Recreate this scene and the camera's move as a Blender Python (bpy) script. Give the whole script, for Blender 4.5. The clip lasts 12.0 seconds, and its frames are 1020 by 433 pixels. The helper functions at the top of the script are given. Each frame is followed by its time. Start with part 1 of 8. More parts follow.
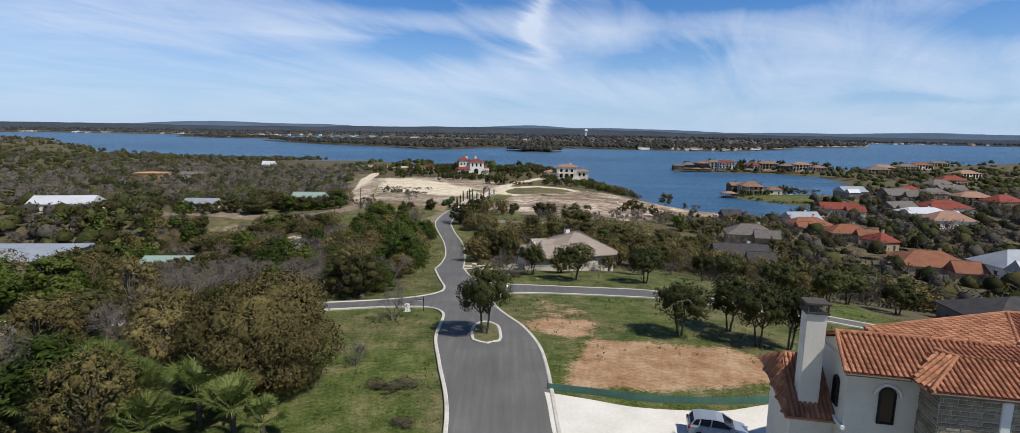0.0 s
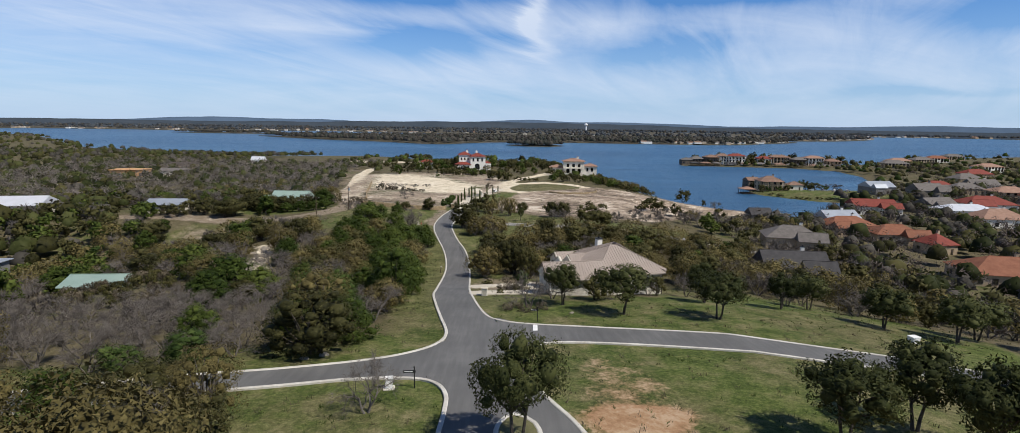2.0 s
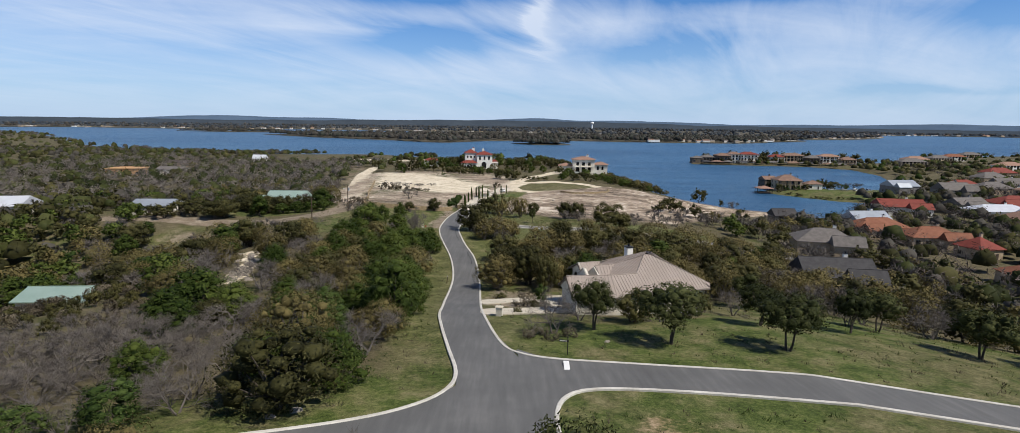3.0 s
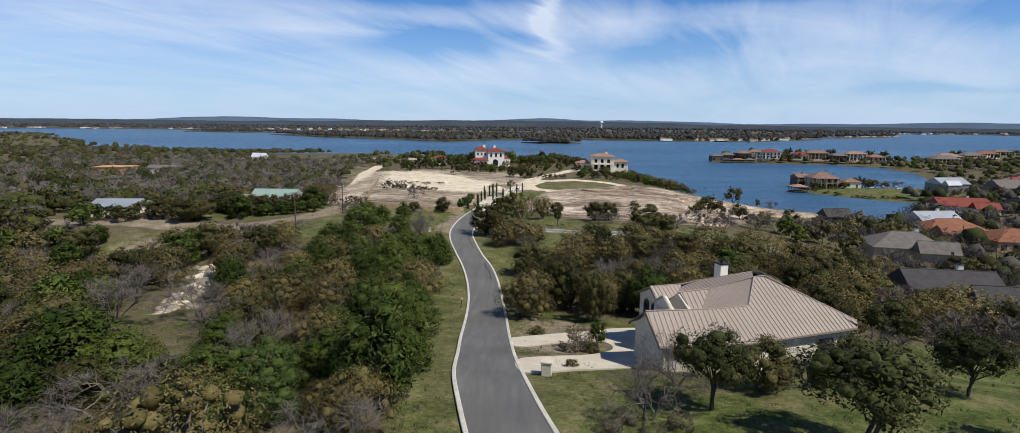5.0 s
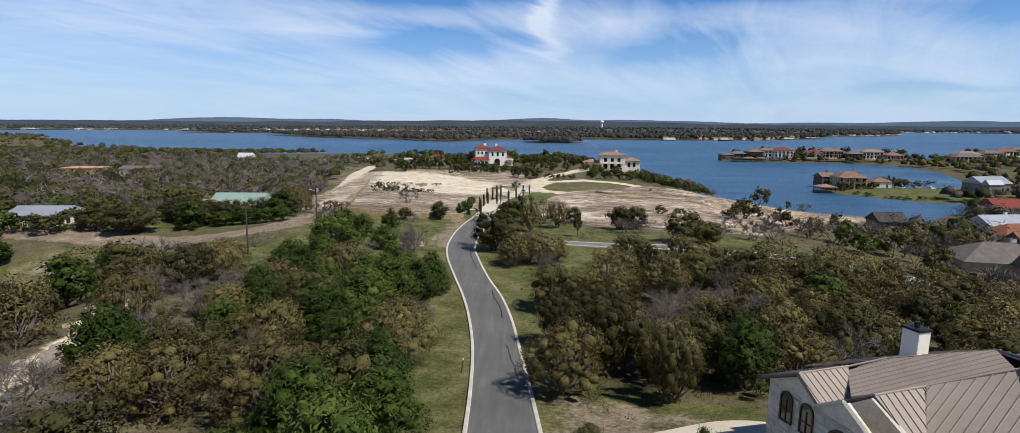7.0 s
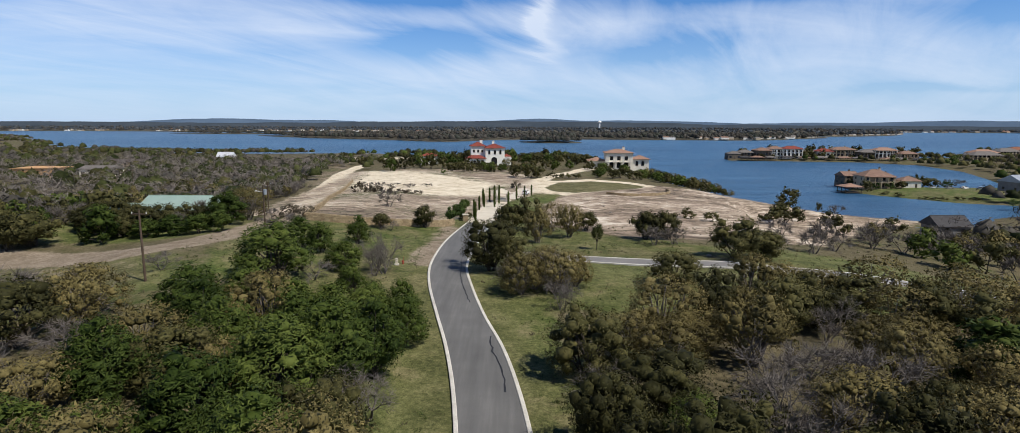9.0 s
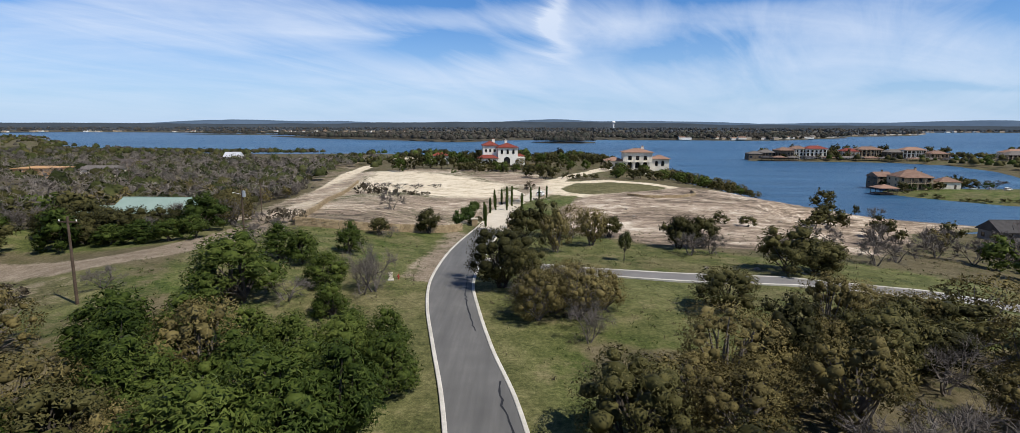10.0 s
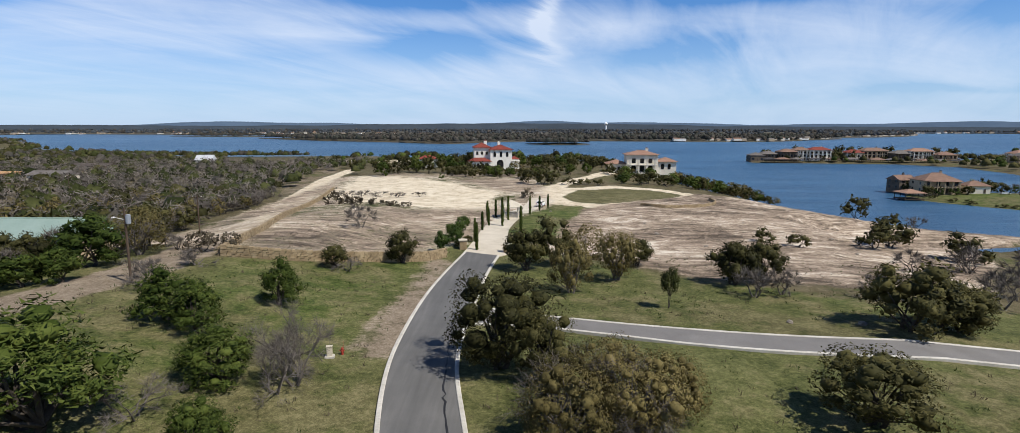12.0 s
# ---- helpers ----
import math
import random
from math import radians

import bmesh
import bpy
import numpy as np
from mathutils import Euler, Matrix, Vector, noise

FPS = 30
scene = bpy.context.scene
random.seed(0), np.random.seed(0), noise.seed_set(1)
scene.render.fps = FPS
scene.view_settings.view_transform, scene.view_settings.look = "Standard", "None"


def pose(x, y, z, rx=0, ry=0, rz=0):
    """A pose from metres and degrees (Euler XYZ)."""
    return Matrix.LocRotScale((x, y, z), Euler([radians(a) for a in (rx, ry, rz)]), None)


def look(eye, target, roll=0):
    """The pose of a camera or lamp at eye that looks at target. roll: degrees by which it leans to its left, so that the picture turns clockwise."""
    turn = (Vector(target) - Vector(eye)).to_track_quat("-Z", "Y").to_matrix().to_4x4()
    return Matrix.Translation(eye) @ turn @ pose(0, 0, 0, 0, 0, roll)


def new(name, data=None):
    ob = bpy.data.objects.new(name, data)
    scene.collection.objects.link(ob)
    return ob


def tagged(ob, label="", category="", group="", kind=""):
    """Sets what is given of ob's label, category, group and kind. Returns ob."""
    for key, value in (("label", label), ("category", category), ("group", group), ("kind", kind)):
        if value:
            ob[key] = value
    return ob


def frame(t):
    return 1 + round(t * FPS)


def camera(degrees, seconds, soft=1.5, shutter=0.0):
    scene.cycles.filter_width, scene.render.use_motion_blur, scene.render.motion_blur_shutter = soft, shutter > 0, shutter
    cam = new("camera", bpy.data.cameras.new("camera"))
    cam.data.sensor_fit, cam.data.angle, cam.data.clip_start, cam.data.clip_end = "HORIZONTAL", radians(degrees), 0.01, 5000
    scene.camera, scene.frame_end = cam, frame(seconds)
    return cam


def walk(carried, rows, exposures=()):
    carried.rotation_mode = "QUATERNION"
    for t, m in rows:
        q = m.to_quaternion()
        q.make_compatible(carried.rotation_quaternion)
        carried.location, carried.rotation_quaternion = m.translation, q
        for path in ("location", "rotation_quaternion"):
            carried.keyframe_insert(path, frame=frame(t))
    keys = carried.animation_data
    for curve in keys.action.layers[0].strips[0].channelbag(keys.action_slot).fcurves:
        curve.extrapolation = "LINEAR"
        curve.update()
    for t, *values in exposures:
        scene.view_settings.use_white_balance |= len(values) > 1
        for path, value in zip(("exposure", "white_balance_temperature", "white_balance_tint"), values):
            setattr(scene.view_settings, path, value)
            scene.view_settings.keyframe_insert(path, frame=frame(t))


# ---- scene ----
cam = camera(85.00, 12.0, soft=0.75)
PATH = [
    (0.0, look((0.02, -0.16, 22.01), (1.09, 98.63, 6.50), 0.99)),
    (0.5, look((-0.78, 6.28, 21.46), (0.18, 105.03, 5.74), 0.91)),
    (1.0, look((-1.52, 12.61, 21.02), (-0.42, 111.33, 5.07), 0.81)),
    (1.5, look((-2.22, 18.85, 20.64), (-0.97, 117.52, 4.44), 0.79)),
    (2.0, look((-2.95, 25.06, 20.24), (-1.70, 123.69, 3.83), 0.79)),
    (2.5, look((-3.78, 31.30, 19.75), (-2.78, 129.91, 3.17), 0.78)),
    (3.0, look((-4.62, 37.63, 19.13), (-4.28, 136.23, 2.47), 0.75)),
    (5.0, look((-8.29, 62.59, 15.22), (-9.33, 161.20, -1.35), 0.53)),
    (5.5, look((-9.11, 68.96, 14.58), (-10.30, 167.57, -1.95), 0.46)),
    (6.0, look((-9.85, 75.41, 14.15), (-10.94, 174.03, -2.34), 0.42)),
    (6.5, look((-10.42, 81.84, 13.60), (-11.45, 180.45, -2.95), 0.35)),
    (7.0, look((-10.94, 88.26, 12.87), (-11.84, 186.88, -3.66), 0.34)),
    (9.0, look((-12.04, 113.93, 9.77), (-12.37, 212.58, -6.56), 0.22)),
    (9.5, look((-12.20, 120.29, 8.99), (-15.34, 218.90, -7.34), 0.17)),
    (10.0, look((-12.29, 126.58, 8.46), (-14.94, 225.22, -7.74), 0.12)),
    (10.5, look((-12.50, 132.74, 8.15), (-14.87, 231.41, -7.94), 0.10)),
    (11.0, look((-12.87, 138.82, 7.98), (-14.83, 237.50, -8.09), 0.08)),
    (11.5, look((-13.35, 144.88, 7.87), (-14.86, 243.59, -8.10), 0.08)),
    (12.0, look((-13.85, 150.86, 7.76), (-15.05, 249.58, -8.15), 0.04)),
]
EXPOSURE, KELVIN, TINT = 0.0, 6500, 10
SKY_TINT = (0.52, 0.95, 1.45, 1)
HAZE = (6.2, 8.0, 10.8, 1)
CLOUD = (9.3, 10.3, 12.0, 1)
CLOUD_CUT = 0.42
# blue gaps in the cirrus: bearing, elevation, width, height, lean
GAPS = ((-0.13, 0.135, 0.15, 0.026, 0.05), (0.24, 0.13, 0.13, 0.030, 0.08), (-0.14, 0.215, 0.20, 0.022, 0.0), (0.38, 0.222, 0.20, 0.022, 0.06), (0.88, 0.20, 0.12, 0.030, 0.10), (0.75, 0.066, 0.18, 0.009, 0.05), (-0.92, 0.23, 0.12, 0.02, 0.0))
walk(cam, PATH, exposures=((0.0, EXPOSURE - 0.12, KELVIN, TINT), (12.0, EXPOSURE - 0.03, KELVIN, TINT)))

# ---- light: clear spring noon with thin cirrus ----
SUN_DIR = Vector((0.70, -0.45, 1.12)).normalized()
world = bpy.data.worlds.new("sky")
scene.world = world
world.use_nodes = True
wn, wl = world.node_tree.nodes, world.node_tree.links
bg = wn["Background"]
sky = wn.new("ShaderNodeTexSky")
sky.sky_type, sky.sun_disc = "NISHITA", False
sky.sun_elevation = math.asin(SUN_DIR.z)
sky.sun_rotation = math.atan2(SUN_DIR.x, SUN_DIR.y)
sky.altitude, sky.air_density, sky.dust_density, sky.ozone_density = 300, 1.0, 0.25, 3.0
bg.inputs[1].default_value = 0.085


def wmath(op, a, b=None, c=None, clamp=False):
    n = wn.new("ShaderNodeMath")
    n.operation, n.use_clamp = op, clamp
    for k, v in enumerate((a, b, c)):
        if v is None:
            continue
        if isinstance(v, (int, float)):
            n.inputs[k].default_value = v
        else:
            wl.new(v, n.inputs[k])
    return n.outputs[0]


def wnoise(vec, scale, detail, rough, distort=0.0):
    n = wn.new("ShaderNodeTexNoise")
    wl.new(vec, n.inputs["Vector"])
    n.inputs["Scale"].default_value, n.inputs["Detail"].default_value = scale, detail
    n.inputs["Roughness"].default_value, n.inputs["Distortion"].default_value = rough, distort
    return n.outputs[0]


wtc = wn.new("ShaderNodeTexCoord")
wsep = wn.new("ShaderNodeSeparateXYZ")
wl.new(wtc.outputs["Generated"], wsep.inputs[0])
# flat cirrus sheet: direction over height
hgt = wmath("ADD", wmath("MAXIMUM", wsep.outputs[2], 0.0), 0.16)
u = wmath("DIVIDE", wsep.outputs[0], hgt)
v = wmath("DIVIDE", wsep.outputs[1], hgt)


def wvec(a, b):
    n = wn.new("ShaderNodeCombineXYZ")
    wl.new(a, n.inputs[0])
    wl.new(b, n.inputs[1])
    return n.outputs[0]


def wvec3(a):
    n = wn.new("ShaderNodeCombineXYZ")
    for k in range(3):
        wl.new(a, n.inputs[k])
    return n.outputs[0]


# broad veils drawn out along one wind, and finer mares' tails across them
veil = wnoise(wvec(wmath("MULTIPLY", wmath("ADD", u, wmath("MULTIPLY", v, 0.9)), 0.55), wmath("SUBTRACT", v, wmath("MULTIPLY", u, 0.55))), 0.75, 6.0, 0.55, 0.7)
tails = wnoise(wvec(wmath("MULTIPLY", wmath("SUBTRACT", u, wmath("MULTIPLY", v, 0.5)), 1.6), wmath("MULTIPLY", wmath("ADD", v, u), 0.35)), 1.1, 9.0, 0.62, 1.3)
# bearing and elevation, ruffled a little so that no cloud has a clean edge
ahead = wmath("MAXIMUM", wsep.outputs[1], 0.05)
az = wmath("ADD", wmath("DIVIDE", wsep.outputs[0], ahead), wmath("MULTIPLY", wmath("SUBTRACT", tails, 0.5), 0.16))
el = wmath("ADD", wmath("DIVIDE", wsep.outputs[2], ahead), wmath("MULTIPLY", wmath("SUBTRACT", veil, 0.5), 0.09))


def puff(a, e, wide, high, lean=0.0):
    da = wmath("SUBTRACT", az, a)
    de = wmath("SUBTRACT", wmath("SUBTRACT", el, e), wmath("MULTIPLY", da, lean))
    q = wmath("ADD", wmath("POWER", wmath("DIVIDE", da, wide), 2.0), wmath("POWER", wmath("DIVIDE", de, high), 2.0))
    return wmath("EXPONENT", wmath("MULTIPLY", q, -1.0))


gaps = 0.0
for g in GAPS:
    gaps = wmath("ADD", puff(*g), gaps)
# one long curled wisp
curl = wmath("SUBTRACT", wmath("SUBTRACT", az, 0.042), wmath("MULTIPLY", wmath("POWER", wmath("SUBTRACT", el, 0.175), 2.0), 9.0))
curl = wmath("EXPONENT", wmath("MULTIPLY", wmath("ADD", wmath("POWER", wmath("DIVIDE", curl, 0.020), 2.0), wmath("POWER", wmath("DIVIDE", wmath("SUBTRACT", el, 0.18), 0.075), 4.0)), -1.0))
cover = wmath("ADD", wmath("MULTIPLY", veil, 0.6), wmath("MULTIPLY", tails, 0.4))
cover = wmath("ADD", wmath("MULTIPLY", wmath("SUBTRACT", cover, CLOUD_CUT), 3.2), 0.30)
cloud = wmath("ADD", wmath("SUBTRACT", cover, wmath("MULTIPLY", gaps, 0.75)), wmath("MULTIPLY", curl, 0.62), clamp=True)
# haze grows thick towards the horizon
low = wmath("POWER", wmath("SUBTRACT", 1.0, wmath("MULTIPLY", wmath("MAXIMUM", wsep.outputs[2], 0.0), 4.4), clamp=True), 1.6)
# overhead the sky is clear
cloud = wmath("MULTIPLY", cloud, wmath("SUBTRACT", 1.0, wmath("MULTIPLY", wmath("SUBTRACT", wsep.outputs[2], 0.26), 4.0), clamp=True))
cloud = wmath("MULTIPLY", wmath("MULTIPLY", cloud, 0.9), wmath("SUBTRACT", 1.0, wmath("MULTIPLY", low, 0.75)), clamp=True)


def wmixc(fac, a, b, blend="MIX"):
    n = wn.new("ShaderNodeMix")
    n.data_type, n.blend_type = "RGBA", blend
    for val, key in ((fac, 0), (a, 6), (b, 7)):
        if isinstance(val, (int, float, tuple)):
            n.inputs[key].default_value = val
        else:
            wl.new(val, n.inputs[key])
    return n.outputs[2]


clear = wmixc(1.0, sky.outputs[0], SKY_TINT, "MULTIPLY")
# the clear blue deepens towards the zenith
deep = wmath("SUBTRACT", 1.0, wmath("MULTIPLY", wmath("MULTIPLY", wmath("SUBTRACT", wsep.outputs[2], 0.28), 1.6, clamp=True), 0.55))
clear = wmixc(1.0, clear, wvec3(deep), "MULTIPLY")
hazy = wmixc(wmath("MULTIPLY", low, 0.85), clear, HAZE)
wl.new(wmixc(cloud, hazy, CLOUD), bg.inputs[0])

sun = new("sun", bpy.data.lights.new("sun", "SUN"))
sun.data.energy, sun.data.angle, sun.data.color = 5.0, radians(0.53), (1.0, 0.95, 0.86)
sun.matrix_world = look(SUN_DIR * 100, (0, 0, 0))

# ---- materials ----
def ramp(nt, fac, stops):
    r = nt.nodes.new("ShaderNodeValToRGB")
    el = r.color_ramp.elements
    while len(el) < len(stops):
        el.new(0.5)
    for e, (p, c) in zip(el, stops):
        e.position, e.color = p, (*c, 1)
    nt.links.new(fac, r.inputs[0])
    return r.outputs[0]


def noise_of(nt, vec, scale, detail=4.0, rough=0.55, distort=0.0):
    n = nt.nodes.new("ShaderNodeTexNoise")
    nt.links.new(vec, n.inputs["Vector"])
    n.inputs["Scale"].default_value, n.inputs["Detail"].default_value = scale, detail
    n.inputs["Roughness"].default_value, n.inputs["Distortion"].default_value = rough, distort
    return n.outputs[0]


def mixc(nt, fac, a, b, blend="MIX"):
    m = nt.nodes.new("ShaderNodeMix")
    m.data_type, m.blend_type = "RGBA", blend
    for v, k in ((fac, 0), (a, 6), (b, 7)):
        if isinstance(v, (int, float)):
            m.inputs[k].default_value = v
        elif isinstance(v, tuple):
            m.inputs[k].default_value = (*v, 1)
        else:
            nt.links.new(v, m.inputs[k])
    return m.outputs[2]


def calc(nt, op, a, b=None, clamp=False):
    n = nt.nodes.new("ShaderNodeMath")
    n.operation, n.use_clamp = op, clamp
    for k, v in enumerate((a, b)):
        if v is None:
            continue
        if isinstance(v, (int, float)):
            n.inputs[k].default_value = v
        else:
            nt.links.new(v, n.inputs[k])
    return n.outputs[0]


def fresh(name, rough=0.8, metal=0.0, spec=0.3):
    m = bpy.data.materials.new(name)
    m.use_nodes = True
    p = m.node_tree.nodes["Principled BSDF"]
    p.inputs["Roughness"].default_value, p.inputs["Metallic"].default_value = rough, metal
    p.inputs["Specular IOR Level"].default_value = spec
    return m, m.node_tree, p


def position(nt):
    return nt.nodes.new("ShaderNodeNewGeometry").outputs["Position"]


def bump(nt, p, height, strength, dist):
    b = nt.nodes.new("ShaderNodeBump")
    b.inputs["Strength"].default_value, b.inputs["Distance"].default_value = strength, dist
    nt.links.new(height, b.inputs["Height"])
    nt.links.new(b.outputs[0], p.inputs["Normal"])


def plain(name, dark, light, scale=2.0, fine=18.0, rough=0.8, metal=0.0, relief=0.3, vary=0.0, spec=0.3):
    """A surface mottled at two scales; vary: how far pieces differ from one another."""
    m, nt, p = fresh(name, rough, metal, spec)
    pos = position(nt)
    big, small = noise_of(nt, pos, scale, 5), noise_of(nt, pos, fine, 3)
    fac = calc(nt, "ADD", calc(nt, "MULTIPLY", big, 0.65), calc(nt, "MULTIPLY", small, 0.35))
    col = ramp(nt, fac, ((0.32, dark), (0.68, light)))
    if vary:
        rnd = nt.nodes.new("ShaderNodeObjectInfo").outputs["Random"]
        isl = nt.nodes.new("ShaderNodeNewGeometry").outputs["Random Per Island"]
        f = calc(nt, "MULTIPLY", calc(nt, "FRACT", calc(nt, "ADD", rnd, isl)), vary)
        col = mixc(nt, f, col, tuple(c * 0.45 for c in dark))
    nt.links.new(col, p.inputs["Base Color"])
    if relief:
        bump(nt, p, small, relief, 0.03)
    return m


def foliage(name, dark, mid, light, shine=0.08, rough=0.65):
    """Leaves: each clump and each tree a little different, light shining through."""
    m, nt, p = fresh(name, rough, 0.0, shine)
    isl = nt.nodes.new("ShaderNodeNewGeometry").outputs["Random Per Island"]
    rnd = nt.nodes.new("ShaderNodeObjectInfo").outputs["Random"]
    pos = position(nt)
    clump, tree = noise_of(nt, pos, 0.8, 2, 0.5), noise_of(nt, pos, 0.10, 2, 0.5)
    fac = calc(nt, "ADD", calc(nt, "ADD", calc(nt, "MULTIPLY", isl, 0.36), calc(nt, "MULTIPLY", rnd, 0.30)), calc(nt, "ADD", calc(nt, "MULTIPLY", clump, 0.42), calc(nt, "MULTIPLY", tree, 0.42)))
    col = ramp(nt, fac, ((0.46, dark), (0.75, mid), (1.0, light)))
    nt.links.new(col, p.inputs["Base Color"])
    tr = nt.nodes.new("ShaderNodeBsdfTranslucent")
    nt.links.new(col, tr.inputs[0])
    mx = nt.nodes.new("ShaderNodeMixShader")
    mx.inputs[0].default_value = 0.16
    nt.links.new(p.outputs[0], mx.inputs[1])
    nt.links.new(tr.outputs[0], mx.inputs[2])
    nt.links.new(mx.outputs[0], nt.nodes["Material Output"].inputs[0])
    return m


M_CEDAR = foliage("cedar_leaves", (0.017, 0.030, 0.005), (0.047, 0.068, 0.013), (0.102, 0.126, 0.028))
M_OAK = foliage("oak_leaves", (0.021, 0.021, 0.008), (0.053, 0.051, 0.018), (0.108, 0.098, 0.036))
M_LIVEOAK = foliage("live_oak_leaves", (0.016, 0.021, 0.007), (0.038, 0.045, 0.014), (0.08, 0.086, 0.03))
M_RUST = foliage("budding_oak_leaves", (0.070, 0.058, 0.022), (0.130, 0.107, 0.041), (0.215, 0.174, 0.070))
M_FRESH = foliage("bright_leaves", (0.024, 0.042, 0.009), (0.054, 0.082, 0.02), (0.105, 0.135, 0.038))
M_PALM = foliage("palm_leaves", (0.036, 0.058, 0.012), (0.098, 0.132, 0.032), (0.210, 0.235, 0.082), 0.14, 0.5)
# Brown and olive leaf colours, greyed to paint in mild haze across the lake.
M_FARWOOD = foliage("far_brown_woods_hazed", (0.036, 0.034, 0.029), (0.066, 0.060, 0.050), (0.104, 0.094, 0.078))
M_FAROLIVE = foliage("far_olive_woods_hazed", (0.030, 0.034, 0.027), (0.052, 0.056, 0.044), (0.084, 0.086, 0.068))
# Haze over the farthest shore is mixed into this leaf colour as blue.
M_FARHAZE = foliage("far_woods_haze_tint", (0.046, 0.055, 0.064), (0.068, 0.077, 0.086), (0.098, 0.106, 0.112))
M_DRY = foliage("dry_brush", (0.055, 0.045, 0.030), (0.110, 0.090, 0.062), (0.180, 0.150, 0.105))
M_TWIG = plain("bare_twigs", (0.088, 0.074, 0.063), (0.205, 0.180, 0.158), 0.6, 6, 0.9, relief=0, vary=0.35)
M_PALETWIG = plain("silvery_bare_twigs", (0.150, 0.128, 0.112), (0.245, 0.212, 0.188), 0.05, 0.6, 0.95, relief=0, vary=0.4)
M_FARTWIG = plain("far_bare_twigs", (0.072, 0.056, 0.049), (0.150, 0.120, 0.105), 0.05, 0.6, 0.95, relief=0, vary=0.4)
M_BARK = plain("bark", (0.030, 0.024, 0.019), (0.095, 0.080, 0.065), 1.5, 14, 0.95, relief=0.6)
M_KERB = plain("kerb_concrete", (0.40, 0.37, 0.32), (0.64, 0.61, 0.55), 0.5, 5, 0.85, relief=0.2)
M_CONC = plain("drive_concrete", (0.46, 0.40, 0.31), (0.63, 0.57, 0.465), 0.35, 4, 0.85, relief=0.15)
M_PALE = plain("pale_concrete", (0.58, 0.55, 0.49), (0.74, 0.71, 0.65), 0.35, 4, 0.85, relief=0.15)
M_WOOD = plain("weathered_pole_wood", (0.045, 0.030, 0.020), (0.120, 0.085, 0.060), 0.8, 10, 0.9, relief=0.4)
M_STUCCO = plain("cream_stucco", (0.60, 0.55, 0.46), (0.76, 0.71, 0.61), 0.5, 9, 0.92, relief=0.25)
M_WHITE = plain("white_stucco", (0.68, 0.65, 0.58), (0.82, 0.79, 0.72), 0.4, 8, 0.9, relief=0.2)
M_TANWALL = plain("tan_stucco", (0.34, 0.26, 0.17), (0.50, 0.40, 0.28), 0.4, 8, 0.92, relief=0.2)
M_GREYWALL = plain("grey_siding", (0.14, 0.135, 0.13), (0.24, 0.23, 0.22), 0.4, 8, 0.85, relief=0.2)
M_STONE = plain("pale_limestone", (0.48, 0.44, 0.36), (0.78, 0.73, 0.63), 1.6, 5, 0.95, relief=0.9, vary=0.3)
M_BUFF = plain("buff_limestone", (0.20, 0.160, 0.105), (0.52, 0.45, 0.33), 1.6, 5, 0.95, relief=0.9, vary=0.6)
M_MORTAR = plain("stone_mortar", (0.42, 0.38, 0.30), (0.55, 0.50, 0.42), 2, 12, 0.95)
M_METALROOF = plain("tan_metal_roof", (0.285, 0.232, 0.196), (0.360, 0.300, 0.256), 0.25, 3, 0.6, 0.0, 0.05, spec=0.25)
M_GREENROOF = plain("pale_green_metal_roof", (0.27, 0.37, 0.31), (0.36, 0.46, 0.40), 0.3, 4, 0.4, 0.2, 0.05, spec=0.5)
M_WHITEROOF = plain("white_metal_roof", (0.50, 0.51, 0.54), (0.62, 0.63, 0.66), 0.3, 4, 0.45, 0.1, 0.05)
M_GREYROOF = plain("grey_metal_roof", (0.26, 0.28, 0.31), (0.37, 0.40, 0.44), 0.2, 4, 0.45, 0.2, 0.05)
M_CLAY = plain("clay_tile", (0.308, 0.119, 0.062), (0.578, 0.269, 0.148), 1.2, 14, 0.8, relief=0.3, vary=0.55)
M_REDTILE = plain("red_tile", (0.150, 0.032, 0.022), (0.245, 0.056, 0.038), 0.6, 5, 0.8, relief=0.3)
M_ORANGE = plain("orange_tile", (0.175, 0.064, 0.034), (0.260, 0.108, 0.060), 0.6, 5, 0.8, relief=0.3)
M_SALMON = plain("salmon_tile", (0.240, 0.135, 0.092), (0.340, 0.210, 0.150), 0.6, 5, 0.8, relief=0.3)
M_SLATE = plain("dark_shingle", (0.035, 0.033, 0.034), (0.070, 0.066, 0.066), 0.8, 8, 0.85, relief=0.3)
M_SHINGLE = plain("grey_brown_shingle", (0.105, 0.093, 0.084), (0.180, 0.160, 0.145), 0.8, 8, 0.9, relief=0.3)
M_TRIM = plain("brown_trim", (0.055, 0.042, 0.034), (0.095, 0.075, 0.060), 1, 10, 0.6, relief=0.1)
M_PAINT = plain("white_paint", (0.74, 0.73, 0.70), (0.82, 0.81, 0.79), 1, 10, 0.6, relief=0.05)
M_BLACK = plain("black_metal", (0.014, 0.014, 0.015), (0.028, 0.028, 0.028), 2, 12, 0.5, 0.3, 0.1)
M_ROCK = plain("pale_rock", (0.17, 0.145, 0.115), (0.42, 0.37, 0.31), 0.8, 6, 0.95, relief=0.9, vary=0.3)
M_RED = plain("red_paint", (0.26, 0.03, 0.02), (0.36, 0.06, 0.04), 2, 12, 0.5, relief=0.05)
M_RUSTFENCE = plain("green_silt_fence", (0.050, 0.120, 0.095), (0.100, 0.190, 0.150), 0.7, 6, 0.9)
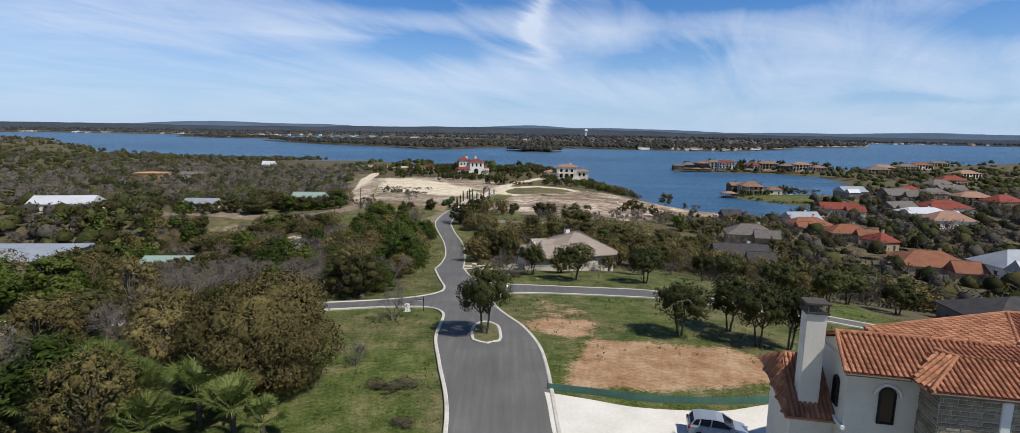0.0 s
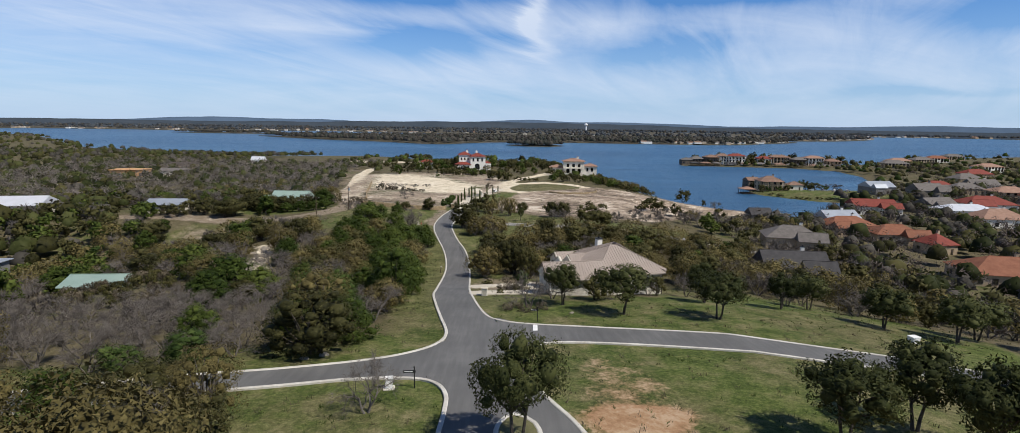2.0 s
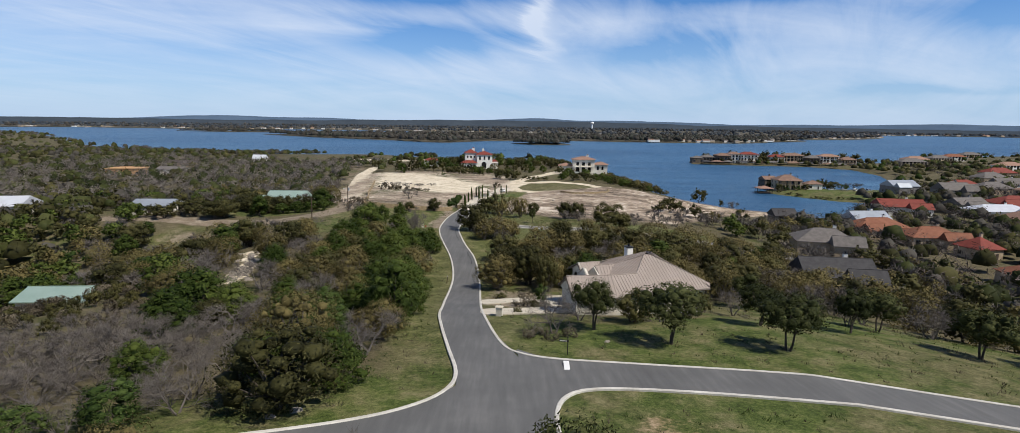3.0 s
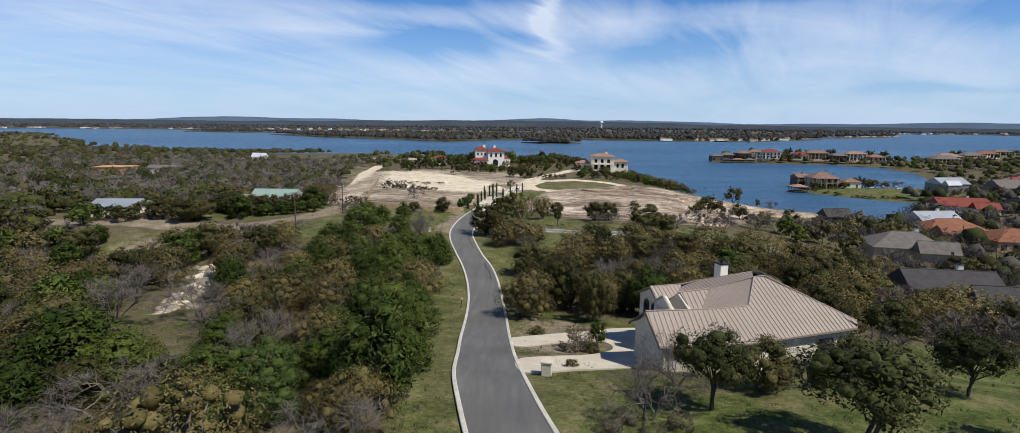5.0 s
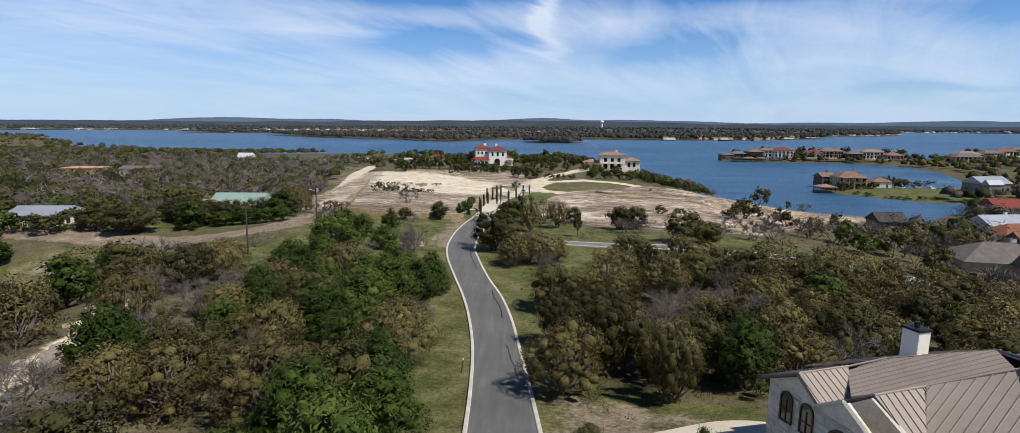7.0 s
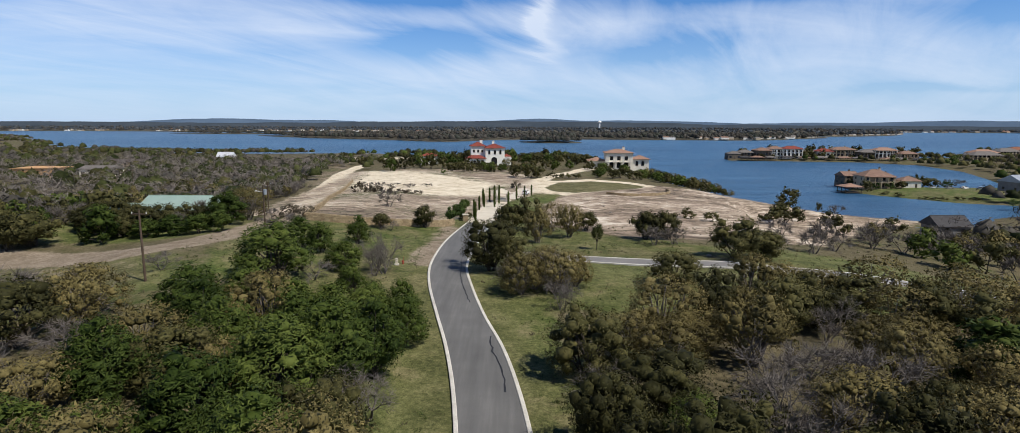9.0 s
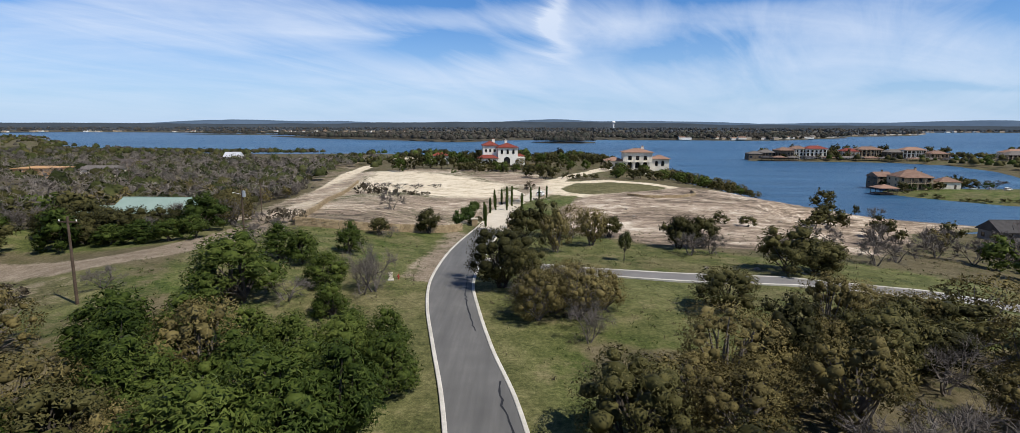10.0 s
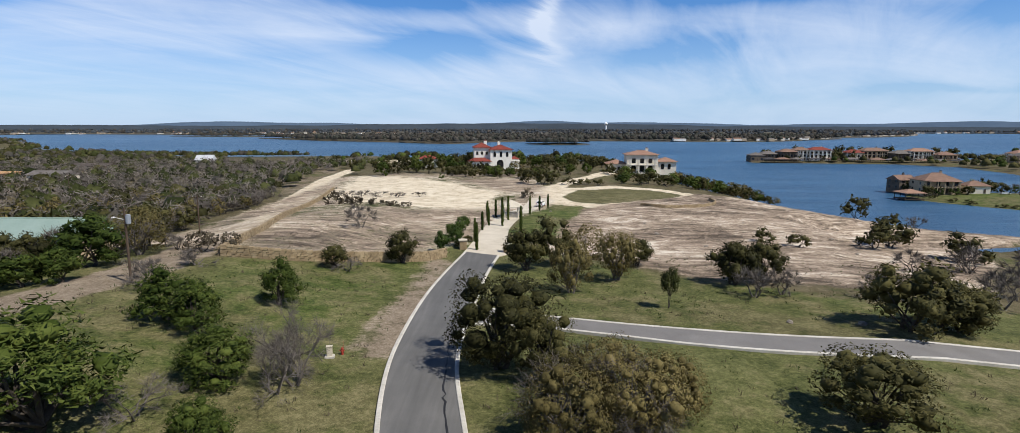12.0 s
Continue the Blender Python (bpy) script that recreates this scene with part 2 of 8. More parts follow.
M_SILVER = plain("silver_car_paint", (0.46, 0.48, 0.50), (0.52, 0.54, 0.57), 0.5, 30, 0.28, 0.6, 0.0, spec=0.6)
M_RUBBER = plain("rubber", (0.012, 0.012, 0.012), (0.022, 0.022, 0.022), 3, 20, 0.85)
M_LAMP = plain("lamp_lens", (0.70, 0.70, 0.70), (0.80, 0.80, 0.80), 3, 20, 0.15, relief=0)
M_TAIL = plain("tail_lens", (0.30, 0.01, 0.01), (0.40, 0.02, 0.02), 3, 20, 0.2, relief=0)
M_GLASS, _nt, _p = fresh("dark_window_glass", 0.06, 0.0, 0.8)
_p.inputs["Base Color"].default_value = (0.012, 0.014, 0.017, 1)


def asphalt():
    m, nt, p = fresh("asphalt", 0.82, 0.0, 0.35)
    pos = position(nt)
    mp = nt.nodes.new("ShaderNodeMapping")
    mp.inputs["Scale"].default_value = (1.6, 0.10, 1.0)
    nt.links.new(pos, mp.inputs[0])
    streak, grit, blot = noise_of(nt, mp.outputs[0], 1.0, 4), noise_of(nt, pos, 22, 3), noise_of(nt, pos, 0.18, 5)
    fac = calc(nt, "ADD", calc(nt, "MULTIPLY", streak, 0.42), calc(nt, "ADD", calc(nt, "MULTIPLY", grit, 0.2), calc(nt, "MULTIPLY", blot, 0.38)))
    nt.links.new(ramp(nt, fac, ((0.32, (0.088, 0.086, 0.083)), (0.52, (0.124, 0.121, 0.116)), (0.68, (0.172, 0.166, 0.158)))), p.inputs["Base Color"])
    bump(nt, p, grit, 0.25, 0.02)
    return m


M_ASPHALT = asphalt()
M_OLDROAD = plain("worn_asphalt", (0.150, 0.142, 0.135), (0.215, 0.205, 0.195), 0.3, 8, 0.85, relief=0.2)
M_SEAL = plain("crack_seal", (0.016, 0.016, 0.018), (0.030, 0.030, 0.032), 1, 10, 0.6)


def ground_material():
    """Grass, dry grass, bare soil and ledge rock, blended by the kinds stored at the ground's points."""
    m, nt, p = fresh("ground", 0.95, 0.0, 0.15)
    pos = position(nt)
    at = nt.nodes.new("ShaderNodeAttribute")
    at.attribute_name = "kinds"
    sep = nt.nodes.new("ShaderNodeSeparateColor")
    nt.links.new(at.outputs["Color"], sep.inputs[0])
    big, mid, fine, blade = noise_of(nt, pos, 0.045, 5, 0.6), noise_of(nt, pos, 0.33, 6, 0.65), noise_of(nt, pos, 2.6, 5, 0.65), noise_of(nt, pos, 11, 3, 0.6)
    f1 = calc(nt, "ADD", calc(nt, "MULTIPLY", mid, 0.34), calc(nt, "ADD", calc(nt, "MULTIPLY", fine, 0.33), calc(nt, "MULTIPLY", blade, 0.33)))
    lush = ramp(nt, f1, ((0.40, (0.024, 0.036, 0.008)), (0.50, (0.078, 0.104, 0.024)), (0.61, (0.176, 0.188, 0.062))))
    straw = ramp(nt, f1, ((0.40, (0.056, 0.048, 0.023)), (0.50, (0.122, 0.103, 0.051)), (0.61, (0.235, 0.198, 0.110))))
    patch = ramp(nt, calc(nt, "ADD", calc(nt, "MULTIPLY", big, 0.55), calc(nt, "MULTIPLY", mid, 0.45)), ((0.45, (0, 0, 0)), (0.56, (1, 1, 1))))
    dry = nt.nodes.new("ShaderNodeAttribute")
    dry.attribute_name = "dry"
    dry_part = calc(nt, "MULTIPLY", dry.outputs["Fac"], calc(nt, "ADD", 0.35, mid))
    grass = mixc(nt, calc(nt, "MAXIMUM", calc(nt, "MULTIPLY", patch, 0.75), dry_part, True), lush, straw)
    litter = ramp(nt, f1, ((0.36, (0.046, 0.038, 0.020)), (0.50, (0.105, 0.088, 0.048)), (0.64, (0.200, 0.166, 0.100))))
    f2 = calc(nt, "ADD", calc(nt, "MULTIPLY", mid, 0.6), calc(nt, "MULTIPLY", fine, 0.4))
    soil = ramp(nt, f2, ((0.36, (0.220, 0.115, 0.058)), (0.50, (0.345, 0.212, 0.118)), (0.64, (0.470, 0.345, 0.228))))
    sand = ramp(nt, f2, ((0.36, (0.340, 0.270, 0.185)), (0.48, (0.600, 0.510, 0.370)), (0.60, (0.740, 0.665, 0.530))))
    mp = nt.nodes.new("ShaderNodeMapping")
    mp.inputs["Rotation"].default_value = (0, 0, radians(-24))
    mp.inputs["Scale"].default_value = (0.06, 0.24, 1.0)
    nt.links.new(pos, mp.inputs[0])
    band = noise_of(nt, mp.outputs[0], 1.0, 8, 0.70, 1.9)
    ledge = ramp(nt, calc(nt, "ADD", calc(nt, "ADD", calc(nt, "MULTIPLY", band, 0.68), calc(nt, "MULTIPLY", fine, 0.32)), calc(nt, "MULTIPLY", calc(nt, "SUBTRACT", noise_of(nt, pos, 0.055, 4, 0.6), 0.54), 0.42)), ((0.37, (0.070, 0.054, 0.039)), (0.44, (0.185, 0.142, 0.104)), (0.505, (0.325, 0.252, 0.186)), (0.55, (0.445, 0.362, 0.278)), (0.60, (0.660, 0.590, 0.485))))

    f3 = calc(nt, "ADD", calc(nt, "MULTIPLY", big, 0.35), calc(nt, "ADD", calc(nt, "MULTIPLY", mid, 0.4), calc(nt, "MULTIPLY", fine, 0.25)))

    def edge(ch, soft=5.0):
        return calc(nt, "MULTIPLY", calc(nt, "ADD", calc(nt, "SUBTRACT", ch, 0.5), calc(nt, "MULTIPLY", calc(nt, "SUBTRACT", f3, 0.5), 1.7)), soft, False)

    def cut(ch):
        return calc(nt, "ADD", edge(ch), 0.5, True)

    col = mixc(nt, cut(at.outputs["Alpha"]), grass, litter)
    bare = nt.nodes.new("ShaderNodeAttribute")
    bare.attribute_name = "dirt"
    dirt = ramp(nt, f1, ((0.38, (0.115, 0.086, 0.058)), (0.50, (0.225, 0.178, 0.128)), (0.62, (0.36, 0.30, 0.225))))
    col = mixc(nt, cut(bare.outputs["Fac"]), col, dirt)
    col = mixc(nt, cut(sep.outputs[0]), col, soil)
    col = mixc(nt, cut(sep.outputs[1]), col, sand)
    col = mixc(nt, cut(sep.outputs[2]), col, ledge)
    nt.links.new(col, p.inputs["Base Color"])
    bump(nt, p, calc(nt, "ADD", calc(nt, "MULTIPLY", band, 0.35), f1), 0.8, 0.20)
    return m


M_GROUND = ground_material()


def water_material():
    m, nt, p = fresh("lake_water", 0.34, 0.0, 0.22)
    p.inputs["IOR"].default_value = 1.33
    pos = position(nt)
    mp = nt.nodes.new("ShaderNodeMapping")
    mp.inputs["Scale"].default_value = (0.25, 1.0, 1.0)
    nt.links.new(pos, mp.inputs[0])
    big, a, b = noise_of(nt, mp.outputs[0], 0.006, 5, 0.65, 0.6), noise_of(nt, mp.outputs[0], 0.5, 5, 0.75), noise_of(nt, mp.outputs[0], 0.06, 4, 0.6)
    fac = calc(nt, "ADD", calc(nt, "MULTIPLY", big, 0.6), calc(nt, "MULTIPLY", b, 0.4))
    nt.links.new(ramp(nt, fac, ((0.36, (0.022, 0.074, 0.152)), (0.50, (0.036, 0.104, 0.200)), (0.64, (0.066, 0.160, 0.275)))), p.inputs["Base Color"])
    bump(nt, p, calc(nt, "ADD", a, calc(nt, "MULTIPLY", b, 2.5)), 1.0, 1.2)
    return m


M_WATER = water_material()

from mathutils.geometry import tessellate_polygon

# ---- small helpers for meshes ----
def mesh_of(name, verts, faces, mats):
    me = bpy.data.meshes.new(name)
    me.from_pydata(verts, [], faces)
    for m in mats if isinstance(mats, (list, tuple)) else [mats]:
        me.materials.append(m)
    me.update()
    return me


def part(name, bm, material, parent, label=""):
    """Links a bmesh, or a mesh, as one object under its thing."""
    if isinstance(bm, bmesh.types.BMesh):
        me = bpy.data.meshes.new(name)
        bm.to_mesh(me)
        bm.free()
        me.materials.append(material)
    else:
        me = bm
    ob = new(name, me)
    ob.parent = parent
    if label:
        tagged(ob, label)
    return ob


def thing(name, m, label, category, group="", kind=""):
    ob = new(name)
    ob.empty_display_size = 0.3
    ob.matrix_world = m
    return tagged(ob, label, category, group, kind)


def block(bm, x0, x1, y0, y1, z0, z1, bevel=0.0):
    r = bmesh.ops.create_cube(bm, size=1, matrix=Matrix.Translation(((x0 + x1) / 2, (y0 + y1) / 2, (z0 + z1) / 2)) @ Matrix.Diagonal((x1 - x0, y1 - y0, z1 - z0, 1)))
    if bevel:
        es = list({e for v in r["verts"] for e in v.link_edges})
        bmesh.ops.bevel(bm, geom=es, offset=bevel, segments=2, affect="EDGES")


def rod(bm, a, b, r0, r1=None, n=8):
    a, b = Vector(a), Vector(b)
    q = (b - a).to_track_quat("Z", "Y").to_matrix().to_4x4()
    bmesh.ops.create_cone(bm, cap_ends=True, segments=n, radius1=r0, radius2=r0 if r1 is None else r1, depth=(b - a).length, matrix=Matrix.Translation((a + b) / 2) @ q)


def slab(bm, outline, lift):
    """A flat plate: outline of 3D points, thickened downwards by lift."""
    top = [bm.verts.new(p) for p in outline]
    low = [bm.verts.new((p[0], p[1], p[2] - lift)) for p in outline]
    bm.faces.new(top)
    bm.faces.new(low[::-1])
    for i in range(len(top)):
        j = (i + 1) % len(top)
        bm.faces.new((top[j], top[i], low[i], low[j]))


# ---- the lie of the land ----
LAKE = -25.0
SHORE = [(-1800, -400), (1800, -400), (1800, 1100), (890, 995), (548, 839), (470, 735), (205, 695), (196, 668), (320, 645), (345, 610), (330, 545), (296, 480), (268, 436), (235, 436), (200, 446), (172, 428), (161, 404),
         (175, 380), (190, 362), (215, 352), (230, 345), (215, 338), (172, 331), (142, 321), (119, 334), (104, 355), (97, 385), (91, 410), (87, 440), (80, 500), (72, 545), (58, 600), (10, 650), (-80, 705), (-170, 780), (-299, 760),
         (-456, 785), (-658, 924), (-1249, 1537), (-1800, 1560)]

INLET = [(86, 291), (102, 295), (124, 299), (150, 308), (176, 332)]


def ease(a, b, v):
    t = np.clip((v - a) / (b - a), 0, 1)
    return t * t * (3 - 2 * t)


def profile(y):
    ys = (-80, -20, 20, 57, 66, 85, 102, 112, 124, 143, 169, 190, 215, 243, 300, 460, 560, 640, 720)
    zs = (5, 2.6, 1.0, 0, -0.4, -2.6, -4.6, -6.6, -9.0, -11.6, -11.7, -11.3, -12.2, -13.3, -13.5, -13.8, -14.6, -19, -22.6)
    return sum(np.interp(y + s, ys, zs) for s in (-4, -2, 0, 2, 4)) / 5


def to_shore(x, y):
    """Signed distance to the shoreline: positive on land."""
    x, y = np.asarray(x, float), np.asarray(y, float)
    inside, best = np.zeros(x.shape, bool), np.full(x.shape, 1e9)
    for (ax, ay), (bx, by) in zip(SHORE, SHORE[1:] + SHORE[:1]):
        dx, dy = bx - ax, by - ay
        t = np.clip(((x - ax) * dx + (y - ay) * dy) / (dx * dx + dy * dy), 0, 1)
        best = np.minimum(best, np.hypot(x - ax - t * dx, y - ay - t * dy))
        hit = (ay > y) != (by > y)
        inside ^= hit & (x < ax + dx * (y - ay) / (dy if dy else 1e-9))
    return np.where(inside, best, -best)


def land(x, y):
    x, y = np.asarray(x, float), np.asarray(y, float)
    z = profile(y)
    z = z + 3.6 * np.exp(-(((x + 55) / 22) ** 2)) * ease(95, 150, y) * (1 - ease(240, 330, y))
    drop = (0.08 * np.maximum(x - 22, 0) + 0.06 * np.maximum(x - 40, 0)) * (1 - 0.35 * ease(190, 240, y))
    z = np.maximum(z - drop, np.minimum(z, -22.6))
    left = 0.06 * np.maximum(-x - 62, 0) + 2.6 * ease(58, 80, -x) * ease(60, 110, y) * (1 - ease(165, 210, y))
    shelf = ease(150, 185, y) * (1 - ease(232, 262, y))
    z = np.maximum(z - left * (1 - 0.8 * shelf), np.minimum(z, -17.0)) + 2.2 * ease(75, 110, -x) * shelf
    z = z + 2.0 * np.exp(-((x + 94) / 26) ** 2 - ((y - 214) / 20) ** 2)
    # ledges of the rock slope
    rock = ease(-8, 8, x) * ease(243, 262, y) * (1 - ease(350, 380, y))
    rock = rock * (1 - np.exp(-((((x - 21) / 32) ** 2 + ((y - 327) / 30) ** 2) ** 2)))
    w = (x * 0.40 + y * 0.91 + 4 * np.sin(x * 0.05)) / 5.5
    z = z + rock * 0.5 * (np.mod(w, 1.0) - 0.5) * np.sign(np.sin(w * 2.1) + 0.4)
    d = to_shore(x, y)
    t = np.clip(d / 55, 0, 1)
    shore = LAKE - 0.5 + (z - LAKE + 0.5) * (1 - (1 - t) ** 2)
    shore = np.minimum(shore, LAKE - 1.2 + 0.34 * near_line(x, y, INLET))
    return np.where(d > 0, np.minimum(shore, z), LAKE - 0.5 + np.maximum(d, -20) * 0.12)


def height(x, y):
    return float(land(np.array([x]), np.array([y]))[0])


def in_poly(x, y, poly):
    inside = np.zeros(np.shape(x), bool)
    for (ax, ay), (bx, by) in zip(poly, poly[1:] + poly[:1]):
        hit = (ay > y) != (by > y)
        inside ^= hit & (x < ax + (bx - ax) * (y - ay) / ((by - ay) or 1e-9))
    return inside


def near_line(x, y, line):
    best = np.full(np.shape(x), 1e9)
    for (ax, ay), (bx, by) in zip(line, line[1:]):
        dx, dy = bx - ax, by - ay
        t = np.clip(((x - ax) * dx + (y - ay) * dy) / (dx * dx + dy * dy), 0, 1)
        best = np.minimum(best, np.hypot(x - ax - t * dx, y - ay - t * dy))
    return best


TRAIL = [(-130, 197), (-88, 194), (-77, 193), (-66, 190.5), (-60, 196), (-57.8, 205), (-56.5, 213), (-57.5, 221), (-60.5, 233), (-65, 250), (-70, 268), (-78, 300), (-88, 345), (-100, 400), (-108, 470)]
TRAIL_B = [(-60, 232), (-66, 240), (-74, 246), (-86, 249)]
WASH = [(-49.5, 125), (-51.5, 132), (-53, 139), (-57.5, 150)]
OPEN = [(-95, 188), (-60, 187), (-52, 176), (-60, 163), (-80, 164), (-95, 174)]
LOW = [[(-112, 105), (-84, 105), (-64, 80), (-90, 76)], [(-82, 119), (-56, 119), (-42, 94), (-60, 88)]]
LAWN = [(-17, 160), (-24, 168), (-38, 172), (-50, 184), (-55, 196), (-57, 214), (-50, 219), (-38, 222), (-26, 236), (-18, 245), (-6, 244), (-2, 232), (12, 222), (26, 212), (44, 215), (62, 205), (60, 186), (38, 181), (14, 172), (-6, 178), (-12, 166)]
PLATEAU = [(-84, 246), (-50, 224), (-30, 232), (-22, 246), (-14, 270), (-2, 300), (0, 360), (-12, 405), (-60, 415), (-100, 420)]
ROCKS = [(-10, 246), (0, 236), (14, 224), (30, 221), (52, 228), (74, 250), (90, 274), (116, 300), (140, 312), (134, 330), (112, 345), (100, 362), (80, 352), (50, 345), (30, 320), (4, 296)]
SANDY = [(-74, 326), (-88, 414), (-56, 384), (-37, 365), (-18, 328), (-22, 296), (-40, 292), (-58, 303)]
UPPER = [(-100, 330), (-112, 372), (-165, 506), (-128, 540), (-100, 420), (-84, 350)]
CIRCLE = [(-4, 322), (4, 344), (20, 350), (38, 348), (46, 336), (36, 316), (10, 300), (-2, 308)]
BARE = [(5, 44), (13, 44), (30, 47), (24, 54), (8, 57), (3, 60), (2, 66), (3, 76), (10, 77), (13, 68), (10, 60)]


def make_ground():
    xs = np.unique(np.concatenate([np.arange(-1800, -360, 60), np.arange(-360, -120, 8), np.arange(-120, 132, 2.0), np.arange(132, 460, 8), np.arange(460, 1861, 60)]))
    ys = np.unique(np.concatenate([np.arange(-400, -40, 40), np.arange(-40, 20, 6), np.arange(20, 364, 2.0), np.arange(364, 820, 8), np.arange(820, 1621, 50)]))
    gx, gy = np.meshgrid(xs, ys)
    x, y = gx.ravel(), gy.ravel()
    z = land(x, y)
    rough = np.array([noise.noise((a * 0.11, b * 0.11, 0.3)) for a, b in zip(x, y)])
    hush = np.minimum(np.clip((near_line(x, y, MAIN_MID) - 5) / 5, 0, 1), np.clip((near_line(x, y, SIDE_MID) - 5) / 5, 0, 1))
    z = z + rough * 0.22 * hush * np.where(z > LAKE, 1, 0)
    nx, ny = len(xs), len(ys)
    i = np.arange(nx * ny).reshape(ny, nx)
    faces = np.stack([i[:-1, :-1], i[:-1, 1:], i[1:, 1:], i[1:, :-1]], -1).reshape(-1, 4)
    me = bpy.data.meshes.new("ground")
    me.from_pydata(np.stack([x, y, z], 1).tolist(), [], faces.tolist())
    kinds = np.zeros((len(x), 4))

    def soft(poly, blur=4):
        d = np.where(in_poly(x, y, poly), 1, -1) * near_line(x, y, poly + poly[:1])
        return np.clip(0.5 + d / blur, 0, 1)

    trail = np.minimum(near_line(x, y, TRAIL), near_line(x, y, TRAIL_B))
    kinds[:, 0] = soft(BARE, 5) * np.where(y > 62, 0.42, 1.0)
    kinds[:, 1] = np.where(y < 238, np.clip(1.3 - trail / 4.0, 0, 0.24), np.clip(1.7 - trail / 3.4, 0, 1))
    kinds[:, 1] = np.maximum(kinds[:, 1], soft(SANDY, 10) * 0.85)
    kinds[:, 1] = np.maximum(kinds[:, 1], soft(PLATEAU, 8) * 0.50)
    kinds[:, 1] = np.maximum(kinds[:, 1], np.clip(1.1 - near_line(x, y, WASH) / 2.4, 0, 0.75))
    kinds[:, 1] = np.maximum(kinds[:, 1], np.clip(1.5 - near_line(x, y, CIRCLE + CIRCLE[:1]) / 4.0, 0, 1))
    kinds[:, 1] = np.maximum(kinds[:, 1], np.clip(1.4 - near_line(x, y, [(-140, 555), (-60, 545), (-20, 520)]) / 14, 0, 0.9))
    kinds[:, 1] = np.maximum(kinds[:, 1], np.clip(1.5 - near_line(x, y, [(-4, 322), (-4, 340), (8, 372), (22, 400), (30, 420)]) / 3.5, 0, 1))
    kinds[:, 2] = np.maximum(soft(ROCKS, 8), soft(PLATEAU, 10) * (0.54 - 0.42 * soft(SANDY, 12)))
    yard = soft([(-97, 204), (-62, 203), (-58, 214), (-63, 231), (-92, 234)], 6)
    wild = np.maximum.reduce([yard * 0.9, soft(LAWN, 6), soft(OPEN, 8) * 0.7, soft(CIRCLE, 4), soft([(-14, 262), (-6, 250), (4, 300), (-4, 310)], 6)])
    lawn_b = soft([(-14, 92), (-2, 90), (20, 88), (60, 82), (64, 100), (52, 124), (26, 126), (22, 105), (0, 104), (-8, 104)], 6)
    front = soft([(-24, 20), (-22, 62), (-6, 66), (4, 77), (60, 74), (70, 50), (40, 20)], 6)
    verge = np.clip(1.9 - np.minimum(near_line(x, y, MAIN_MID), near_line(x, y, SIDE_MID)) / 5.5, 0, 1)
    park = soft([(160, 402), (200, 446), (262, 432), (250, 372), (190, 364)], 6)
    drivel = soft([(-10, 106), (0, 108), (8, 128), (-8, 136), (-10, 120)], 5)
    kinds[:, 3] = np.clip(1 - np.maximum.reduce([wild, lawn_b, front, verge, park, drivel]), 0, 1) * 0.62
    # how dry the grass is: worn verges, the open ground by the trail, the loop's island
    side = near_line(x, y, MAIN_MID)
    dryness = np.maximum.reduce([np.clip(1.5 - side / 8, 0, 1) * ease(84, 100, y) * 0.65, drivel * 0.9, soft(OPEN, 8) * 0.9, soft(LAWN, 6) * (x > -14) * 0.45, yard * 0.25, soft(CIRCLE, 4) * 0.9, np.clip(1.5 - trail / 9, 0, 1) * 0.8])
    worn = np.clip(1.3 - near_line(x, y, [(-25.6, 196), (-25.2, 212), (-25.4, 232)]) / 3.0, 0, 0.62)
    dirt = np.maximum.reduce([np.clip(1.55 - trail / 3.6, 0, 1) * (y < 250), soft(OPEN, 8) * 0.50, worn, drivel * 0.62, soft(UPPER, 12) * 0.50])
    dd = me.attributes.new("dirt", "FLOAT", "POINT")
    dd.data.foreach_set("value", dirt.astype(np.float32))
    da = me.attributes.new("dry", "FLOAT", "POINT")
    da.data.foreach_set("value", dryness.astype(np.float32))
    ca = me.color_attributes.new("kinds", "FLOAT_COLOR", "POINT")
    ca.data.foreach_set("color", kinds.ravel())
    me.polygons.foreach_set("use_smooth", np.ones(len(me.polygons), bool))
    me.materials.append(M_GROUND)
    return tagged(new("ground", me), "rolling grass, soil and ledge rock ground", "ground", kind="structure")


# ---- roads: edges of the paving ----
L_SOUTH = [(-3.6, -30), (-3.8, 20), (-4.0, 38), (-5.8, 49), (-7.0, 56), (-7.0, 62), (-7.2, 65), (-8.3, 67.3), (-10.5, 68.3), (-15, 68), (-20, 66.6), (-32, 63), (-60, 52)]
L_NORTH = [(-60, 57.5), (-32, 67.5), (-22, 70.3), (-15, 73), (-11.2, 75.8), (-9.3, 79), (-9.0, 83), (-10.4, 90), (-12.0, 98), (-13.3, 106), (-13.8, 114), (-14.3, 122), (-14.75, 134), (-15.5, 146), (-16.75, 156), (-18.4, 165), (-20.5, 174), (-22.75, 184), (-24.0, 193), (-24.4, 203), (-24.3, 214), (-23.6, 226), (-22.3, 241)]
R_NORTH = [(90, 66), (60, 73), (44, 77.5), (32, 80.5), (20, 83.6), (8, 85.6), (0, 87), (-3.2, 88.6), (-4.8, 91), (-6.2, 97), (-7.3, 104), (-8.2, 112), (-8.85, 122), (-9.5, 134), (-10.35, 146), (-11.4, 156), (-12.9, 165), (-15.15, 174), (-17.2, 184), (-18.6, 193), (-18.8, 203), (-18.4, 214), (-17.9, 226), (-16.8, 239)]
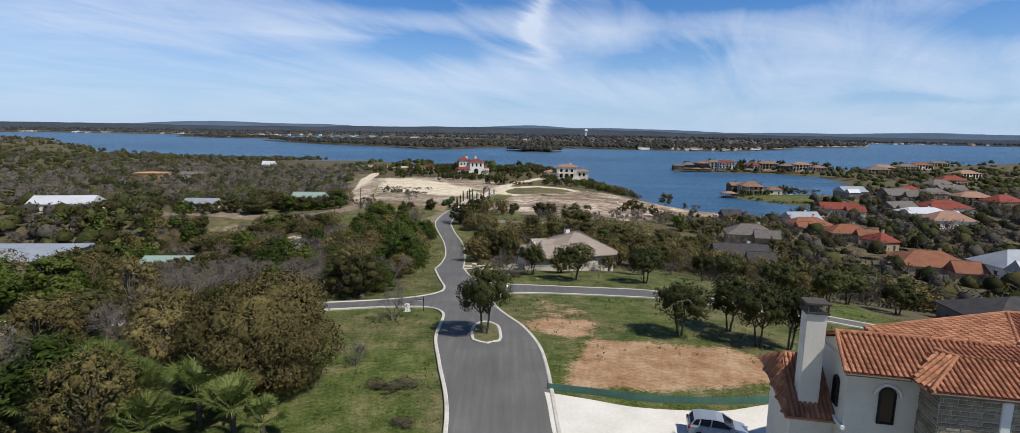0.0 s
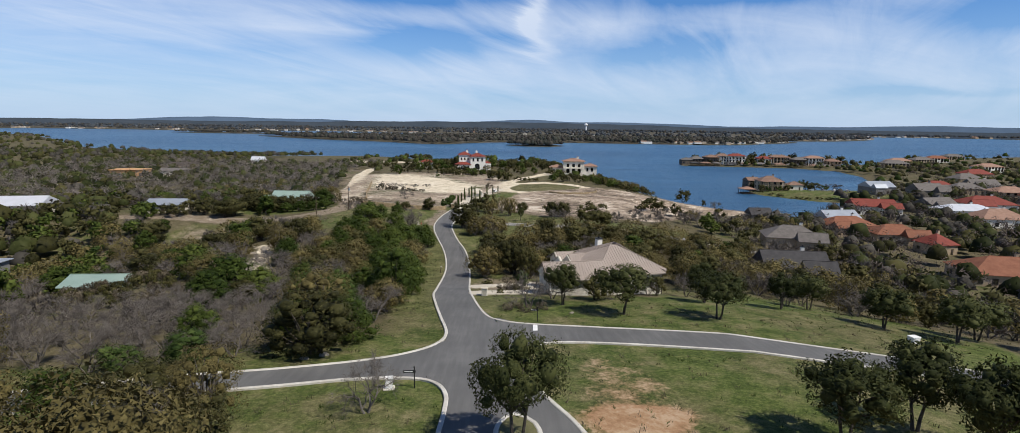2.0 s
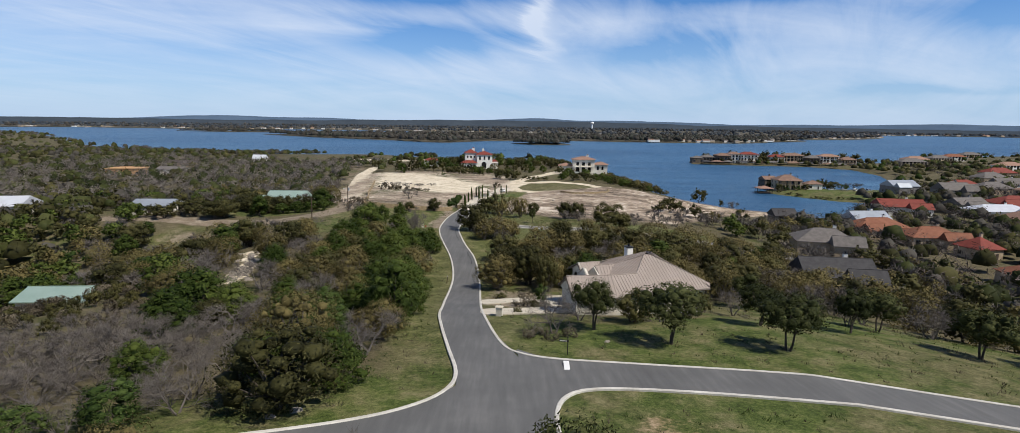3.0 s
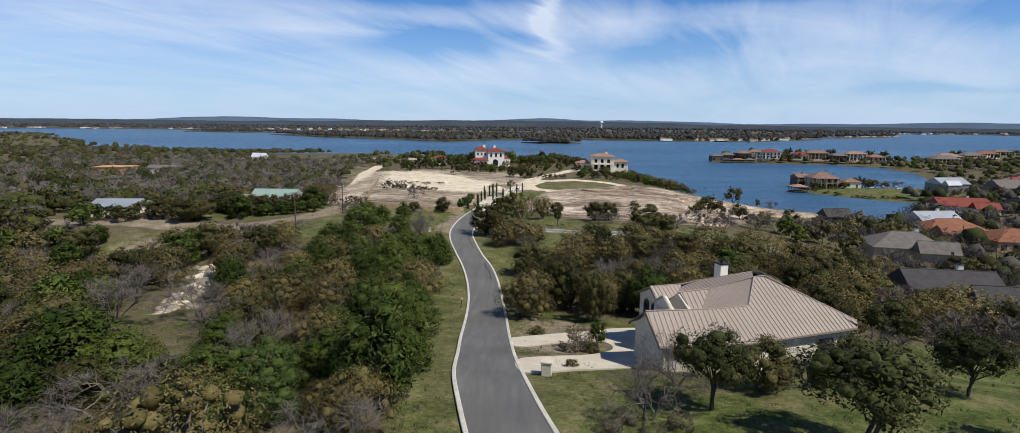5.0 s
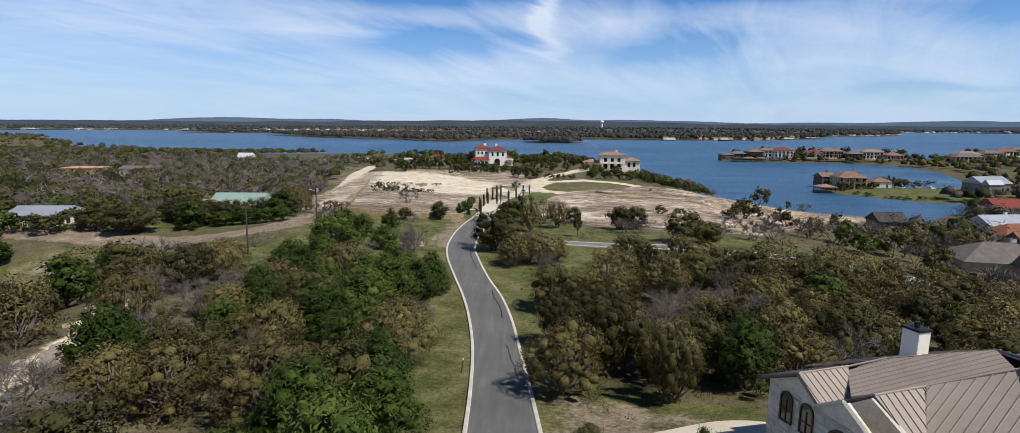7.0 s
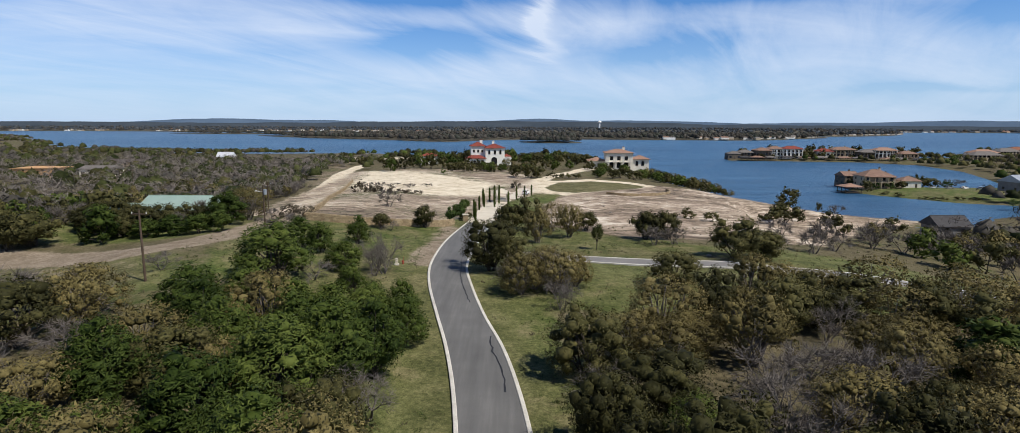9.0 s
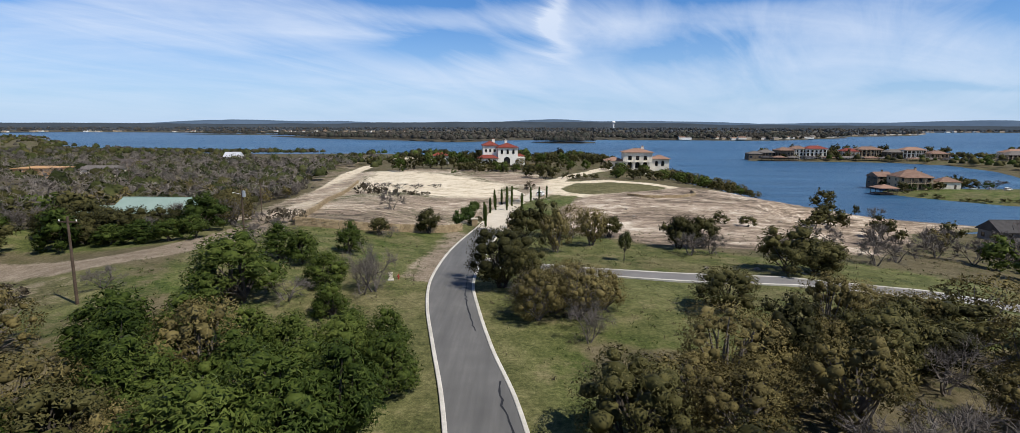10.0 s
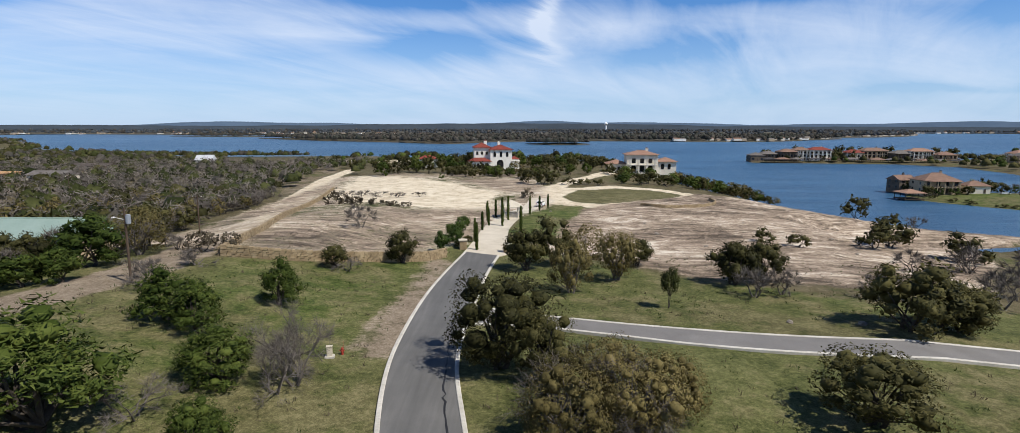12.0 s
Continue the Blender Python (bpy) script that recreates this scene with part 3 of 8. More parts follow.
R_SOUTH = [(90, 60), (60, 67), (44, 71.5), (29, 75), (15, 78), (7, 79.2), (2.4, 79.2), (0.2, 77.8), (-0.9, 74.8), (-1.0, 70), (0.4, 65), (2.4, 60), (3.8, 54), (4.2, 48), (4.2, 38), (4.2, 20), (4.2, -30)]
MAIN_MID = [(0, -30), (0, 38), (-1.5, 52), (-3, 66), (-6, 80), (-8, 92), (-10.2, 105), (-11.2, 118), (-12, 134), (-13.2, 148), (-15.4, 160), (-18.6, 174), (-20.5, 186), (-21.4, 200), (-21, 222), (-19.5, 241)]
SIDE_MID = [(-60, 55), (-32, 65.2), (-15, 70.6), (0, 82), (15, 81), (32, 77.6), (60, 70), (90, 63)]
LOOP_UP = [(-18.3, 209.5), (-14, 207.6), (-9, 206), (0, 203.4), (10, 201.2), (20, 200), (33, 199), (50, 198), (70, 194), (90, 184)]
LOOP_LOW = [(-18.4, 203.5), (-12, 203), (-5, 201), (2, 198.6), (10, 196.8), (20, 195.6), (33, 194.6), (50, 193.4), (70, 189), (90, 179)]


def smooth_line(line, step):
    """The line through the points, rounded (Catmull-Rom) and cut into even steps."""
    p = [Vector((*a, 0)) for a in line]
    p = [2 * p[0] - p[1]] + p + [2 * p[-1] - p[-2]]
    out = []
    for a, b, c, d in zip(p, p[1:], p[2:], p[3:]):
        n = max(1, int((c - b).length / step))
        for k in range(n):
            t = k / n
            out.append(0.5 * (2 * b + (c - a) * t + (2 * a - 5 * b + 4 * c - d) * t * t + (3 * b - a - 3 * c + d) * t ** 3))
    return [(v.x, v.y) for v in out] + [line[-1]]


def resample(line, n):
    a = np.array(line)
    s = np.r_[0, np.cumsum(np.hypot(*np.diff(a, axis=0).T))]
    t = np.linspace(0, s[-1], n)
    return np.stack([np.interp(t, s, a[:, 0]), np.interp(t, s, a[:, 1])], 1)


def paving(name, left, right, n, lift, material, label, across=6):
    a, b = resample(smooth_line(left, 1.0), n), resample(smooth_line(right, 1.0), n)
    k = np.linspace(0, 1, across + 1)[None, :, None]
    pts = (a[:, None] * (1 - k) + b[:, None] * k).reshape(-1, 2)
    z = land(pts[:, 0], pts[:, 1]) + lift
    i = np.arange(n * (across + 1)).reshape(n, across + 1)
    f = np.stack([i[:-1, :-1], i[:-1, 1:], i[1:, 1:], i[1:, :-1]], -1).reshape(-1, 4)
    me = mesh_of(name, np.c_[pts, z].tolist(), f.tolist(), material)
    me.polygons.foreach_set("use_smooth", np.ones(len(f), bool))
    return tagged(new(name, me), label, "road", kind="structure")


def kerb(line, label="pale concrete kerb along the road edge", wide=0.34, high=0.20, drop=0.12):
    pts = smooth_line(line, 0.8)
    verts, faces = [], []
    for i, (x, y) in enumerate(pts):
        x0, y0 = pts[max(i - 1, 0)]
        x1, y1 = pts[min(i + 1, len(pts) - 1)]
        l = math.hypot(x1 - x0, y1 - y0) or 1
        nx, ny = -(y1 - y0) / l, (x1 - x0) / l
        z = height(x, y)
        for o, h in ((-wide / 2, -drop), (-wide / 2, high * 0.8), (-wide * 0.3, high), (wide * 0.38, high), (wide / 2, high * 0.85), (wide / 2, -drop)):
            verts.append((x + nx * o, y + ny * o, z + h))
    for i in range(len(pts) - 1):
        for k in range(5):
            a = i * 6 + k
            faces.append((a, a + 1, a + 7, a + 6))
    return tagged(new("kerb", mesh_of("kerb", verts, faces, M_KERB)), label, "kerb", kind="structure")


ground = make_ground()
lake_me = mesh_of("lake", [(-5200, 100, LAKE), (5200, 100, LAKE), (5200, 4900, LAKE), (-5200, 4900, LAKE)], [(0, 1, 2, 3)], M_WATER)
tagged(new("water", lake_me), "deep blue rippled lake water", "water", kind="structure")

i_n = L_NORTH.index((-9.0, 83))
paving("road", [p for p in L_SOUTH[:7]] + [(-8.2, 72), (-8.6, 78)] + L_NORTH[i_n:], R_SOUTH[:8:-1] + [(-1.2, 74), (-2.2, 82), (-4.2, 90)] + R_NORTH[9:], 300, 0.13, M_ASPHALT, "dark grey asphalt neighbourhood road")
paving("road", [(-3.6, 90)] + R_NORTH[6::-1], [(-2.6, 70)] + [(-0.6, 75.6)] + R_SOUTH[7::-1], 110, 0.122, M_ASPHALT, "dark grey asphalt side road")
paving("road", [(-6.5, 64)] + L_SOUTH[7:], [(-7.5, 82), (-9.3, 78.6)] + L_NORTH[4::-1], 80, 0.115, M_ASPHALT, "dark grey asphalt side road")
paving("road", LOOP_UP, LOOP_LOW, 120, 0.115, M_OLDROAD, "pale worn asphalt loop road")
for ln in (L_SOUTH, L_NORTH, R_NORTH, R_SOUTH, LOOP_UP, LOOP_LOW):
    kerb(ln)
# ---- trees ----
rng = np.random.default_rng(7)


def tube(verts, faces, pts, radii, sides=5):
    """A tapered limb along the points, added to the lists."""
    base = len(verts)
    for i, p in enumerate(pts):
        d = np.subtract(pts[min(i + 1, len(pts) - 1)], pts[max(i - 1, 0)])
        d = d / (np.linalg.norm(d) + 1e-9)
        a = np.cross(d, (0.3, 0.9, 0.2))
        a /= np.linalg.norm(a) + 1e-9
        b = np.cross(d, a)
        for k in range(sides):
            w = 2 * math.pi * k / sides
            verts.append(tuple(np.array(p) + radii[i] * (math.cos(w) * a + math.sin(w) * b)))
    for i in range(len(pts) - 1):
        for k in range(sides):
            m = (k + 1) % sides
            faces.append((base + i * sides + k, base + i * sides + m, base + (i + 1) * sides + m, base + (i + 1) * sides + k))


def sprays(r, centres, outward, size, n_each=1, loose=0.75, slim=1.0):
    """Leaf sprays: small pointed leaves that lie loosely on the crown's surface. Arrays of verts, triangles and normals."""
    n = len(centres) * n_each
    c = np.repeat(centres, n_each, 0)
    o = np.repeat(outward, n_each, 0)
    k = o + r.normal(size=(n, 3)) * loose + (0, 0, 0.15)
    d = np.cross(k, r.normal(size=(n, 3)))
    d /= np.linalg.norm(d, axis=1, keepdims=True) + 1e-9
    s = np.cross(d, k)
    s /= np.linalg.norm(s, axis=1, keepdims=True) + 1e-9
    l = size * r.uniform(0.7, 1.35, (n, 1))
    w = l * r.uniform(0.36, 0.66, (n, 1)) * slim
    j = c + r.normal(size=(n, 3)) * size * 0.2
    face = np.cross(s, d)
    flip = np.where((face * o).sum(1, keepdims=True) < 0, -1.0, 1.0)
    s = s * flip
    v = np.stack([j - d * l * 0.4 - s * w * 0.5, j - d * l * 0.4 + s * w * 0.5, j + d * l * 0.6], 1).reshape(-1, 3)
    # the leaves of a clump catch the light together
    m = o + face * flip * 0.75
    m /= np.linalg.norm(m, axis=1, keepdims=True) + 1e-9
    return v, np.arange(n * 3).reshape(-1, 3), np.repeat(m, 3, 0)


NORMALS = {}


def leafy(name, verts, faces, normals, mat):
    """A mesh of leaves with its shading normals."""
    me = mesh_of(name, verts.tolist(), faces.tolist(), mat)
    me.polygons.foreach_set("use_smooth", np.ones(len(faces), bool))
    me.normals_split_custom_set_from_vertices(normals.tolist())
    NORMALS[me.name] = normals
    return me


def crown_points(r, n_clumps, total, wide, tall, low, shape):
    """Places on the outside of the leaf clumps that make a crown, and the way outwards at each."""
    cs = []
    while len(cs) < n_clumps:
        p = r.normal(size=3)
        p /= np.linalg.norm(p)
        if p[2] < (-0.92 if shape == "cone" else -0.82 if low < 0.4 else -0.6):
            continue
        p *= r.uniform(0.5, 1.0)
        if shape == "cone":
            f = 1.05 - 0.62 * max(0, (p[2] + 0.55) / 1.55)
            p[0] *= f
            p[1] *= f
        if low < 0.4 and p[2] < 0:
            p[:2] *= (1 - min(p[2] ** 2, 0.72)) ** -0.42
        cs.append(p)
    cs = np.array(cs)
    mid = low + (tall - low) / 2
    half = np.array((wide / 2 * 0.80, wide / 2 * 0.80, (tall - low) / 2 * 0.84))
    centres = cs * half + (0, 0, mid)
    rad = wide * r.uniform(0.10, 0.20, n_clumps) * (0.85 if shape == "cone" else 1.0)
    m = total * 5
    idx = r.integers(0, n_clumps, m)
    d = r.normal(size=(m, 3))
    d /= np.linalg.norm(d, axis=1, keepdims=True)
    pts = centres[idx] + d * rad[idx, None] * r.uniform(0.62, 1.16, (m, 1)) * (1, 1, 0.85)
    q = np.linalg.norm((pts[:, None] - centres[None]) / rad[None, :, None], axis=2)
    q[np.arange(m), idx] = 9
    side = (d * cs[idx]).sum(1) / np.linalg.norm(cs[idx], axis=1)
    ok = (q.min(1) > 0.8) & (side > -0.25) & (pts[:, 2] > 0.02 * tall)
    keep = np.flatnonzero(ok)[:total]
    big = cs[idx] / np.linalg.norm(cs[idx], axis=1, keepdims=True)
    out = d * 0.6 + big * 0.4
    return pts[keep], out[keep] / np.linalg.norm(out[keep], axis=1, keepdims=True), centres, rad


def tree_meshes(seed, kind, detail):
    """Trunk and crown of one tree, about 1 m per metre at its usual height; detail 1 is full."""
    r = np.random.default_rng(seed)
    spec = {"cedar": (7.0, 6.6, 0.05, "cone", M_CEDAR, 0.52), "oak": (7.0, 7.4, 0.15, "round", M_OAK, 0.46), "rust": (7.0, 7.8, 0.2, "round", M_RUST, 0.44),
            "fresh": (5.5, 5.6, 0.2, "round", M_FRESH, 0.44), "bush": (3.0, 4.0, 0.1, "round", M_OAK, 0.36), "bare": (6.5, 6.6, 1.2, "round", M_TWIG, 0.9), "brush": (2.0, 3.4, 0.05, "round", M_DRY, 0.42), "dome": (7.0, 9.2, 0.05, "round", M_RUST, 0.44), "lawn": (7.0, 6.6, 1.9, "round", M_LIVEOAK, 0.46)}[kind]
    tall, wide, low, shape, mat, leaf = spec
    tv, tf = [], []
    if kind == "bare":
        # many forking grey limbs that end in fans of twigs
        tips = []

        def limb(p, d, length, rad, level):
            mid = p + d * length * 0.5 + r.normal(size=3) * length * 0.06
            end = p + d * length + r.normal(size=3) * length * 0.05
            tube(tv, tf, [p, mid, end] if level < 3 else [p, end], [rad, rad * 0.8, rad * 0.55] if level < 3 else [rad, rad * 0.5], 3 if level else 5)
            if level >= (4, 3, 2, 2)[detail]:
                tips.append((end, d))
                return
            for _ in range(3 if level < 3 else 2):
                nd = d + r.normal(size=3) * 0.55
                nd[2] += 0.12
                nd /= np.linalg.norm(nd)
                limb(end if r.random() < 0.7 else mid, nd, length * r.uniform(0.6, 0.8), rad * 0.55, level + 1)
        for k in range(3):
            a = 2 * math.pi * k / 3 + r.random()
            d = np.array((math.cos(a) * 0.5, math.sin(a) * 0.5, 1.0))
            limb(np.array((0.1 * math.cos(a), 0.1 * math.sin(a), -0.3)), d / np.linalg.norm(d), 2.0, 0.15, 0)
        c = np.array([t[0] for t in tips])
        o = np.array([t[1] for t in tips])
        n_each = (10, 16, 34, 16)[detail]
        n = len(c) * n_each
        cc, oo = np.repeat(c, n_each, 0) + r.normal(size=(n, 3)) * 0.12, np.repeat(o, n_each, 0)
        d = oo + r.normal(size=(n, 3)) * 0.6
        d /= np.linalg.norm(d, axis=1, keepdims=True)
        s = np.cross(d, r.normal(size=(n, 3)))
        s /= np.linalg.norm(s, axis=1, keepdims=True)
        l = r.uniform(0.5, 1.2, (n, 1)) * (0.9, 1, 1.35, 1.9)[detail]
        w = (0.014, 0.020, 0.034, 0.065)[detail]
        cv = np.stack([cc - s * w, cc + s * w, cc + d * l], 1).reshape(-1, 3)
        cf = np.arange(n * 3).reshape(-1, 3)
    else:
        full = {"cedar": 0.85, "oak": 1.0, "rust": 1.3, "fresh": 0.7, "bush": 0.4, "brush": 0.3, "dome": 7.6, "lawn": 0.95}[kind]
        clumps = int({"cedar": 60, "oak": 44, "rust": 48, "fresh": 34, "bush": 22, "brush": 16, "dome": 105, "lawn": 40}[kind] * (1.15, 1.0, 0.85, 0.4)[detail])
        pts, out, centres, rad = crown_points(r, clumps, int(full * (5000, 2900, 1300, 250)[detail]), wide, tall, low, shape)
        needles = kind == "cedar" and detail < 2
        cv, cf, cn = sprays(r, pts, out + np.array((0, 0, 0.5)) * needles, leaf * (0.42, 0.57, 0.92, 1.95)[detail] * (1.35 if needles else 1.0), 1, 0.9 if needles else 0.75, 0.62 if needles else 0.9)
        if kind != "brush" and (kind != "rust" or detail < 2):
            # the leafy thick of each clump
            gold = (1 + 5 ** 0.5) / 2
            ico = np.array([(-1, gold, 0), (1, gold, 0), (-1, -gold, 0), (1, -gold, 0), (0, -1, gold), (0, 1, gold), (0, -1, -gold), (0, 1, -gold), (gold, 0, -1), (gold, 0, 1), (-gold, 0, -1), (-gold, 0, 1)]) / 1.902
            tri = np.array([(0, 11, 5), (0, 5, 1), (0, 1, 7), (0, 7, 10), (0, 10, 11), (1, 5, 9), (5, 11, 4), (11, 10, 2), (10, 7, 6), (7, 1, 8), (3, 9, 4), (3, 4, 2), (3, 2, 6), (3, 6, 8), (3, 8, 9), (4, 9, 5), (2, 4, 11), (6, 2, 10), (8, 6, 7), (9, 8, 1)])
            lo, hi = (0.38, 0.54) if kind == "dome" else (0.26, 0.46) if kind == "rust" else (0.38, 0.62) if detail < 2 else (0.46, 0.70)
            core = centres[:, None] + ico[None] * rad[:, None, None] * r.uniform(lo, hi, (len(centres), 12, 1))
            base = len(cv)
            cv = np.concatenate([cv, core.reshape(-1, 3)])
            cf = np.concatenate([cf, (base + np.arange(len(centres))[:, None, None] * 12 + tri[None]).reshape(-1, 3)])
            cn = np.concatenate([cn, np.tile(ico, (len(centres), 1))])
        stems = 3 if kind in ("oak", "rust") else (2 if kind in ("cedar", "lawn") else 3)
        for k in range(stems):
            a = 2 * math.pi * (k + r.random() * 0.6) / stems
            foot = np.array((0.16 * math.cos(a), 0.16 * math.sin(a), -0.3)) * (0.5 if kind in ("bush", "brush") else 1)
            fork = np.array((0.55 * math.cos(a), 0.55 * math.sin(a), max(low * 1.1, 0.5)))
            size = 0.22 if kind in ("oak", "rust", "cedar", "dome") else 0.15 if kind == "lawn" else 0.06
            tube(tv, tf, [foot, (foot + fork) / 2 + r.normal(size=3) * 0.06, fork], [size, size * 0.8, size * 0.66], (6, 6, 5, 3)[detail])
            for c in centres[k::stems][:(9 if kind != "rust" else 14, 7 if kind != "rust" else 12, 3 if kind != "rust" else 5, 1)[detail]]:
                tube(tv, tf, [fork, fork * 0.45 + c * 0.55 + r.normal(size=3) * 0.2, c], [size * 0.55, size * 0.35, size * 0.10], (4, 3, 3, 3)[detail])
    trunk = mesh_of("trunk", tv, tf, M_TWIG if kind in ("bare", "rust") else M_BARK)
    crown = mesh_of("crown", cv.tolist(), cf.tolist(), mat) if kind == "bare" else leafy("crown", cv, cf, cn, mat)
    return trunk, crown


LABELS = {"cedar": ("dense dark green juniper standing in grass", "tree"), "oak": ("live oak with olive green rounded crown", "tree"), "rust": ("budding oak with brownish olive crown", "tree"),
          "fresh": ("small tree with bright green spring leaves", "tree"), "bush": ("low dark green evergreen shrub", "shrub"), "bare": ("leafless grey tree with fine twigs", "tree"), "brush": ("low dry tan brush", "shrub"), "dome": ("broad budding oak with dense brown-olive crown", "tree"), "lawn": ("live oak with rounded crown on a bare trunk", "tree")}
NAMES = {"cedar": "juniper_tree", "oak": "oak_tree", "rust": "budding_oak_tree", "fresh": "green_tree", "bush": "shrub", "bare": "bare_tree", "brush": "dry_shrub", "dome": "budding_oak_tree", "lawn": "oak_tree"}
VARIANTS = {(k, d): [tree_meshes(100 * d + 10 * i + n, k, d) for i in range(4 if k != "dome" else 1)] for n, k in enumerate(LABELS) for d in ((0, 1, 2, 3) if k != "dome" else (0,))}
TALL = {"cedar": 7.0, "oak": 7.0, "rust": 7.0, "fresh": 5.5, "bush": 3.0, "bare": 6.5, "brush": 2.0, "dome": 7.0, "lawn": 7.0}
WIDE = {"cedar": 6.6, "oak": 7.4, "rust": 7.8, "fresh": 5.6, "bush": 4.0, "bare": 6.6, "brush": 3.4, "dome": 9.2, "lawn": 6.6}
planted = []


FLIGHT = [(-2, 26), (-8, 62), (-11, 90), (-12, 114), (-16, 186)]


def plant(kind, x, y, tall, wide=None, label="", sink=0.0):
    """One tree or shrub on the ground at x, y, of that height and width."""
    away = float(near_line(np.array([x]), np.array([y]), FLIGHT)[0])
    detail = 0 if away < (26 if kind == "cedar" else 20) else 1 if away < 42 else 2 if away < 84 else 3
    trunk, crown = VARIANTS[kind, detail][int(rng.integers(len(VARIANTS[kind, detail])))]
    sz = tall / TALL[kind]
    sx = (wide or WIDE[kind] * sz) / WIDE[kind]
    m = Matrix.LocRotScale((x, y, height(x, y) - 0.05 - sink), Euler((0, 0, float(rng.uniform(0, 6.28)))), (sx, sx * float(rng.uniform(0.92, 1.08)), sz))
    ob = thing(NAMES[kind], m, label or LABELS[kind][0], LABELS[kind][1], "trees and shrubs of the woods" if not label else "")
    part("trunk", trunk, None, ob)
    part("crown", crown, None, ob)
    planted.append((x, y, (wide or WIDE[kind] * sz) / 2))
    return ob


# trees that stand by themselves
plant("lawn", -1.9, 57.4, 7.8, 6.2, label="live oak growing in a kerbed road island")
plant("dome", -19.9, 43.5, 9.6, 12.6, label="broad budding oak with dense brown-olive crown")
for x, y, h, w in ((19.6, 58.2, 6.0, 6.6), (25.9, 60.5, 6.4, 6.2), (27.0, 55.6, 7.0, 6.0), (30.6, 56, 7.0, 6.2)):
    plant("lawn", x, y, h, w, label="young live oak on a grassy bank")
for x, y, h, w in ((12.5, 93, 6.4, 7.6), (5.4, 98.6, 6.0, 5.6), (24, 91.3, 6.1, 7.2), (38.5, 104, 5.7, 5.4), (26.6, 103, 5.4, 6), (50, 98, 6, 7), (58, 95, 6.6, 7.4), (64, 99, 6.4, 7), (70, 94, 6, 7.4), (46, 110, 6.2, 6.6)):
    plant("lawn", x, y, h, w, label="dark live oak on the mown lawn")
plant("bare", 0.6, 96.5, 6.2, 4.6, label="leafless small tree beside a driveway")
plant("bare", -12.5, 62, 5.4, 4.0, label="leafless multi-stemmed tree on the road verge")
plant("bare", -13.4, 48.6, 3.2, 3.0, label="leafless sapling on the green verge")
plant("bare", 27, 112, 5.0, 4.6), plant("bare", 36, 116, 4.6, 4.6), plant("bare", 44, 113, 5.2, 5.2), plant("lawn", 33, 122, 5.6, 5.6), plant("bare", 50, 119, 5, 5)
for x, y, h, w in ((-17.6, 98.5, 7.9, 8.4), (-19, 80, 5.2, 7.0), (-19.5, 111.5, 8.0, 7.4), (-17.0, 107, 6.6, 4.6), (-26, 154.5, 8.0, 8.6), (-23.6, 158, 7.0, 7.2), (-28.7, 151.5, 7.6, 8.6), (-23, 135, 5.4, 6.4), (-21.8, 129.5, 6.6, 6.6), (-26, 141, 7, 8), (-24, 120, 7.4, 7.6), (-31, 160, 6.4, 7.4),
                   (-36, 158, 6.2, 7.4), (-27, 161.5, 5.8, 6.4), (-40, 162, 5.8, 7), (-32, 146, 7, 8), (-40, 150, 6.5, 7), (-22.3, 165, 5.4, 5.4), (-34, 167, 5.4, 6.4),
                   (-23.6, 169.4, 5.6, 5.0), (-26.4, 167.2, 5.6, 6.0), (-29.8, 165.6, 5.8, 6.4), (-38.4, 167.4, 5.6, 6.4), (-43.0, 165.4, 6.0, 7.0), (-27.0, 171.6, 4.4, 5.0), (-29.2, 97.2, 4.6, 6.4), (-36.6, 100.4, 5.0, 6.6), (-33.2, 107.4, 4.8, 6.2), (-41, 94.6, 5.0, 6.6), (-22.4, 101.6, 5.0, 5.4)):
    plant("cedar", x, y, h, w, label="dense dark green juniper beside the road verge")
plant("fresh", -23.6, 95.4, 3.4, 4.8), plant("fresh", -26.4, 93.6, 2.8, 4.0)
for x, y, h, w in ((-41.0, 179.2, 7.9, 10.8), (-34.6, 187, 4.6, 6.0), (-44, 196.5, 4.9, 6.0), (-40.4, 195, 4.8, 5.0), (-37.5, 204.4, 5.0, 4.6), (-31.4, 178.8, 4.0, 4.2), (-32.5, 181.4, 1.6, 3.4)):
    plant("cedar", x, y, h, w, label="rounded dark juniper on the open lawn")
plant("bare", -29.6, 188, 6.4, 5.0, label="leafless grey tree on the open lawn"), plant("bare", -31.0, 190.2, 6.0, 5.0), plant("bare", -30.4, 186.6, 5.0, 4.6)
plant("bare", -36.8, 181.6, 3.4, 4.6, label="leafless grey thicket on the open lawn")
plant("bare", -52, 215, 2.8, 4.8), plant("bare", -54, 209, 3.2, 4.6), plant("bare", -50.5, 204, 3.0, 4.4)
for x, y, h, w in ((-88, 212, 3.8, 6), (-84, 209.5, 4.0, 6.4), (-79, 208, 3.4, 6.2), (-74, 206.6, 3.6, 6), (-69.4, 206, 3.8, 6.0), (-64.6, 205.2, 3.9, 5.6), (-61.4, 206.4, 4.2, 5.0), (-91, 216, 4.6, 6.4)):
    plant("cedar" if x > -76 else "oak", x, y, h, w, label="dark evergreen in a row before a house")
plant("oak", -30.4, 229.4, 5.4, 5.2, label="small dark oak beside a stone wall")
plant("oak", -37.6, 221.4, 3.4, 4.0, label="gnarled low oak beside a stone wall"), plant("bare", -35.6, 220.6, 2.6, 3.4)
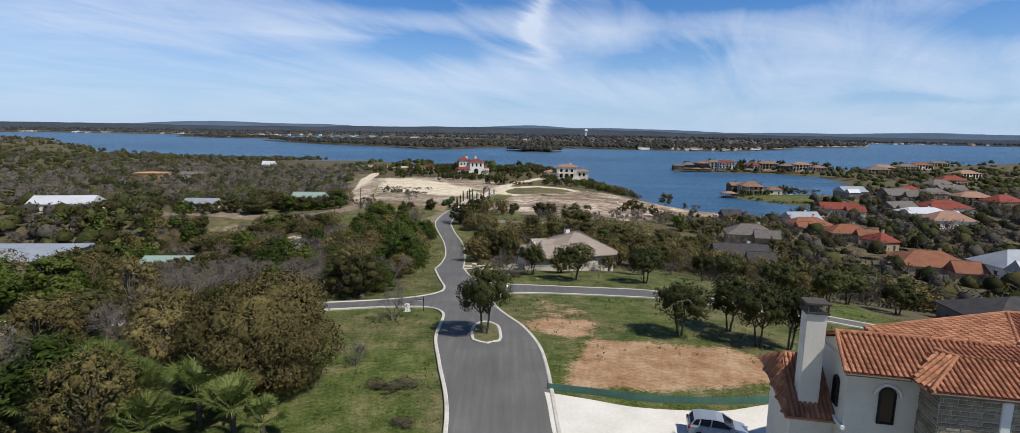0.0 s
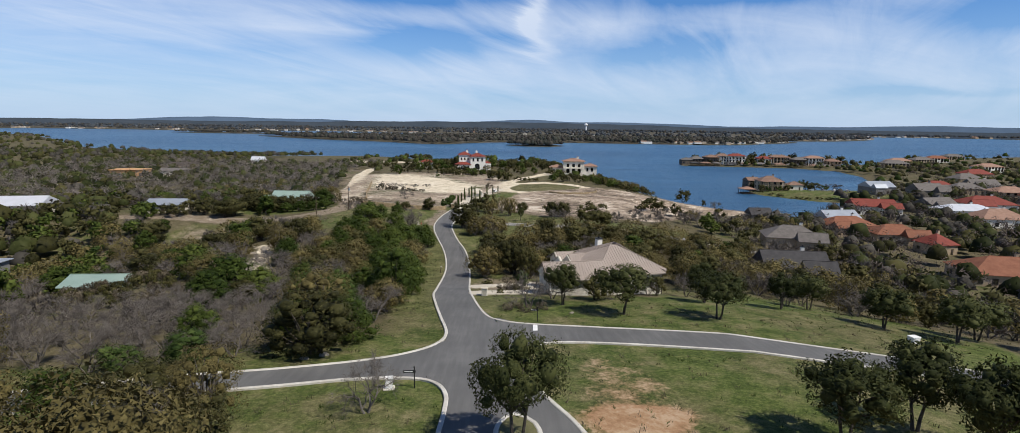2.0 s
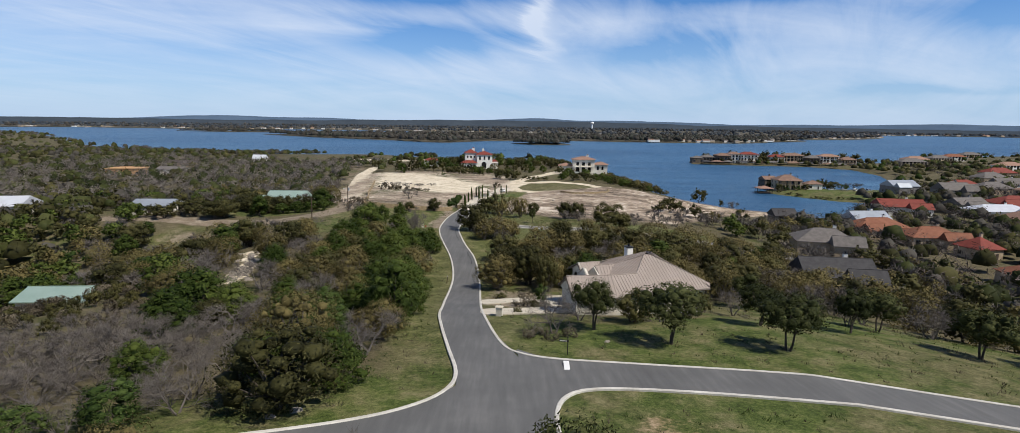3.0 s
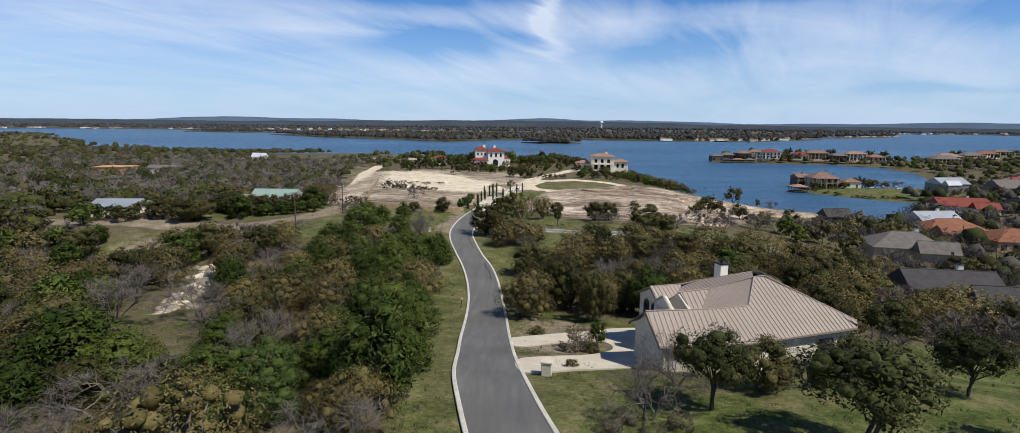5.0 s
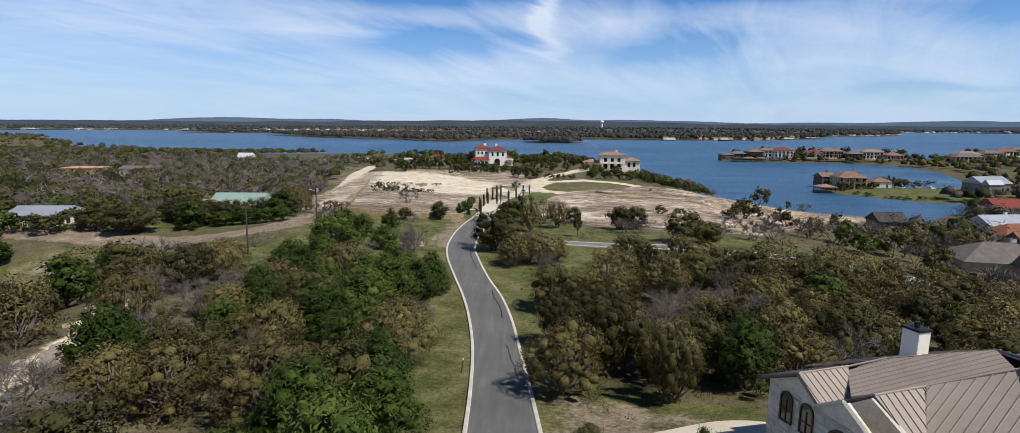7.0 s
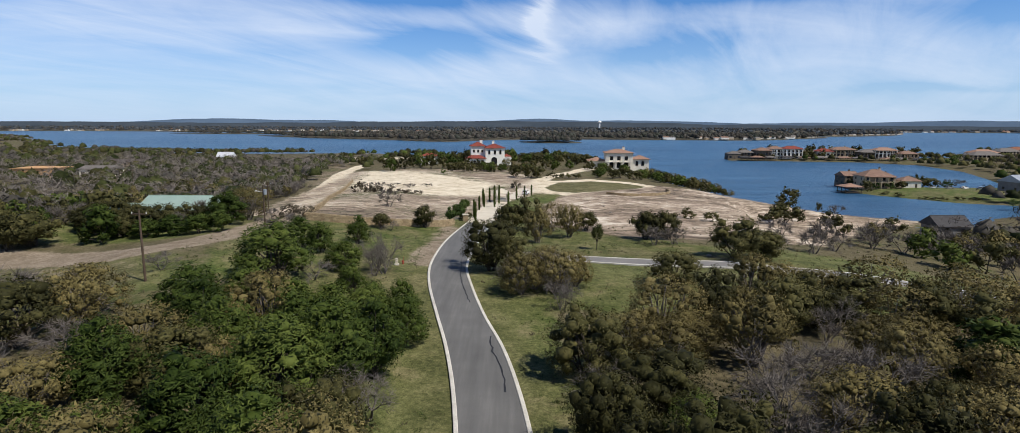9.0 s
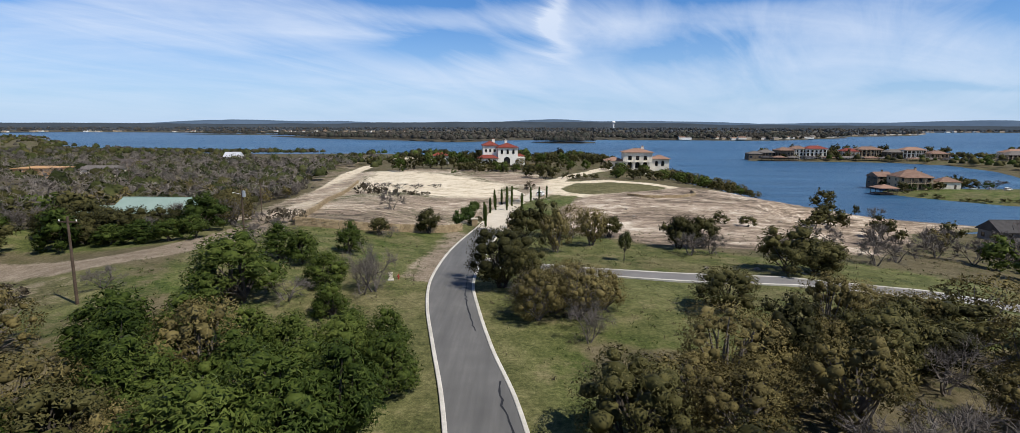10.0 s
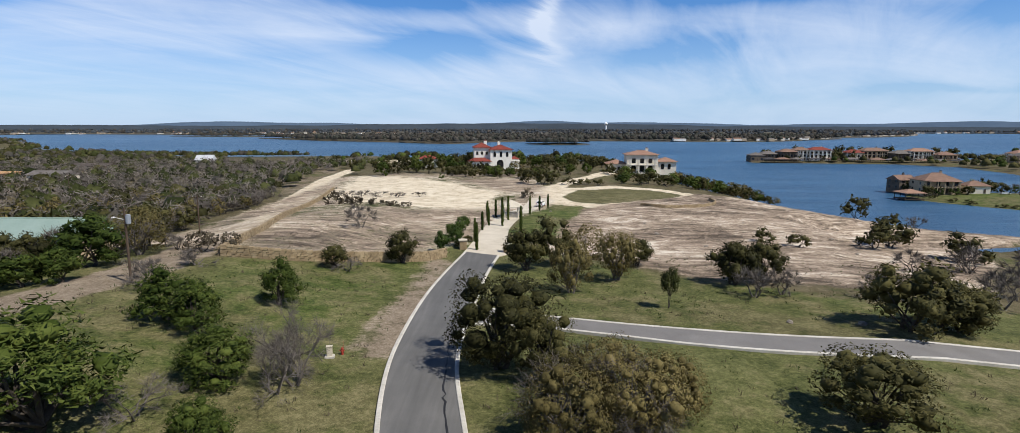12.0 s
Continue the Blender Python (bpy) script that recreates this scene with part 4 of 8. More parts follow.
plant("oak", -15.2, 193.0, 8.2, 9.6, label="spreading live oak leaning over the road")
plant("oak", -11.8, 190.5, 6.0, 5.6)
plant("bare", -9.2, 184, 6.8, 8.2, label="grey leafless tree beside a live oak"), plant("rust", -10.8, 181.6, 5.8, 6.6), plant("rust", -6.4, 183.0, 6.0, 6.6), plant("rust", -8.2, 185.6, 5.6, 6), plant("bare", -5.6, 180.6, 4.6, 5.0), plant("rust", -3.6, 185.4, 4.8, 5.4), plant("bare", -6.2, 176.2, 4.6, 3.4)
plant("rust", -0.8, 164.2, 4.4, 6.8), plant("rust", 4.2, 163.0, 4.8, 7.0), plant("rust", 1.6, 160.2, 4.8, 7.0), plant("rust", 11.6, 169.6, 5.2, 5.6, label="budding oak with thin olive crown on grass"), plant("bare", 13.6, 171.6, 5.4, 5.4)
plant("oak", 21.6, 170.0, 5.0, 6.6), plant("oak", 27.4, 176.0, 5.6, 7.6), plant("bare", -1.6, 168.4, 3.0, 4.2)
plant("oak", 9.4, 184.6, 5.3, 7.8, label="dark round evergreen oak on mown grass")
plant("rust", -7.2, 216.4, 7.2, 6.0), plant("rust", -0.5, 223, 7.4, 6.2), plant("oak", -8.3, 233.5, 7.2, 7.4), plant("oak", -12.4, 229, 6.8, 7), plant("rust", -3.4, 231.6, 6.6, 6.4), plant("oak", 4, 232, 4.6, 5)
plant("lawn", 2.9, 210.2, 4.8, 2.4, label="slender young oak on mown grass")
for x, y, h, w in ((14.2, 221, 6.4, 6.6), (19, 222.5, 5.8, 5.6), (24.6, 203.4, 7.0, 9.8), (29.4, 205.6, 5.6, 7.0), (61.5, 262, 6.2, 9), (66, 268, 5.6, 8), (69.3, 252, 5.8, 8.6), (33, 255, 3.0, 4.4), (38, 252, 3.2, 4.8), (30, 203.5, 5, 6), (56, 258, 5, 7)):
    plant("oak", x, y, h, w, label="dark live oak beside the ledge rock")
for x, y, h, w in ((14.5, 215, 4.8, 5), (18.4, 216.4, 4.4, 4.6), (45, 216.4, 6.4, 6), (36, 214, 5.6, 6), (52, 222, 6, 6), (30, 216, 4.6, 5), (60, 240, 6, 7), (74, 246, 6, 7), (48, 236, 5, 6), (66, 232, 6.2, 7)):
    plant("bare", x, y, h, w)
plant("oak", 97.6, 333, 8.0, 8.6, label="lone oak on the rocky lake shore"), plant("oak", 108.7, 331, 4.0, 3.0), plant("bare", 114, 328, 5, 5)
for x, y, h, w in ((13.5, 170.4, 5.4, 5.6), (8.6, 169.5, 7.2, 6.6), (6.9, 138.5, 6.4, 7), (-0.8, 139.5, 8.0, 7.4), (2.2, 131.5, 7.2, 5.0), (-5.0, 139.6, 6.8, 5.8), (11, 143, 7, 7), (-5.6, 147, 6.6, 6)):
    plant("oak", x, y, h, w)
plant("oak", 10.8, 103.0, 4.4, 5.2, label="bushy oak in front of a pale house"), plant("bare", 4.4, 103.6, 4.6, 5.6), plant("bare", 19.8, 108.6, 3.6, 3.4), plant("oak", 21.4, 109.2, 3.4, 3.0), plant("bare", 14.5, 103.4, 3.4, 4)
plant("brush", -2.0, 116.4, 2.4, 4.2, label="grey dry shrub in a driveway island"), plant("fresh", 0.6, 118.6, 3.2, 2.2), plant("bush", -0.6, 115.0, 1.0, 2.2), plant("bush", -3.2, 108.8, 0.9, 1.4), plant("bush", -5.6, 124.6, 0.9, 2.6)
for x, y in ((-2.2, 94.6), (0.2, 93.8), (-1.0, 96), (2.2, 95.2)):
    plant("brush", x, y, 1.1, 1.9)
for x, y, h, w in ((-61.9, 322, 3.0, 6), (-56, 320, 2.6, 6), (-50, 318, 2.6, 5), (-66, 318, 4.0, 5), (-44, 322, 2.2, 4), (-25.9, 240, 3.8, 3.6), (-24.6, 246, 3.6, 3.2)):
    plant("bare" if y > 250 else "fresh", x, y, h * (0.8 if y > 250 else 1), w)
plant("bare", -42.9, 252.7, 6.2, 6), plant("oak", -77, 412, 7.6, 9), plant("oak", -70, 414, 7.4, 8)

# ---- the woods ----
HOUSE_SPOTS = []


def clear_of(x, y, room):
    for px, py, pr in planted:
        if (px - x) ** 2 + (py - y) ** 2 < (pr * 0.62 + room) ** 2:
            return False
    return True


def free_ground(x, y, room):
    if not HOUSE_SPOTS:
        return True
    return all(abs(x - hx) > hr + room or abs(y - hy) > hr + room for hx, hy, hr in HOUSE_SPOTS)


def woods(x0, x1, y0, y1, step, mixture, keep, tall=(4.2, 7.2)):
    kinds, odds = list(mixture), np.cumsum(list(mixture.values()))
    for gy in np.arange(y0, y1, step):
        for gx in np.arange(x0, x1, step):
            x, y = gx + float(rng.uniform(-0.48, 0.48)) * step, gy + float(rng.uniform(-0.48, 0.48)) * step
            if not keep(x, y) or not free_ground(x, y, 1.0):
                continue
            n = noise.noise((x * 0.035, y * 0.035, 5.0)) * 0.5 + 0.5
            u = (0.7 * float(rng.random()) + 0.3 * min(max((n - 0.2) / 0.6, 0), 1)) * odds[-1]
            kind = kinds[int(np.searchsorted(odds, min(u, odds[-1] - 1e-6)))]
            h = float(rng.uniform(*tall)) * (0.5 if kind in ("bush", "brush") else 0.8 if kind == "fresh" else 1)
            if not clear_of(x, y, h * 0.22):
                continue
            w = h * float(rng.uniform(1.0, 1.4))
            if near_line(np.array([x]), np.array([y]), FLIGHT)[0] < 84:
                plant(kind, x, y, h, w)
            else:
                far_trees.append((kind, x, y, h, w, float(rng.uniform(0, 6.28)), int(rng.integers(4))))
                planted.append((x, y, w / 2))


far_trees = []


def join_far_trees():
    """The far trees of the woods, too many to count, as one object."""
    root = thing("mixed_woods", Matrix(), "dense mixed woods of oak, juniper and bare trees", "woods", kind="stuff")
    for kind in sorted({f[0] for f in far_trees}):
        for which, name in ((0, "trunks"), (1, "crowns")):
            vs, fs, ns, base = [], [], [], 0
            for k, x, y, h, w, turn, pick in far_trees:
                if k != kind:
                    continue
                me = VARIANTS[kind, 3][pick][which]
                co = np.empty(len(me.vertices) * 3)
                me.vertices.foreach_get("co", co)
                co = co.reshape(-1, 3) * (w / WIDE[kind], w / WIDE[kind], h / TALL[kind])
                c, s = math.cos(turn), math.sin(turn)
                vs.append(np.stack([co[:, 0] * c - co[:, 1] * s + x, co[:, 0] * s + co[:, 1] * c + y, co[:, 2] + height(x, y) - 0.05], 1))
                if me.name in NORMALS:
                    q = NORMALS[me.name]
                    ns.append(np.stack([q[:, 0] * c - q[:, 1] * s, q[:, 0] * s + q[:, 1] * c, q[:, 2]], 1))
                fs += [tuple(base + i for i in p.vertices) for p in me.polygons]
                base += len(co)
            if ns:
                part(name, leafy(name, np.concatenate(vs), np.array(fs), np.concatenate(ns), me.materials[0]), None, root)
            else:
                part(name, mesh_of(name, np.concatenate(vs).tolist(), fs, me.materials[0]), None, root)
# ---- buildings: common parts ----
def roof_mesh(x0, x1, y0, y1, z, rise, style, over=0.5, thick=0.16):
    """A hipped or gabled roof over a rectangle, with overhang and thickness; the ridge runs along the longer side."""
    x0, x1, y0, y1 = x0 - over, x1 + over, y0 - over, y1 + over
    along_x = (x1 - x0) >= (y1 - y0)
    half = ((y1 - y0) if along_x else (x1 - x0)) / 2
    inset = half if style == "hip" else 0.0
    if along_x:
        a, b = (x0 + inset, (y0 + y1) / 2), (x1 - inset, (y0 + y1) / 2)
    else:
        a, b = ((x0 + x1) / 2, y0 + inset), ((x0 + x1) / 2, y1 - inset)
    z0 = z - thick * 0.3
    v = [(x0, y0, z0), (x1, y0, z0), (x1, y1, z0), (x0, y1, z0)]
    v += [(p[0], p[1], z0 + thick) for p in v] + [(*a, z0 + thick + rise), (*b, z0 + thick + rise)]
    f = [(3, 2, 1, 0), (0, 1, 5, 4), (1, 2, 6, 5), (2, 3, 7, 6), (3, 0, 4, 7)]
    f += [(4, 5, 9, 8), (5, 6, 9), (6, 7, 8, 9), (7, 4, 8)] if along_x else [(4, 5, 8), (5, 6, 9, 8), (6, 7, 9), (7, 4, 8, 9)]
    return v, f, (a, b, z0 + thick + rise)


def volume(root, x0, x1, y0, y1, z0, z1, wall, roof, rise=2.0, style="hip", over=0.5, ridge=True):
    """A walled block with its roof, as parts of a building."""
    bm = bmesh.new()
    block(bm, x0, x1, y0, y1, z0, z1)
    if style == "gable":
        if (x1 - x0) >= (y1 - y0):
            for x in (x0, x1):
                slab3(bm, [(x, y0, z1), (x, y1, z1), (x, (y0 + y1) / 2, z1 + rise * (y1 - y0) / (y1 - y0 + 2 * over))], 0.1 if x == x0 else -0.1, 0)
        else:
            for y in (y0, y1):
                slab3(bm, [(x0, y, z1), (x1, y, z1), ((x0 + x1) / 2, y, z1 + rise * (x1 - x0) / (x1 - x0 + 2 * over))], 0.1 if y == y0 else -0.1, 1)
    w = part("wall", bm, wall, root)
    v, f, (a, b, zr) = roof_mesh(x0, x1, y0, y1, z1, rise, style, over)
    r = part("roof", mesh_of("roof", v, f, roof), None, root)
    if ridge and (abs(a[0] - b[0]) + abs(a[1] - b[1])) > 0.5:
        bm = bmesh.new()
        rod(bm, (*a, zr), (*b, zr), 0.11, n=6)
        part("ridge_cap", bm, roof, r)
    return w, r


def slab3(bm, tri, t, axis):
    a = [bm.verts.new(p) for p in tri]
    b = [bm.verts.new([c + (t if k == axis else 0) for k, c in enumerate(p)]) for p in tri]
    bm.faces.new(a), bm.faces.new(b[::-1])
    for i in range(3):
        j = (i + 1) % 3
        bm.faces.new((a[j], a[i], b[i], b[j]))


def window(parent, x, y, z, face, w=1.2, h=1.4, arch=False, frame_mat=None, mullion=True):
    """A window on a wall: face 0 looks to -y, 1 to +x, 2 to +y, 3 to -x; z is the sill."""
    m = Matrix.Translation((x, y, z)) @ Matrix.Rotation(radians(90 * face), 4, "Z")
    out = [(-w / 2, 0), (w / 2, 0), (w / 2, h)]
    if arch:
        out += [(w / 2 * math.cos(a), h + w / 2 * math.sin(a)) for a in np.linspace(0.3, math.pi - 0.3, 7)]
    out.append((-w / 2, h))
    ins = [(px * (1 - 0.16 / w), 0.07 + pz * (1 - 0.14 / h)) for px, pz in out]
    bm = bmesh.new()
    o = [[bm.verts.new(m @ Vector((px, yy, pz))) for px, pz in out] for yy in (0.0, -0.09)]
    i = [[bm.verts.new(m @ Vector((px, yy, pz))) for px, pz in ins] for yy in (-0.02, -0.09)]
    n = len(out)
    for k in range(n):
        j = (k + 1) % n
        bm.faces.new((o[1][k], o[1][j], i[1][j], i[1][k]))
        bm.faces.new((o[0][k], o[0][j], o[1][j], o[1][k]))
        bm.faces.new((i[1][k], i[1][j], i[0][j], i[0][k]))
    fr = part("window_frame", bm, frame_mat or M_TRIM, parent)
    bm = bmesh.new()
    bm.faces.new([bm.verts.new(m @ Vector((px, -0.03, pz))) for px, pz in ins])
    part("pane", bm, M_GLASS, fr)
    if mullion and w > 0.8:
        bm = bmesh.new()
        block(bm, -0.03, 0.03, -0.075, -0.035, 0.08, h * 0.98)
        block(bm, -w * 0.45, w * 0.45, -0.07, -0.035, h * 0.5, h * 0.5 + 0.05)
        bm.transform(m)
        part("mullion", bm, frame_mat or M_TRIM, fr)
    return fr


def chimney(root, x, y, z0, z1, mat, w=0.9, d=0.7, cap=M_BLACK):
    bm = bmesh.new()
    block(bm, x - w / 2, x + w / 2, y - d / 2, y + d / 2, z0, z1, 0.02)
    c = part("chimney", bm, mat, root)
    bm = bmesh.new()
    block(bm, x - w / 2 - 0.08, x + w / 2 + 0.08, y - d / 2 - 0.08, y + d / 2 + 0.08, z1, z1 + 0.14, 0.02)
    part("chimney_cap", bm, cap, c)
    bm = bmesh.new()
    rod(bm, (x, y, z1 + 0.13), (x, y, z1 + 0.5), 0.16, n=8)
    part("flue", bm, cap, c)


def door(parent, x, y, z, face, w=1.0, h=2.1, mat=None):
    m = Matrix.Translation((x, y, z)) @ Matrix.Rotation(radians(90 * face), 4, "Z")
    bm = bmesh.new()
    block(bm, -w / 2, w / 2, -0.07, 0.0, 0, h, 0.01)
    for a in (0.1, 0.55):
        block(bm, -w * 0.36, w * 0.36, -0.095, -0.06, h * a, h * (a + 0.36), 0.015)
    bm.transform(m)
    dr = part("door", bm, mat or M_TRIM, parent)
    bm = bmesh.new()
    block(bm, w * 0.36, w * 0.42, -0.14, -0.07, h * 0.46, h * 0.52, 0.01)
    bm.transform(m)
    part("door_handle", bm, M_BLACK, dr)


def simple_house(x, y, turn, w, d, tall, wall, roof, label, rise=2.6, style="hip", wing=None, chim=True, storeys=1, z=None, chim_mat=None, balcony=False):
    """A neighbourhood house: main block, an optional wing, windows on the storeys, door and chimney."""
    zz = height(x, y) if z is None else z
    root = thing("house", pose(x, y, zz, 0, 0, turn), label, "house", "houses of the neighbourhood")
    HOUSE_SPOTS.append((x, y, max(w, d) * 0.62))
    main, _ = volume(root, -w / 2, w / 2, -d / 2, d / 2, -1.5, tall, wall, roof, rise, style)
    if wing:
        ww, wd, side = wing
        cx = side * (w / 2 - ww / 2)
        volume(root, cx - ww / 2, cx + ww / 2, -d / 2 - wd, -d / 2 + 0.3, -1.5, tall * 0.96, wall, roof, rise * 0.8, "gable")
        window(root, cx, -d / 2 - wd, 0.9, 0, 1.5, 1.3)
    n = max(2, int(w / 3.4))
    for s in range(storeys):
        for k in range(n):
            px = -w / 2 + (k + 0.5) * w / n
            if wing and s == 0 and abs(px - cx) < ww / 2 + 0.6:
                continue
            if s == 0 and k == n // 2:
                door(root, px, -d / 2, 0, 0)
            else:
                # Past y 600 the dark panes are enlarged to stand for shaded arcade recesses.
                window(root, px, -d / 2, 0.8 + s * 2.9, 0, 1.6 if y < 600 else 2.5, 1.7 if y < 600 else 2.1, arch=storeys > 1 and s == 0, mullion=y < 200)
        for k in range(2):
            window(root, -w / 2 if x > 0 else w / 2, -d / 4 + k * d / 2, 0.9 + s * 2.9, 3 if x > 0 else 1, 1.1, 1.2, mullion=False)
    if balcony:
        bm = bmesh.new()
        block(bm, -w * 0.42, w * 0.42, -d / 2 - 2.2, -d / 2, 2.75, 2.95, 0.02)
        b = part("balcony", bm, wall, root)
        for k in range(5):
            bm = bmesh.new()
            px = -w * 0.40 + k * w * 0.2
            block(bm, px - 0.18, px + 0.18, -d / 2 - 2.15, -d / 2 - 1.8, -1.2, tall - 0.2, 0.02)
            part("column", bm, wall, b)
        bm = bmesh.new()
        block(bm, -w * 0.42, w * 0.42, -d / 2 - 2.16, -d / 2 - 2.10, 3.75, 3.82)
        for k in range(15):
            px = -w * 0.41 + k * w * 0.0585
            block(bm, px - 0.03, px + 0.03, -d / 2 - 2.15, -d / 2 - 2.11, 2.95, 3.75)
        part("railing", bm, M_BLACK, b)
        v, f, _ = roof_mesh(-w * 0.44, w * 0.44, -d / 2 - 2.2, -d / 2 + 0.4, tall - 0.1, 0.7, "hip", 0.3)
        part("porch_roof", mesh_of("porch_roof", v, f, roof), None, root)
    if chim:
        chimney(root, w * 0.18, d * 0.12, tall, tall + rise + 0.9, chim_mat or wall)
    return root


# ---- the house with the tan metal roof ----
def roof_plane(root, pts, mat, seams=0.46):
    """A pitched plane of sheet metal with standing seams down the fall."""
    p = [Vector(q) for q in pts]
    mid = sum(p, Vector()) / len(p)
    n = sum(((a - mid).cross(b - mid) for a, b in zip(p, p[1:] + p[:1])), Vector()).normalized()
    p = [Vector((q.x, q.y, q.z - (q - mid).dot(n) / n.z)) for q in p]
    pts = [tuple(q) for q in p]
    bm = bmesh.new()
    slab(bm, pts, 0.10)
    bmesh.ops.recalc_face_normals(bm, faces=bm.faces)
    plane = part("roof", bm, mat, root)
    if n.z < 0:
        n = -n
    e = Vector((0, 0, 1)).cross(n).normalized()
    s = n.cross(e).normalized()
    uv = [((q - p[0]).dot(e), (q - p[0]).dot(s)) for q in p]
    lo, hi = min(a for a, _ in uv), max(a for a, _ in uv)
    k = lo + seams * 0.5
    while k < hi:
        cuts = []
        for (a, b), (c, d) in zip(uv, uv[1:] + uv[:1]):
            if (a > k) != (c > k):
                cuts.append(b + (d - b) * (k - a) / (c - a))
        cuts.sort()
        for a, b in zip(cuts[::2], cuts[1::2]):
            if b - a > 0.2:
                o = p[0] + e * k
                vs = [o + s * t + e * w + n * h for t in (a, b) for w, h in ((-0.022, -0.01), (-0.016, 0.055), (0.016, 0.055), (0.022, -0.01))]
                part("seam", mesh_of("seam", [tuple(v) for v in vs], [(0, 1, 5, 4), (1, 2, 6, 5), (2, 3, 7, 6), (0, 3, 2, 1), (4, 5, 6, 7)], mat), None, plane)
        k += seams
    return plane


def stone_face(root, x0, x1, y, z0, z1, face_y, seed, size=(0.5, 0.26), mat=None, axis=0, place=None):
    """Squared rubble on a wall face: blocks of uneven length with joints, as single stones."""
    r = np.random.default_rng(seed)
    z, row = z0, 0
    while z < z1 - 0.05:
        h = size[1] * r.uniform(0.75, 1.25)
        h = min(h, z1 - z)
        x = x0 - r.uniform(0, 0.3)
        while x < x1:
            l = size[0] * r.uniform(0.6, 1.5)
            a, b = max(x, x0), min(x + l, x1)
            if b - a > 0.08:
                t = r.uniform(0.02, 0.06) * face_y
                q = [(a + 0.015, z + 0.015), (b - 0.015, z + 0.015), (b - 0.015, z + h - 0.015), (a + 0.015, z + h - 0.015)]
                i = [(a + 0.04, z + 0.04), (b - 0.04, z + 0.04), (b - 0.04, z + h - 0.04), (a + 0.04, z + h - 0.04)]
                if axis == 0:
                    vs = [(px, y, pz) for px, pz in q] + [(px, y + t, pz) for px, pz in i]
                else:
                    vs = [(y, px, pz) for px, pz in q] + [(y + t, px, pz) for px, pz in i]
                if place:
                    vs = [tuple(place @ Vector(v)) for v in vs]
                part("stone", mesh_of("stone", vs, [(4, 5, 6, 7), (0, 1, 5, 4), (1, 2, 6, 5), (2, 3, 7, 6), (3, 0, 4, 7)], mat or M_STONE), None, root)
            x += l
        z += h


